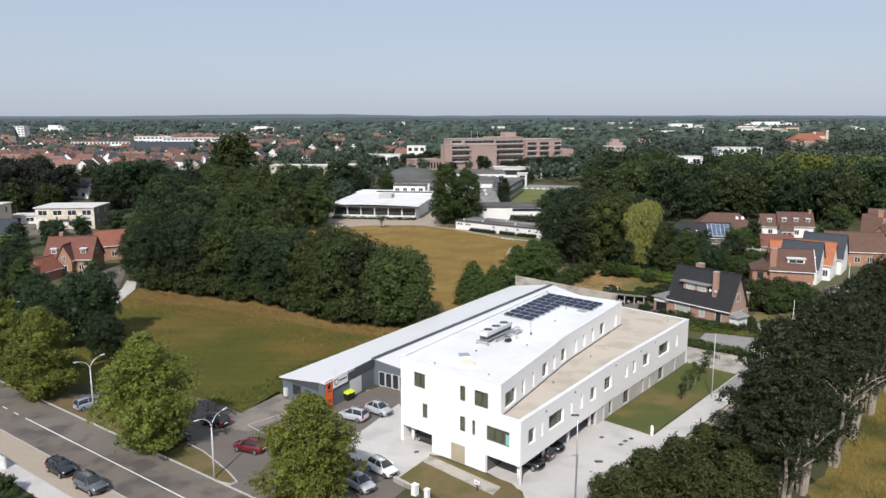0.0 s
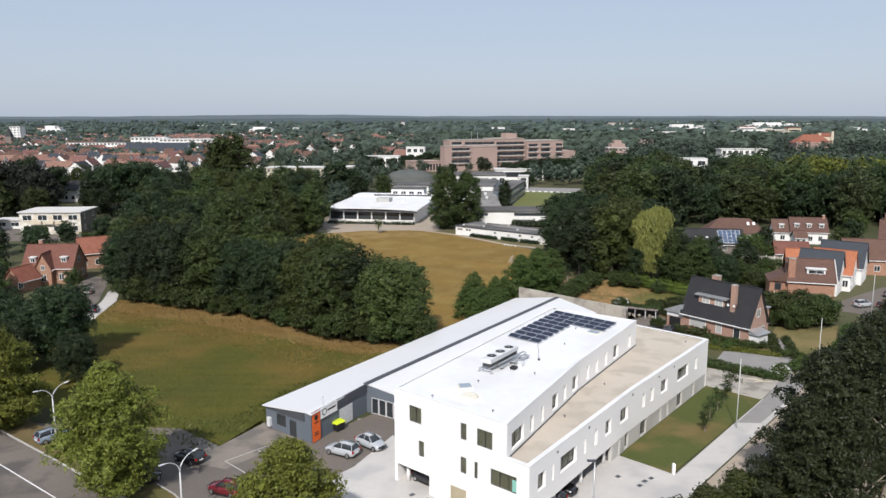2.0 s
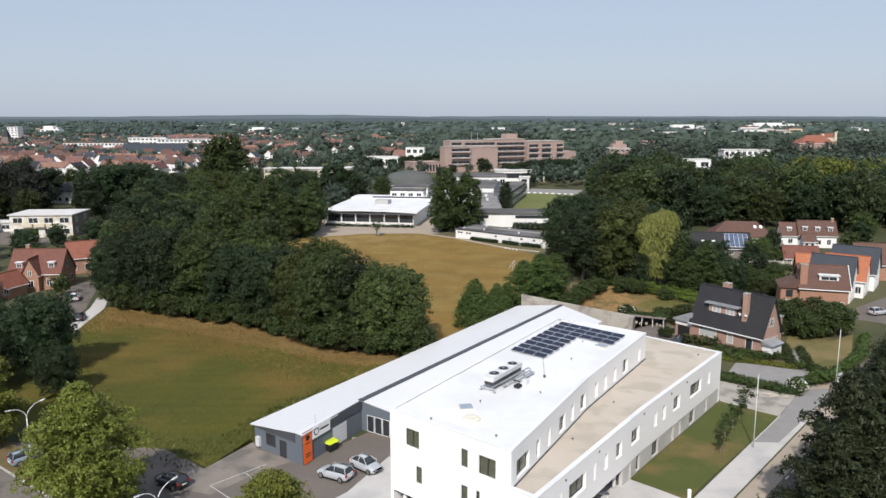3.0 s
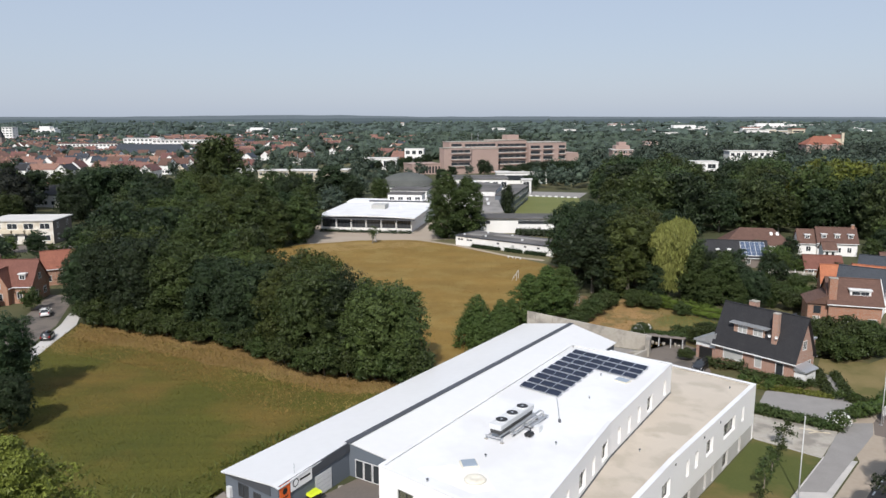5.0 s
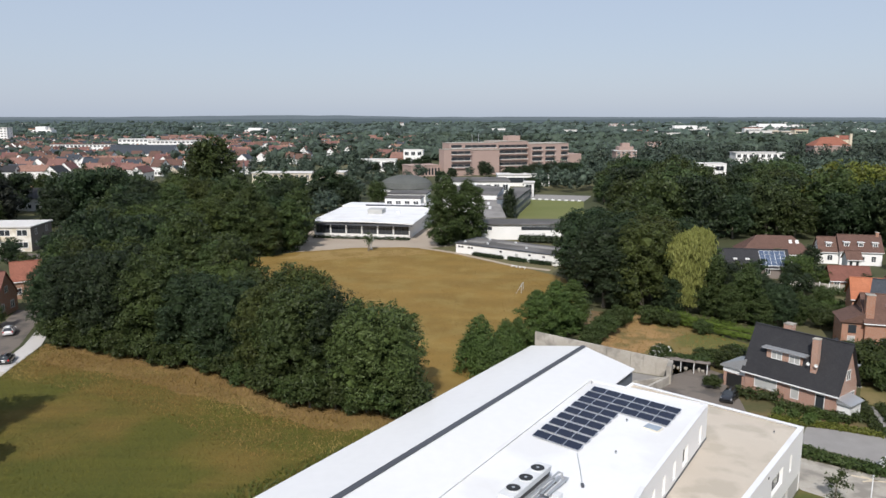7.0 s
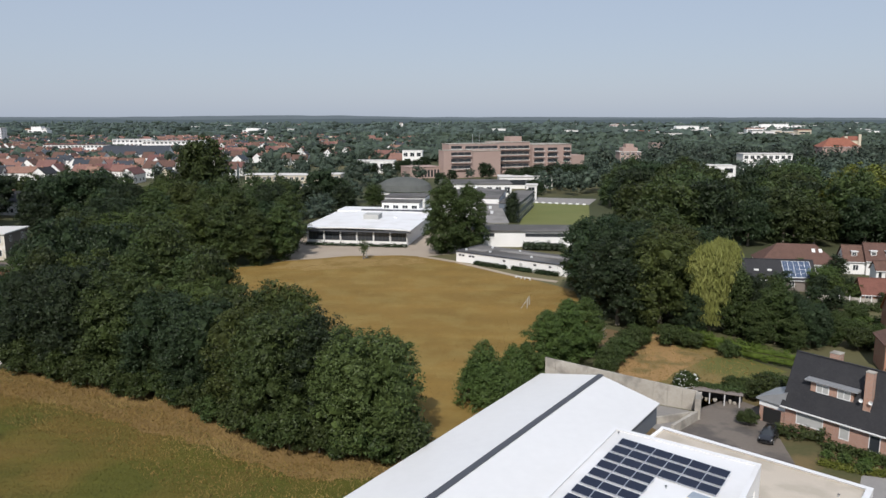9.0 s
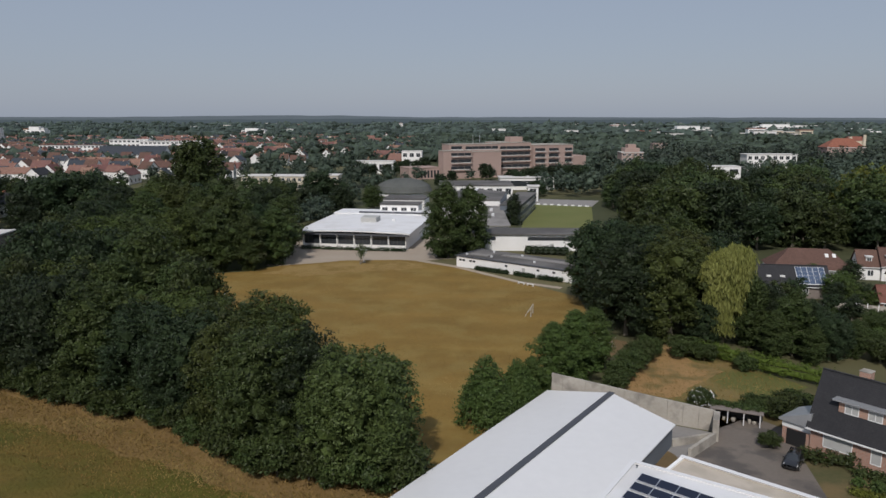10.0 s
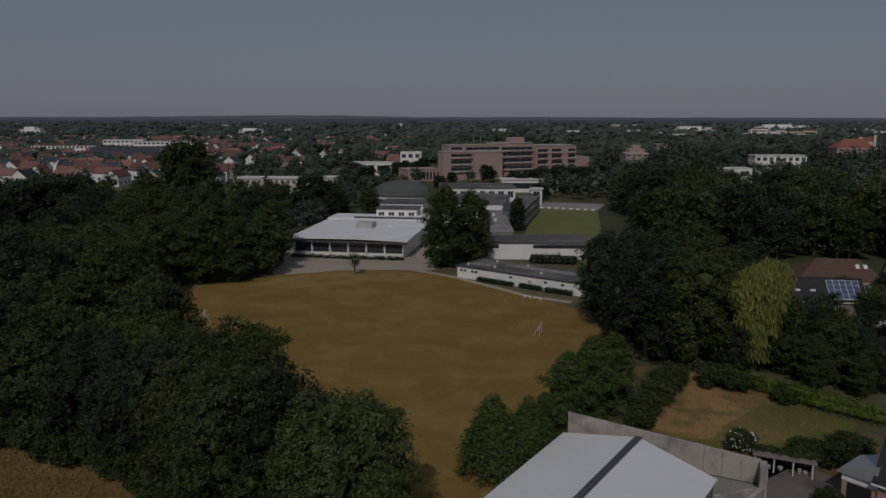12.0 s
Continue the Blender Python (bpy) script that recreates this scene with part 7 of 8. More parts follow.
gable_house("orange_extension", "low brick house under a bright orange tiled roof", pose(89.2, 179.0, 0, 0, 0, -19), 9.5, 7, 3.8, 7.4, "brickred", "tileorange", openings=ROW[:3])
gable_house("brown_roof_annex", "low brick annex with a red-brown tiled roof", pose(95.2, 201.0, 0, 0, 0, -12), 8.5, 6.5, 2.8, 5.6, "brickred", "tilebrick", openings=ROW[:2])
gable_house("tiled_house", "brick house with a brown tiled roof", pose(110, 188, 0, 0, 0, -14), 14, 9.5, 4.0, 8.4, "brickred", "tilebrown", openings=ROW)
gable_house("brick_gable_house", "large brick house with steep red-brown gables", pose(120.5, 192, 0, 0, 0, 50), 12, 9, 4.4, 9.8, "brickred", "tilebrown", openings=ROW, chimneys=[(2, 0, 1.4, 11.0)])
gable_house("brick_gable_house", "large brick house with steep red-brown gables", pose(131, 208, 0, 0, 0, -30), 13, 10, 4.6, 10.2, "brickred", "tilebrown", openings=ROW, chimneys=[(-2, 0, 1.4, 11.4)])
gable_house("brick_gable_house", "brick house with red-brown roof", pose(143, 226, 0, 0, 0, -30), 13, 10, 4.6, 9.6, "brickred", "tilebrown", openings=ROW)
gable_house("white_house", "long white house with a brown roof and three white dormers", pose(115.2, 233.5, 0, 0, 0, -12), 10.6, 7.4, 3.9, 7.8, "whitewall", "tilebrown", openings=ROW, dormers=[(-1, -3.6, 1.3, 4.9, 1.2), (-1, 0.0, 1.3, 4.9, 1.2), (-1, 3.6, 1.3, 4.9, 1.2)], chimneys=[(4.6, 0, 0.8, 8.7)])
gable_house("white_house", "white house wing with a brown roof and dormer", pose(107.6, 235.6, 0, 0, 0, -12), 5.0, 6.5, 3.5, 7.0, "whitewall", "tilebrown", openings=ROW[:3], dormers=[(-1, 0, 1.3, 4.5, 1.2)])
gable_house("garden_pavilion", "small white pavilion with a pointed brown roof", pose(107.0, 221, 0, 0, 0, -6), 3.4, 3.4, 3.8, 5.6, "whitewall", "tilebrown", openings=[(0, -0.8, 1.9, 0.7, 1.3, 1, "frame"), (0, 0.8, 1.9, 0.7, 1.3, 1, "frame")], category="pavilion")
o = gable_house("slate_bungalow", "low house under a dark blue slate roof with solar panels", pose(79.3, 218.0, 0, 0, 0, -8), 17, 9, 2.8, 6.6, "brickgrey", "slate", openings=ROW[:3])
rk = (6.6 - 2.8) / 4.5
roof_at = lambda y, up: 6.80 + up + rk * y
for c in range(5):
    for r in range(4):
        x0, x1, y0, y1 = 1.7 + 1.24 * c, 2.84 + 1.24 * c, -0.6 - 0.92 * r, -1.44 - 0.92 * r
        part("roof_solar_panel", Geo().loft([[(x0, y0, roof_at(y0, u)), (x1, y0, roof_at(y0, u)), (x1, y1, roof_at(y1, u)), (x0, y1, roof_at(y1, u))] for u in (0.04, 0.09)]), M["pvblue"], o, "blue solar panel")
part("panel_frame", Geo().loft([[(1.6, -0.5, roof_at(-0.5, u)), (7.9, -0.5, roof_at(-0.5, u)), (7.9, -4.3, roof_at(-4.3, u)), (1.6, -4.3, roof_at(-4.3, u))] for u in (-0.01, 0.037)]), M["unit"], o, "pale rails under the panels")
for x in (-5, -2):
    part("skylight", Geo().box(x, x + 1.0, -3.0, -2.3, 6.6 - rk * 2.6, 6.95 - rk * 2.6), M["frame_white"], o)
def hip_house(name, label, m, L, W, eave, ridge, wall, roof, hip=0.5, openings=6, skylights=0, group=""):
    """A house along x whose roof falls to all four sides; hip: how far the ridge ends stand in, in half widths."""
    o = thing(name, label, "house", m, group)
    part("wall", Geo().box(-L / 2, L / 2, -W / 2, W / 2, 0, eave), M[wall], o)
    e = 0.45
    x, y, r = L / 2 + e, W / 2 + e, max(0.4, L / 2 - hip * W / 2 - e)
    part("roof", Geo().prism([(-x, -y), (x, -y), (x, y), (-x, y)], eave + 0.003, ridge, [(-r, -0.12), (r, -0.12), (r, 0.12), (-r, 0.12)]), M[roof], o)
    part("fascia", Geo().box(-x - 0.03, x + 0.03, -y - 0.1, -y - 0.003, eave - 0.08, eave + 0.12).box(x + 0.003, x + 0.1, -y, y, eave - 0.08, eave + 0.12), M["frame_white"], o)
    for k in range(openings):
        w = L / openings * 0.5
        window(o, w, 1.4, pose(-L / 2 + (k + 0.25) * L / openings, -W / 2 - 0.05, 1.0), "frame_white", "darkglass", 2, 0, 0.06, 0.08)
    rise = (ridge - eave) / (y - 0.12)
    for k in range(skylights):
        a, z = r - 1.2 + 1.7 * k, eave + rise * (y - 2.4)
        part("skylight", Geo().prism([(a, -2.4), (a + 0.8, -2.4), (a + 0.8, -1.5), (a, -1.5)], z, [z + 0.12, z + 0.12, z + 0.12 + 0.9 * rise, z + 0.12 + 0.9 * rise]), M["frame_white"], o)
    return o


hip_house("brown_roof_bungalow", "long low white house with a brown hipped roof", pose(93.0, 236.0, 0, 0, 0, -12), 19, 11, 2.9, 7.4, "whitewall", "tilebrown", 0.8, 6, 2)
gable_house("brick_cottage", "brick house under a red-brown roof seen between trees", pose(107, 330, 0, 0, 0, 20), 10, 9, 5, 10, "brickred", "tilered", openings=ROW)
fence = thing("garden_fence", "pale concrete panel fence with white posts", "fence", wall_plane((80.5, 202.5), (94.0, 197.3)))
for k in range(8):
    part("post", Geo().box(2.05 * k - 0.08, 2.05 * k + 0.08, -0.1, 0.1, 0, 2.25), M["frame_white"], fence)
    if k < 7:
        part("fence_panel", Geo().box(2.05 * k + 0.083, 2.05 * k + 1.967, -0.03, 0.03, 0.05, 1.9), M["oldconcrete"], fence)
sheet("patio", [(80.5, 202.8), (94.0, 197.6), (98, 206), (85, 211)], 0.03, M["path"], "grey paved patio behind the panel fence")

# left: red villa and flats by the side road
gable_house("red_villa", "old brick villa with a steep red-brown tiled roof and gables", pose(-95.2, 178.2, 0, 0, 0, 4), 11.5, 8.5, 4.0, 8.9, "brickred", "tilebrick", openings=ROW, dormers=[(-1, -3.6, 1.3, 5.0, 1.3), (-1, 3.6, 1.3, 5.0, 1.3)], chimneys=[(-3, 0.6, 0.9, 9.9)])
gable_house("red_villa_wing", "brick gable wing of the old villa", pose(-95.2, 174.8, 0, 0, 0, 94), 5, 3.6, 4.2, 7.6, "brickred", "tilebrick", openings=[(3, 0, 3.6, 0.9, 1.3, 2, "frame_white"), (3, 0, 1.0, 1.4, 1.6, 2, "frame_white")])
gable_house("brick_shed", "low brick outbuilding with an orange roof", pose(-98.0, 168.4, 0, 0, 0, 75), 5.5, 5, 2.6, 5.4, "brickred", "tilered", openings=ROW[:1])
gable_house("red_gable_house", "brick house with a bright red roof behind the villa", pose(-93.6, 196, 0, 0, 0, 30), 8, 7, 4.2, 7.8, "brickred", "tilered", openings=ROW)


def flat_block(name, label, m, L, W, H, wall, storeys, bays, roof="roofgrey", side="brickgrey", frame_mat="frame_white", over=0.5, band=True):
    o = thing(name, label, "building", m)
    part("wall", Geo().box(-L / 2, L / 2, -W / 2, W / 2, 0, H), M[wall], o)
    part("roof", Geo().box(-L / 2 - over, L / 2 + over, -W / 2 - over, W / 2 + over, H + 0.003, H + 0.35), M[roof], o)
    sh = H / storeys
    for s in range(storeys):
        for b in range(bays):
            w = L / bays * 0.62
            x = -L / 2 + (b + 0.5) * L / bays - w / 2
            window(o, w, sh * 0.5, pose(x, -W / 2 - 0.05, s * sh + sh * 0.3), frame_mat, "darkglass", 2, 0, 0.06, 0.1)
    nb = max(1, int(W / (L / bays)))
    for s in range(storeys):
        for b in range(nb):
            y = -W / 2 + (b + 0.5) * W / nb
            window(o, 1.5, sh * 0.5, pose(L / 2 + 0.05, y - 0.75, s * sh + sh * 0.3, 0, 0, 90), frame_mat, "darkglass", 2, 0, 0.06, 0.1)
    return o


fb = flat_block("apartment_block", "pale three-storey apartment block with a flat white roof", pose(-134.0, 257.0, 0, 0, 0, 4), 20, 14, 7.4, "stained", 2, 4, "roofgrey")
for k in range(3):
    part("balcony", Geo().box(-6 + 4 * k, -2.6 + 4 * k, -8.2, -7.05, 3.6, 4.6), M["cream"], fb)
part("plinth", Geo().box(10.003, 10.03, -7, 7, 0, 7.3), M["brickgrey"], fb, "grey brick end wall")
flat_block("ochre_block", "ochre brick block with a flat pale roof", pose(-164, 250, 0, 0, 0, 4), 16, 14, 8.4, "cream", 2, 3, "roofgrey")
flat_block("low_garage", "long low white garage building", pose(-151, 266, 0, 0, 0, 4), 18, 6, 3.0, "whitewall", 1, 4, "roofgrey")
gable_house("slate_house", "grey slate-roofed house by the apartments", pose(-141, 221, 0, 0, 0, 12), 13, 10, 3.4, 7.4, "whitewall", "slateblue", openings=ROW)


# ---- the school ----
def school_hall():
    o = thing("school_hall", "low school hall with a wide curved white roof and glazed front", "building", pose(-24.2, 292.8, 0, 0, 0, -9.2))
    L, W, H = 32.4, 36, 4.7
    part("wall", Geo().box(-L / 2, L / 2, -W / 2 + 1.2, W / 2, 0, H), M["whitewall"], o)
    rings = []
    for k in range(13):
        u = k / 12
        x = -L / 2 - 1.6 + (L + 3.2) * u
        z = H + 0.35 + 0.9 * math.sin(math.pi * min(1, 0.12 + 0.8 * u)) ** 0.6
        rings.append([(x, -W / 2 - 0.8, z - 0.35), (x, W / 2 + 0.6, z + 0.05), (x, W / 2 + 0.6, z + 0.35), (x, -W / 2 - 0.8, z)])
    part("roof", Geo().loft(rings), M["roofwhite"], o, "wide white curved roof")
    # eave shadow painted as a dark band below the roof edge
    part("eave_shadow_band", Geo().box(-L / 2 - 1.4, L / 2 + 1.4, -W / 2 - 0.6, -W / 2 - 0.3, H - 0.25, H + 0.25), M["gutter"], o, "dark band painted as the shadow under the eave")
    for k in range(6):
        x = -L / 2 + (k + 0.5) * L / 6
        window(o, L / 6 - 0.5, 2.9, pose(x - L / 12 + 0.25, -W / 2 + 1.12, 1.5), "frame", "darkglass", 4, 0, 0.06, 0.08)
        part("pier", Geo().box(x - L / 12 - 0.12, x - L / 12 + 0.12, -W / 2 + 0.5, -W / 2 + 1.19, 0, H - 0.3), M["white"], o)
    part("roof_unit", Geo().box(-2.2, 3.0, -1, 4.5, H + 0.9, H + 3.0), M["blind"], o, "grey rooftop air unit")
    part("roof_box", Geo().box(7.2, 8.2, 4, 5, H + 1.1, H + 1.9), M["roofwhite"], o)
    part("back_strip", Geo().box(-L / 2 - 1, L / 2, W / 2 + 0.62, W / 2 + 12, 0, 6.2), M["whitewall"], o)
    part("back_roof", Geo().box(-L / 2 - 1.3, L / 2 + 0.3, W / 2 + 0.62, W / 2 + 12.3, 6.203, 6.5), M["roofwhite"], o)
    part("back_dark_band", Geo().box(-L / 2 + 8, L / 2, W / 2 + 0.63, W / 2 + 1.0, 6.503, 7.1), M["gutter"], o)
    return o


school_hall()
sb = flat_block("school_block", "white school block with a row of square windows", pose(-15.0, 323.5, 0, 0, 0, -7), 14, 9, 8.6, "whitewall", 2, 4, "bitumen", over=0.3)
flat_block("school_block", "white school block with a bitumen roof", pose(-14.0, 345, 0, 0, 0, -7), 16, 14, 8.4, "whitewall", 2, 3, "bitumen", over=0.3)


def dome_hall():
    o = thing("round_hall", "round hall under a low grey dome roof", "building", pose(-20, 440, 0))
    ringp = [(14 * math.cos(a), 14 * math.sin(a)) for a in (2 * math.pi * k / 28 for k in range(28))]
    part("wall", Geo().prism(ringp, 0, 1.9), M["whitewall"], o)
    rings = [[(15 * c_ * math.cos(a), 15 * c_ * math.sin(a), 1.9 + 6.6 * math.sqrt(max(0, 1 - c_ * c_))) for a in (2 * math.pi * k / 28 for k in range(28))] for c_ in (1.0, 0.9, 0.75, 0.55, 0.35, 0.12)]
    part("dome", Geo().loft(rings), M["dome"], o, "grey dome roof")


dome_hall()


def pavilion():
    """White low pavilion at the field, its flat roof felted in grey."""
    o = thing("white_pavilion", "low white school pavilion with a flat grey felt roof", "building", wall_plane((4.05, 249.4), (30.5, 229.4)))
    L, W, H = 35.0, 12.5, 2.9
    part("wall", Geo().box(0, L, 0, W, 0, H), M["whitewall"], o)
    part("roof", Geo().box(0.25, L - 0.25, 0.25, W - 0.25, H + 0.003, H + 0.12), M["bitumen"], o, "grey felt roof")
    part("fascia", Geo().box(-0.25, L + 0.25, -0.25, 0.25, H - 0.05, H + 0.25), M["gutter"], o)
    part("side_fascia", Geo().box(-0.25, 0.25, 0.253, W + 0.25, H - 0.05, H + 0.25), M["gutter"], o)
    part("roof_light", Geo().box(1.6, 7.6, 3.2, 8.6, H + 0.123, H + 0.3), M["felt"], o, "pale raised roof light")
    part("roof_strip", Geo().box(10, 33, 6.5, 9.0, H + 0.123, H + 0.3), M["felt"], o)
    for x in (0.9, 2.0, 4.3, 5.4, 15.5, 25.0, 29.5):
        window(o, 0.8, 0.5, pose(x, -0.05, 1.75), "frame", "darkglass", 2, 0, 0.05, 0.07)
    window(o, 1.1, 2.0, pose(20.6, -0.05, 0.1), "frame_white", "blind", 1, name="door")
    for x, y in ((1.5, 2.2), (5.6, 9.4), (9.0, 3.0), (15.0, 9.0), (22.0, 3.4)):
        part("roof_vent", Geo().box(x, x + 0.5, y, y + 0.5, H + 0.123, H + 0.6), M["unit"], o)
    return o


pavilion()
ub = thing("school_wing", "long white school wing with a ribbon of dark windows", "building", pose(26.4, 279.0, 0, 0, 0, -1.5))
part("wall", Geo().box(-16.6, 16.6, -6, 6, 0, 4.9), M["whitewall"], ub)
part("roof", Geo().box(-17, 17, -6.6, 6.4, 4.903, 5.3), M["bitumen"], ub, "grey felt roof")
for k in range(10):
    window(ub, 1.7, 1.1, pose(-0.2 + 1.7 * k, -6.05, 3.2), "frame", "darkglass", 1, 0, 0.05, 0.1)
for k in range(4):
    window(ub, 1.5, 1.1, pose(-16.2 + 1.6 * k, -6.05, 3.2), "frame", "darkglass", 1, 0, 0.05, 0.1)
window(ub, 1.2, 2.2, pose(6.5, -6.05, 0.1), "frame_white", "blind", 1, name="door")
gym = thing("sports_hall", "white sports hall with two dark sloping roof fields", "building", pose(15.0, 362.0, 0, 0, 0, -9))
part("wall", Geo().box(-13, 11, -20, 17, 0, 7.4), M["whitewall"], gym)
part("roof_field", Geo().prism([(-13, -19.5), (-3, -19.5), (-3, 17), (-13, 17)], 7.403, [7.6, 8.6, 8.6, 7.6]), M["bitumen"], gym)
part("roof_field", Geo().prism([(-1.4, -19.5), (11, -19.5), (11, 17), (-1.4, 17)], 7.403, [8.6, 7.7, 7.7, 8.6]), M["bitumen"], gym)
part("roof_rib", Geo().box(-2.9, -1.5, -20.2, 17, 7.403, 9.1), M["white"], gym, "white roof rib")
lk = thing("link_hall", "low school link under a sloping grey felt roof", "building")
part("wall", Geo().prism([(13.6, 301.8), (23.0, 301.8), (22.9, 338.6), (14.3, 339.4)], 0, [3.3, 3.3, 5.6, 5.6]), M["whitewall"], lk)
part("roof", Geo().loft([[(13.2, 301.3, 3.303), (23.4, 301.3, 3.303), (23.2, 338.9, 5.603), (14.0, 339.8, 5.603)], [(13.2, 301.3, 3.6), (23.4, 301.3, 3.6), (23.2, 338.9, 5.9), (14.0, 339.8, 5.9)]]), M["felt"], lk, "grey felt roof")
for y in (318.0, 328.0):
    part("roof_vent", Geo().box(18.0, 19.0, y, y + 1.2, 4.4, 5.6 + 0.06 * (y - 318)), M["unit"], lk)
dk = thing("dark_wing", "dark clad school wing with flat roof", "building", pose(31.2, 352.0, 0, 0, 0, -13.5))
part("wall", Geo().box(-3.8, 3.8, -24, 26, 0, 7.2), M["hallwall"], dk)
part("roof", Geo().box(-4.1, 4.1, -24.3, 26.3, 7.203, 7.5), M["bitumen"], dk)
for k in range(8):
    for s in range(2):
        window(dk, 4.6, 1.6, pose(3.85, -22.5 + 5.9 * k, 1.3 + 3.2 * s, 0, 0, 90), "frame_white", "darkglass", 3, 0, 0.06, 0.1)
lw = flat_block("long_white_hall", "long white hall with a pale flat roof", pose(47.0, 470, 0, 0, 0, 0), 30, 14, 6.5, "whitewall", 1, 1, "roofgrey")
flat_block("grey_link_block", "low grey roofed school block", pose(17, 432, 0, 0, 0, 0), 36, 26, 6.4, "whitewall", 1, 8, "bitumen")
flat_block("small_white_house", "small white flat-roofed block at the court", pose(44.0, 410, 0, 0, 0, -8), 5, 8, 7.0, "whitewall", 2, 1, "roofgrey")
plant("poplar", 27.0, 328.0, 1.0, 0.4)
for x, y, q in ((27.5, 520, 0.72), (40, 480, 0.66), (49, 485, 0.70), (57, 488, 0.74), (63, 468, 0.86), (71, 484, 0.78), (79, 476, 0.84), (6, 505, 0.5), (-1, 470, 0.55), (44, 474, 0.62), (54, 474, 0.7), (67, 474, 0.8), (75, 470, 0.85), (-46, 540, 0.62), (-37, 545, 0.6), (-30, 560, 0.66), (-19, 590, 0.6), (-13, 600, 0.7), (-27, 610, 0.55), (-56, 548, 0.7)):
    plant("mid1", x, y, q, group="trees before the brick complex")
for x, y, s in ((42.5, 404.0, 0.35), (47, 432, 0.5), (50, 428, 0.45)):
    plant("mid1", x, y, s, group="trees by the court")
for k in range(9):
    b = thing("court_block", "low white concrete block at the pitch edge", "block", pose(41.5 + 3.0 * k, 394.8 - 1.15 * k, 0.03, 0, 0, -20), "white blocks along the pitch")
    part("body", Geo().prism([(-0.8, -0.25), (0.8, -0.25), (0.8, 0.25), (-0.8, 0.25)], 0, 0.5, [(-0.7, -0.2), (0.7, -0.2), (0.7, 0.2), (-0.7, 0.2)]), M["frame_white"], b)


# ---- the large brick complex ----
def brick_complex():
    o = thing("brick_complex", "large terraced rose brick complex with long window bands", "building", pose(0.5, 550, 0, 0, 0, 24) @ Matrix.Diagonal((0.91, 1, 1, 1)))
    part("left_block", Geo().box(1, 42.6, -8, 4, 0, 21.8), M["brickfar"], o)
    part("left_front", Geo().box(-7.5, 15, -16, -8.003, 0, 18.0), M["brickfar"], o)
    part("stair_block", Geo().box(16, 40, -14, -8.003, 0, 17.2), M["brickfar"], o)
    part("middle_block", Geo().box(42.603, 70, -6, 14, 0, 22.4), M["brickfar"], o)
    part("right_block", Geo().box(70.003, 105, -10, 12, 0, 20.6), M["brickfar"], o)
    part("roof_house", Geo().box(56, 66.5, 0, 8, 22.41, 26.2), M["brickfar"], o, "brick roof house")
    part("low_wing", Geo().box(-31, -7.51, -10, 6, 0, 7.2), M["brickfar"], o)
    part("low_wing_roof", Geo().box(-31.4, -7.51, -10.4, 6.4, 7.203, 7.6), M["brickfar"], o)
    part("east_wing", Geo().box(105.01, 122, -4, 10, 0, 12.5), M["brickfar"], o)
    for x in (22.0, 27.5):
        part("roof_mast", Geo().box(x - 0.12, x + 0.12, -4.12, -3.88, 22.16, 28.0), M["steel"], o)
    for x0, x1, y0, y1, z in ((0.7, 42.6, -8.3, 4.3, 21.8), (42.603, 70, -6.3, 14.3, 22.4), (70.003, 105.3, -10.3, 12.3, 20.6), (-7.8, 15.3, -16.3, -8.31, 18.0), (15.7, 40.3, -14.3, -8.31, 17.2)):
        part("roof_edge", Geo().box(x0, x1, y0, y1, z + 0.003, z + 0.35), M["oldconcrete"], o)
    bands = [(-1.5, 14, -16.1, z) for z in (6.2, 10.6, 14.9)] + [(2.5, 11, -8.1, 18.8), (14, 40.5, -8.1, 18.6)] + [(43.4, 69.4, -6.1, z) for z in (5.8, 10.2, 14.2, 18.2)]
    bands += [(x, x + w, -10.1, z) for x, w in ((71.5, 8.5), (83.5, 8.5), (98, 6)) for z in (4.4, 8.6, 12.6, 16.6)]
    for x0, x1, y, z in bands:
        b = part("window_band", Geo().box(x0, x1, y - 0.1, y + 0.08, z, z + 1.9), M["darkglass"], o, "long dark window band")
        n_ = int((x1 - x0) / 4.5)
        for k in range(1, n_):
            x = x0 + (x1 - x0) * k / n_
            part("mullion", Geo().box(x - 0.10, x + 0.10, y - 0.2, y - 0.103, z, z + 1.9), M["brickfar"], b)
        part("sill", Geo().box(x0 - 0.2, x1 + 0.2, y - 1.1, y - 0.103, z - 1.1, z - 0.35), M["brickfar"], b)
        part("sill_cap", Geo().box(x0 - 0.25, x1 + 0.25, y - 1.2, y - 0.103, z - 0.347, z - 0.05), M["roofgrey"], b, "pale concrete sill")
    for k in range(6):
        part("arcade_opening", Geo().box(-22 + 2.5 * k, -20.6 + 2.5 * k, -10.12, -10.003, 1.0, 5.6), M["darkglass"], o)


brick_complex()
flat_block("beige_school_block", "long cream two-storey block with flat roof", pose(-84, 432, 0, 0, 0, -3), 34, 12, 10.3, "cream", 3, 12, "roofgrey")
flat_block("beige_school_block", "short cream end block with flat roof", pose(-59, 430, 0, 0, 0, -3), 14, 10, 10.8, "cream", 3, 4, "roofgrey")
flat_block("white_flats", "low white flat-roofed flats among the trees", pose(-24, 652, 0, 0, 0, -4), 16, 10, 12.6, "whitewall", 2, 3, "roofgrey", over=0.2)
flat_block("white_flats", "long low white building among the trees", pose(-48, 585, 0, 0, 0, -4), 28, 12, 8.6, "whitewall", 1, 5, "roofgrey", over=0.2)
tw = flat_block("brick_tower", "stepped rose brick apartment tower", pose(142, 618, 0), 16, 14, 13.5, "brickfar", 4, 4, "roofgrey")
part("tower_head", Geo().box(-3, 3, -4, 4, 13.86, 19.5), M["brickfar"], tw)
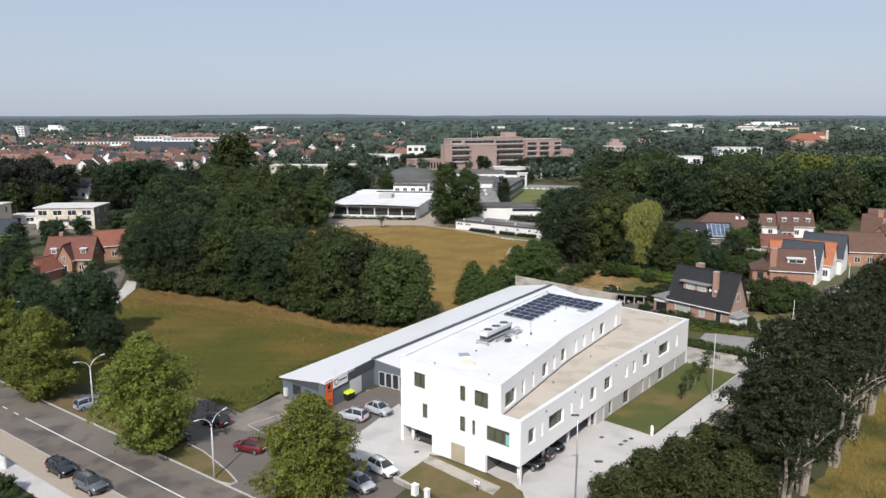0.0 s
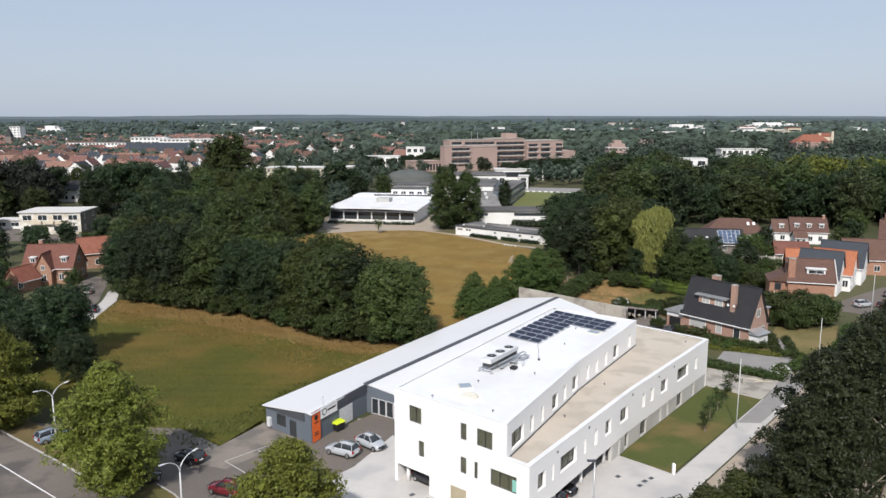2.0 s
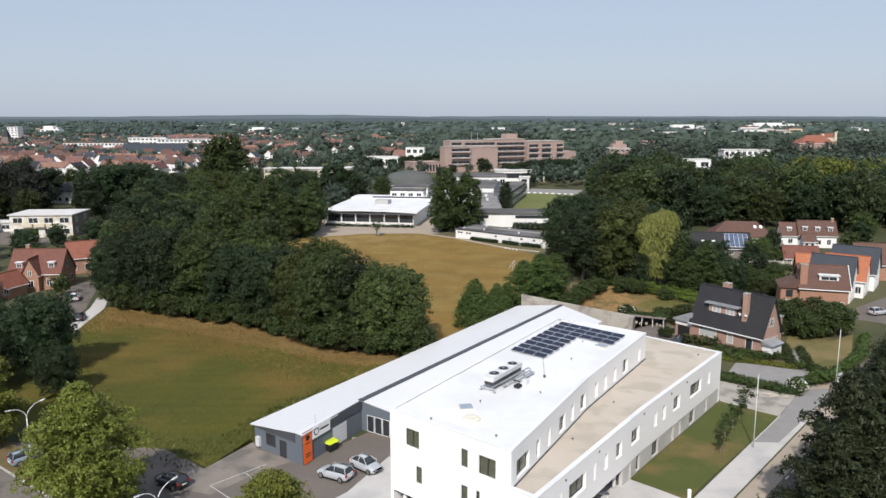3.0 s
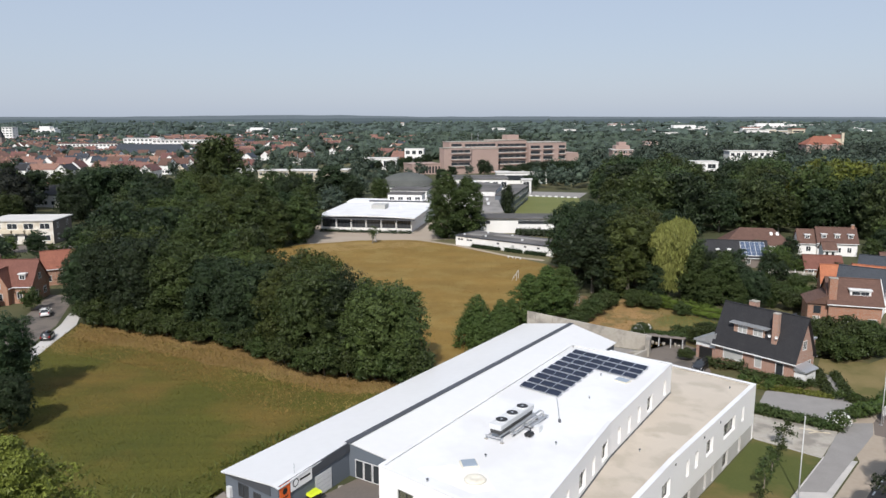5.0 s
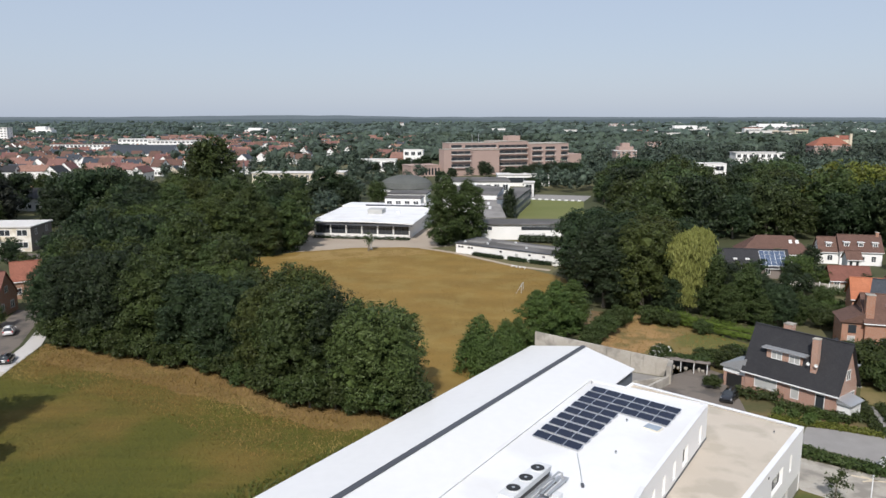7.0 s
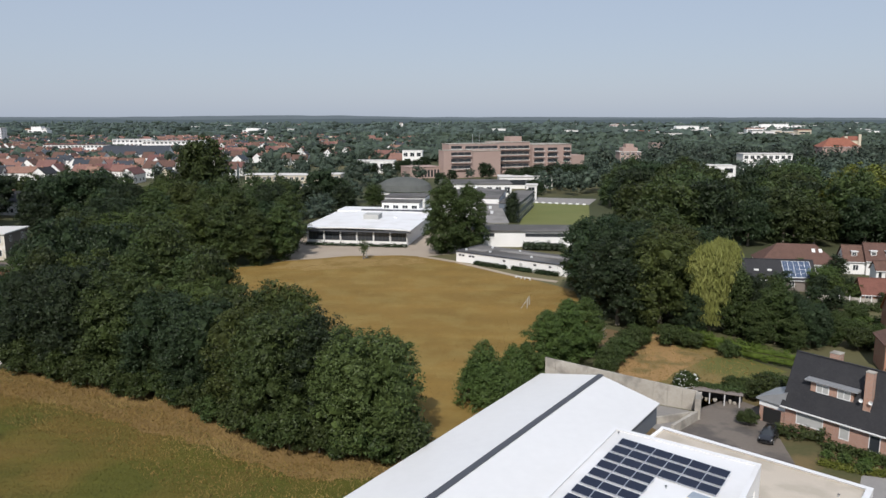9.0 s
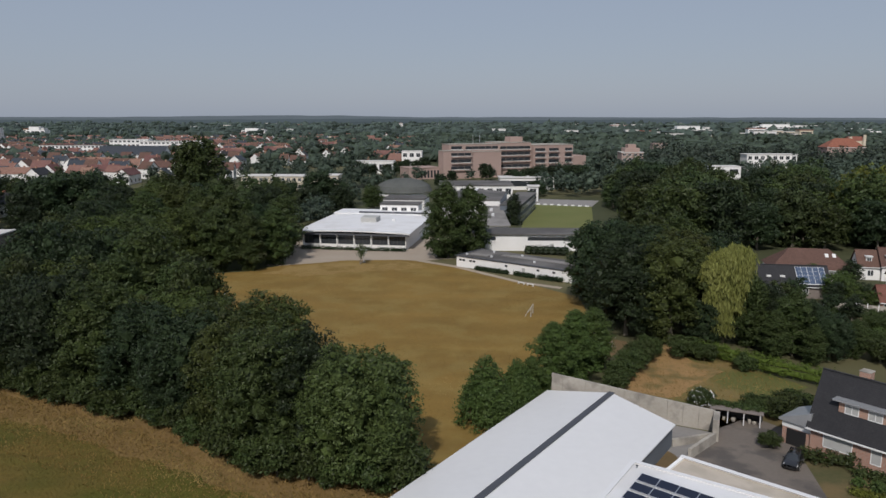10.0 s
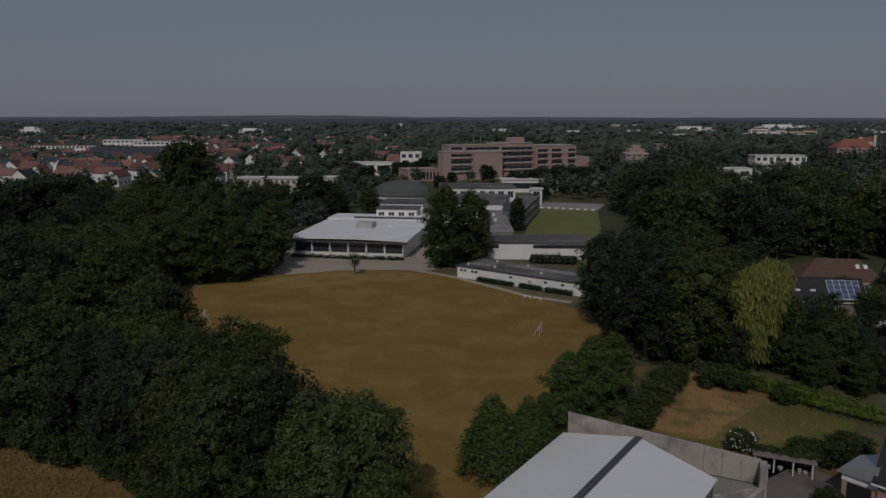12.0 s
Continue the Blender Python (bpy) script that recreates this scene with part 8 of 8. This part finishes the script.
part("tower_step", Geo().box(-5.5, 5.5, -6, 6, 13.86, 16.8), M["brickfar"], tw)
flat_block("brick_tower", "small rose brick tower among trees", pose(207, 772, 0), 13, 10, 14.5, "brickfar", 4, 2, "brickfar")
flat_block("white_box_house", "white box-shaped modern house among trees", pose(144.5, 434, 0, 0, 0, -4), 14, 10, 15.0, "whitewall", 3, 2, "roofgrey", over=0.1)
flat_block("white_box_house", "long white flat roof among trees", pose(132, 447, 0, 0, 0, -4), 22, 9, 11.5, "whitewall", 2, 4, "roofgrey")
flat_block("white_long_house", "long white modern house in the woods", pose(224, 566, 0, 0, 0, 0), 34, 12, 14.6, "whitewall", 3, 8, "roofgrey")
hip_house("red_roof_hall", "large brick hall with a hipped red roof above the woods", pose(294, 604, 0, 0, 0, -5), 27, 16, 18, 24.5, "brickfar", "tilered", 0.9, 6)
castle = thing("turreted_house", "pale cream turreted house above the woods", "house", pose(318, 632, 0, 0, 0, -5))
part("wall", Geo().box(-6, 6, -6, 6, 0, 22), M["cream"], castle)
part("roof", Geo().prism([(-6.4, -6.4), (6.4, -6.4), (6.4, 6.4), (-6.4, 6.4)], 22.003, 25, [(-5, -0.3), (5, -0.3), (5, 0.3), (-5, 0.3)]), M["tilered"], castle)
part("turret", Geo().box(-7.0, -5.0, -7.6, -6.003, 0, 25), M["cream"], castle)
part("turret", Geo().box(3.4, 5.2, -7.6, -6.003, 0, 26.5), M["cream"], castle)
church = thing("church_tower", "grey stone church tower with a pointed spire", "church", pose(-521, 905, 0))
part("tower", Geo().box(-3.4, 3.4, -3.4, 3.4, 0, 15), M["brickgrey"], church)
part("spire", Geo().prism([(-3.6, -3.6), (3.6, -3.6), (3.6, 3.6), (-3.6, 3.6)], 15.003, 26, [(-0.2, -0.2), (0.2, -0.2), (0.2, 0.2), (-0.2, 0.2)]), M["slate"], church)
flat_block("tall_white_block", "tall pale apartment block beside the church", pose(-612, 1085, 0), 15, 14, 24, "whitewall", 7, 3, "roofgrey")
flat_block("white_terrace", "long white terrace with a row of windows", pose(-370, 806, 0, 0, 0, 3), 62, 12, 11.5, "whitewall", 3, 16, "tilebrown")
flat_block("white_apartments", "long white apartment building in the town", pose(-284, 842, 0, 0, 0, 3), 62, 14, 14.0, "whitewall", 4, 14, "roofgrey")
flat_block("white_apartments", "stepped white apartment building in the town", pose(-330, 850, 0, 0, 0, 3), 40, 14, 15.5, "whitewall", 4, 9, "roofgrey")
gable_house("dark_roof_hall", "long hall with a dark slate roof in the town", pose(-262, 690, 0, 0, 0, 2), 56, 18, 8, 15, "whitewall", "slateblue")

# ---- the town ----
random.seed(4)


def town_house(label, L, W, eave, ridge, wall, roof, chim=()):
    o = thing("town_house", label, "house", pose(-1, 2000, 0), "town houses")
    hx, hy, k = L / 2, W / 2, (ridge - eave) / (W / 2)
    g = Geo().box(-hx, hx, -hy, hy, 0, eave)
    for x in (-hx, hx - 0.3):
        g.loft([[(x, -hy, eave), (x, hy, eave), (x, 0, ridge - 0.05)], [(x + 0.3, -hy, eave), (x + 0.3, hy, eave), (x + 0.3, 0, ridge - 0.05)]])
    part("wall", g, M[wall], o)
    for s in (-1, 1):
        lo = [(-hx - 0.3, s * (hy + 0.3), eave - 0.3 * k), (hx + 0.3, s * (hy + 0.3), eave - 0.3 * k), (hx + 0.3, 0, ridge), (-hx - 0.3, 0, ridge)]
        part("roof_slope", Geo().loft([lo, [(x, y, z + 0.2) for x, y, z in lo]]), M[roof], o)
    for x, w in ((-L * 0.3, 1.6), (L * 0.02, 1.2), (L * 0.3, 1.6)):
        part("window", Geo().box(x - w / 2, x + w / 2, -hy - 0.06, -hy - 0.003, 1.2, 2.8), M["darkglass"], o)
    part("window", Geo().box(hx + 0.003, hx + 0.06, -0.7, 0.7, eave - 0.6, eave + 1.2), M["darkglass"], o)
    for x in chim:
        part("chimney", Geo().box(x - 0.45, x + 0.45, -0.4, 0.5, ridge - 0.6, ridge + 1.0), M["brickred"], o)
    return o


TOWN = [
    town_house("white town house with a red tiled roof", 12, 9, 5.2, 9.6, "whitewall", "tiletown", (3,)),
    town_house("brick town house with a red tiled roof", 13, 9, 5.2, 9.8, "brickred", "tiletown", (-3,)),
    town_house("white town house with a brown tiled roof", 12, 9, 5.6, 9.6, "whitewall", "tilebrown", (2,)),
    town_house("cream town house with a dark slate roof", 11, 8, 4.8, 8.4, "cream", "slateblue"),
    town_house("white town house with a grey slate roof", 13, 9, 5.6, 9.4, "whitewall", "slate", (-2,)),
    town_house("brick town terrace with a red tiled roof", 20, 8, 5.4, 9.0, "brickred", "tiletown", (6, -6)),
    town_house("white town terrace with a red tiled roof", 18, 8, 5.6, 9.2, "whitewall", "tiletown", (5,)),
    town_house("white gabled town house with a brown roof", 9, 10, 6.4, 10.8, "whitewall", "tilebrown"),
    town_house("white town house with a dark grey roof", 11, 9, 6.4, 10.0, "whitewall", "slateblue", (2,)),
]
town_spots = []


def house_at(x, y):
    if any((x - a) ** 2 + (y - b) ** 2 < 15 ** 2 for a, b in town_spots):
        return
    town_spots.append((x, y))


for _ in range(1500):
    d = 500 * (1300 / 500) ** random.random()
    if len(town_spots) < 360:
        house_at(random.uniform(-0.62, -0.25) * d, d)
for _ in range(400):
    d = random.uniform(640, 1500)
    if len(town_spots) < 450:
        house_at(random.uniform(-0.27, -0.03) * d, d)
SIZES = [(12, 9, 5.2, 9.6, 0, 3), (13, 9, 5.2, 9.8, 1, 3), (11, 8, 5.6, 9.4, 0, 4), (10, 9, 6.0, 9.8, 0, 5), (20, 8, 5.6, 9.2, 2, 3)]
far_v, far_f, far_m = [], [], []
for n_, (x, y) in enumerate(sorted(town_spots, key=lambda q: q[1])):
    turn = random.choice((0, 0, 10, 90, -20, 85)) + random.uniform(-8, 8)
    if n_ < 270:
        copy_thing(random.choice(TOWN), pose(x, y, 0, 0, 0, turn))
        continue
    L, W, eave, ridge, wall_i, roof_i = random.choice(SIZES)
    m, k, hx, hy = pose(x, y, 0, 0, 0, turn), len(far_v), L / 2, W / 2
    far_v += [tuple(m @ Vector(q)) for q in ((-hx, -hy, 0), (hx, -hy, 0), (hx, hy, 0), (-hx, hy, 0), (-hx, -hy, eave), (hx, -hy, eave), (hx, hy, eave), (-hx, hy, eave), (-hx, 0, ridge), (hx, 0, ridge))]
    far_f += [tuple(k + i for i in q) for q in ((0, 1, 5, 4), (1, 2, 6, 9, 5), (2, 3, 7, 6), (3, 0, 4, 8, 7), (4, 5, 9, 8), (6, 7, 8, 9))]
    far_m += [wall_i] * 4 + [roof_i] * 2
me = bpy.data.meshes.new("far_houses")
me.from_pydata(far_v, [], far_f)
for k in ("whitewall", "brickred", "cream", "tiletown", "tilebrown", "slateblue"):
    me.materials.append(M[k])
me.polygons.foreach_set("material_index", far_m)
me.update()
tagged(new("far_houses", me), "far rows of small white and brick houses with tiled roofs", "houses", kind="stuff")
for o in TOWN:
    o.location = (random.uniform(-330, -200), random.uniform(900, 1000), 0)
for x, y in ((-187, 330), (-176, 352), (-205, 372), (-228, 340), (-240, 380)):
    copy_thing(TOWN[3 if x % 2 else 4], pose(x, y, 0, 0, 0, random.uniform(-20, 60)))

# ---- woods and far things ----
CLEAR = [[(-66, 262), (20, 262), (20, 300), (75, 300), (80, 420), (75, 482), (-4, 482), (-50, 470), (-52, 330)], [(-104, 395), (-46, 395), (-46, 442), (-104, 442)], [(-48, 495), (60, 500), (125, 560), (125, 650), (-48, 600)], [(60, 185), (112, 185), (140, 268), (66, 268)], [(112, 345), (126, 345), (160, 428), (160, 446), (118, 460), (130, 428)], [(-176, 232), (-112, 232), (-112, 280), (-176, 280)], [(-112, 160), (-78, 160), (-78, 212), (-112, 212)], [(250, 575), (288, 575), (288, 604), (250, 604)]]
wood([(64, 236), (72, 270), (104, 262), (138, 258), (170, 240), (250, 250), (330, 330), (150, 330), (150, 400), (84, 400), (78, 400), (66, 318)], 9.6, ["mid0", "mid1", "mid2"], 0.95, 1.35, 21, "woods behind the houses", CLEAR)
CLEAR.append([(-172, 300), (-130, 300), (-130, 345), (-172, 345)])
wood([(-102, 300), (-60, 322), (-52, 372), (-110, 378), (-230, 400), (-260, 330), (-180, 285), (-112, 285)], 17, ["mid0", "mid1", "mid2"], 0.7, 1.15, 22, "trees among the town houses", CLEAR)
wood([(76, 318), (84, 318), (84, 400), (76, 400)], 8, ["mid0", "mid1", "mid2"], 0.8, 1.0, 26, "trees beside the pitch")
for x, y, s in ((140, 296, 1.38), (149, 291, 1.40), (158, 296, 1.36), (167, 292, 1.38), (146, 304, 1.42), (156, 306, 1.36), (178, 300, 1.3)):
    plant("lime", x, y, s, group="woods behind the houses")
for x, y, s in ((-120, 420, 1.9), (-126, 428, 1.7), (-186, 334, 1.15), (-196, 330, 1.2), (-178, 338, 1.1), (-158, 360, 1.1), (-150, 352, 1.0), (-166, 366, 1.0), (-40, 350, 0.8), (-46, 372, 0.9), (-52, 340, 0.85), (-30, 372, 0.7)):
    plant("mid%d" % (int(abs(x)) % 3), x, y, s, group="large trees in the town")

for x, y, s in ((-196, 308, 1.2), (-184, 302, 1.3), (-173, 309, 1.25), (-188, 318, 1.3), (-163, 300, 1.1), (-205, 320, 1.2)):
    plant("beech", x, y, s, group="dark trees in the town")
for x, y, s in ((-147, 318, 1.2), (-137, 312, 1.3), (-127, 318, 1.25), (-133, 326, 1.3), (-119, 308, 1.0), (-142, 302, 0.95)):
    plant("mid1", x, y, s, group="large trees in the town")


def clump_field(name, label, count, near, deep, lo, hi, seed, mat, spread=0.66, clear=()):
    """Tree crowns too far off to count, as one mesh of lumpy masses."""
    rng = random.Random(seed)
    base = []
    for k in range(6):
        bv, bf = [], []
        for j in range(4 if near < 1000 else 2):
            a, q = rng.uniform(0, 6.28), (0 if j == 0 else rng.uniform(0.35, 0.6))
            vs, fs = ball(300 + 7 * k + j, (q * math.cos(a), q * math.sin(a), rng.uniform(-0.1, 0.3) if j else 0), 0.78 if j == 0 else rng.uniform(0.36, 0.58), 0.9, 0.75, 1)
            bf += [tuple(i + len(bv) for i in f) for f in fs]
            bv += vs
        base.append((bv, bf))
    V, Fc = [], []
    for _ in range(count):
        d = near * (deep / near) ** rng.random()
        x, y = rng.uniform(-spread, spread) * d, d
        if any(inside_plan(x, y, c) for c in clear) or any((x - a) ** 2 + (y - b) ** 2 < 100 for a, b in town_spots):
            continue
        r = rng.uniform(lo, hi) * (0.9 + 0.5 * d / deep)
        h = rng.uniform(0.7, 1.0)
        if noise.noise((x * 0.004, y * 0.004, seed)) < -0.25 and rng.random() < 0.8:
            r *= 0.45
        vs, fs = rng.choice(base)
        o = len(V)
        V += [(x + a * r, y + b * r, r * 0.62 * h + c * r * h) for a, b, c in vs]
        Fc += [tuple(i + o for i in f) for f in fs]
    me = bpy.data.meshes.new(name)
    me.from_pydata(V, [], Fc)
    me.materials.append(M[mat])
    me.update()
    tagged(new(name, me), label, "woods", kind="stuff")


def grove(name, label, pts, gap, lo, hi, seed, mat, clear=()):
    """Many garden and park trees as one mesh: each a few lumps with leaf sprays."""
    rng = random.Random(seed)
    protos = []
    for k in range(4):
        me = crown_mesh("proto", seed + k, round_lumps(seed + k, 15, 6.2, 0.5, 8), 420, 1.1, mat)
        co = np.empty(len(me.vertices) * 3)
        me.vertices.foreach_get("co", co)
        protos.append((co.reshape(-1, 3), [tuple(q.vertices) for q in me.polygons]))
        bpy.data.meshes.remove(me)
    xs, ys = [q[0] for q in pts], [q[1] for q in pts]
    got, V, Fc = [], [], []
    for _ in range(int(3 * (max(xs) - min(xs)) * (max(ys) - min(ys)) / gap ** 2)):
        x, y = rng.uniform(min(xs), max(xs)), rng.uniform(min(ys), max(ys))
        if not inside_plan(x, y, pts) or any(inside_plan(x, y, c) for c in clear) or any((x - a) ** 2 + (y - b) ** 2 < 9.5 ** 2 for a, b in town_spots) or any((x - a) ** 2 + (y - b) ** 2 < gap * gap for a, b in got):
            continue
        got.append((x, y))
        co, fs = rng.choice(protos)
        t, s = rng.uniform(0, 6.28), rng.uniform(lo, hi)
        c_, s_ = math.cos(t) * s, math.sin(t) * s
        o = len(V)
        V += list(zip((co[:, 0] * c_ - co[:, 1] * s_ + x).tolist(), (co[:, 0] * s_ + co[:, 1] * c_ + y).tolist(), (co[:, 2] * s).tolist()))
        Fc += [tuple(i + o for i in f) for f in fs]
    me = bpy.data.meshes.new(name)
    me.from_pydata(V, [], Fc)
    me.materials.append(M[mat])
    me.update()
    tagged(new(name, me), label, "woods", kind="stuff")


CLEAR += [[(-48, 585), (2, 585), (2, 690), (-48, 690)], [(-68, 500), (-28, 500), (-28, 610), (-68, 610)], [(90, 465), (118, 465), (162, 640), (130, 640)], [(158, 465), (206, 465), (256, 582), (198, 582)]]
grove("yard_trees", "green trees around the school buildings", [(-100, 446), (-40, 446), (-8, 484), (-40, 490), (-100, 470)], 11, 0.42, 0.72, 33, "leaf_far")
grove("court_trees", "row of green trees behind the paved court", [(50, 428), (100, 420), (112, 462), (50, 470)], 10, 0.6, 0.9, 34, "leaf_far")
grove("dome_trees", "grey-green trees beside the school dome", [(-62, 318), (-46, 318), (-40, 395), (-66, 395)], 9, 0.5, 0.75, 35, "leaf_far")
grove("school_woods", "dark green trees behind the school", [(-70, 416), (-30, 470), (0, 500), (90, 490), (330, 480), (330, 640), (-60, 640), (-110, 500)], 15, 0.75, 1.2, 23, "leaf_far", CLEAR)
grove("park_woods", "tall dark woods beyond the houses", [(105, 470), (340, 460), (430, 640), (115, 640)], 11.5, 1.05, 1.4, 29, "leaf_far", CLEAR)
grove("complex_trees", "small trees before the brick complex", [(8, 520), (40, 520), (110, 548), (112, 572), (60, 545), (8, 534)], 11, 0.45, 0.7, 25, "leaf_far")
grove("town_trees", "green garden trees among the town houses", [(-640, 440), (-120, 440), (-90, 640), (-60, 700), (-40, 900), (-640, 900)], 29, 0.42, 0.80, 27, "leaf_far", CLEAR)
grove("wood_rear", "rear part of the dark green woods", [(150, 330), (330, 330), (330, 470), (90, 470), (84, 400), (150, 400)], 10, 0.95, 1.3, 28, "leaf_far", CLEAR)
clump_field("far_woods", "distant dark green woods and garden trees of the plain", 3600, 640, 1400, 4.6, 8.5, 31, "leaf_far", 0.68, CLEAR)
# its leaf colour carries the haze of the distance
clump_field("farthest_woods", "farthest woods of the plain with haze in their colour", 3800, 1350, 3150, 7, 14, 32, "leaf_hazed", 0.68)
random.seed(9)
for k in range(70):
    d = random.uniform(1300, 3100)
    x = random.choice((random.uniform(0.22, 0.62), random.uniform(0.22, 0.62), random.uniform(-0.6, 0.2))) * d
    w, h = random.uniform(10, 48), random.uniform(7, 16)
    q = thing("distant_block", "pale distant building on the plain", "building", pose(x, d, 0, 0, 0, random.uniform(-8, 8)), "distant buildings")
    part("wall", Geo().box(-w / 2, w / 2, -8, 8, 0, h), M["whitewall" if k % 6 else "cream"], q)
    part("roof", Geo().box(-w / 2 - 0.5, w / 2 + 0.5, -8.5, 8.5, h + 0.01, h + 1.2), M["roofgrey" if k % 4 else "tilered"], q)
    for s in range(2):
        part("window_band", Geo().box(-w / 2 + 2, w / 2 - 2, -8.2, -8.01, h * (0.25 + 0.4 * s), h * (0.42 + 0.4 * s)), M["darkglass"], q)
for x, d, w, h, up in ((778, 1800, 118, 17, 22), (548, 1720, 96, 12, 19), (470, 1650, 60, 9, 13), (835, 1500, 104, 9, 12), (-722, 1400, 34, 15, 21), (-360, 1500, 46, 13, 17), (655, 1950, 90, 10, 13), (905, 1700, 70, 10, 14)):
    q = thing("distant_complex", "long white distant building with window rows", "building", pose(x, d, 0, 0, 0, random.uniform(-6, 6)), "distant buildings")
    part("wall", Geo().box(-w / 2, w / 2, -9, 9, 0, h), M["whitewall"], q)
    part("upper_block", Geo().box(-w * 0.36, w * 0.18, -7, 7, h + 0.01, up), M["whitewall"], q)
    part("end_block", Geo().box(w * 0.3, w * 0.42, -7, 7, h + 0.01, h + (up - h) * 0.6), M["roofgrey"], q)
    n_ = max(4, int(w / 9))
    for k in range(n_):
        for z in (h * 0.45, h * 0.75):
            part("window", Geo().box(-w / 2 + (k + 0.2) * w / n_, -w / 2 + (k + 0.8) * w / n_, -9.2, -9.01, z, z + h * 0.14), M["darkglass"], q)
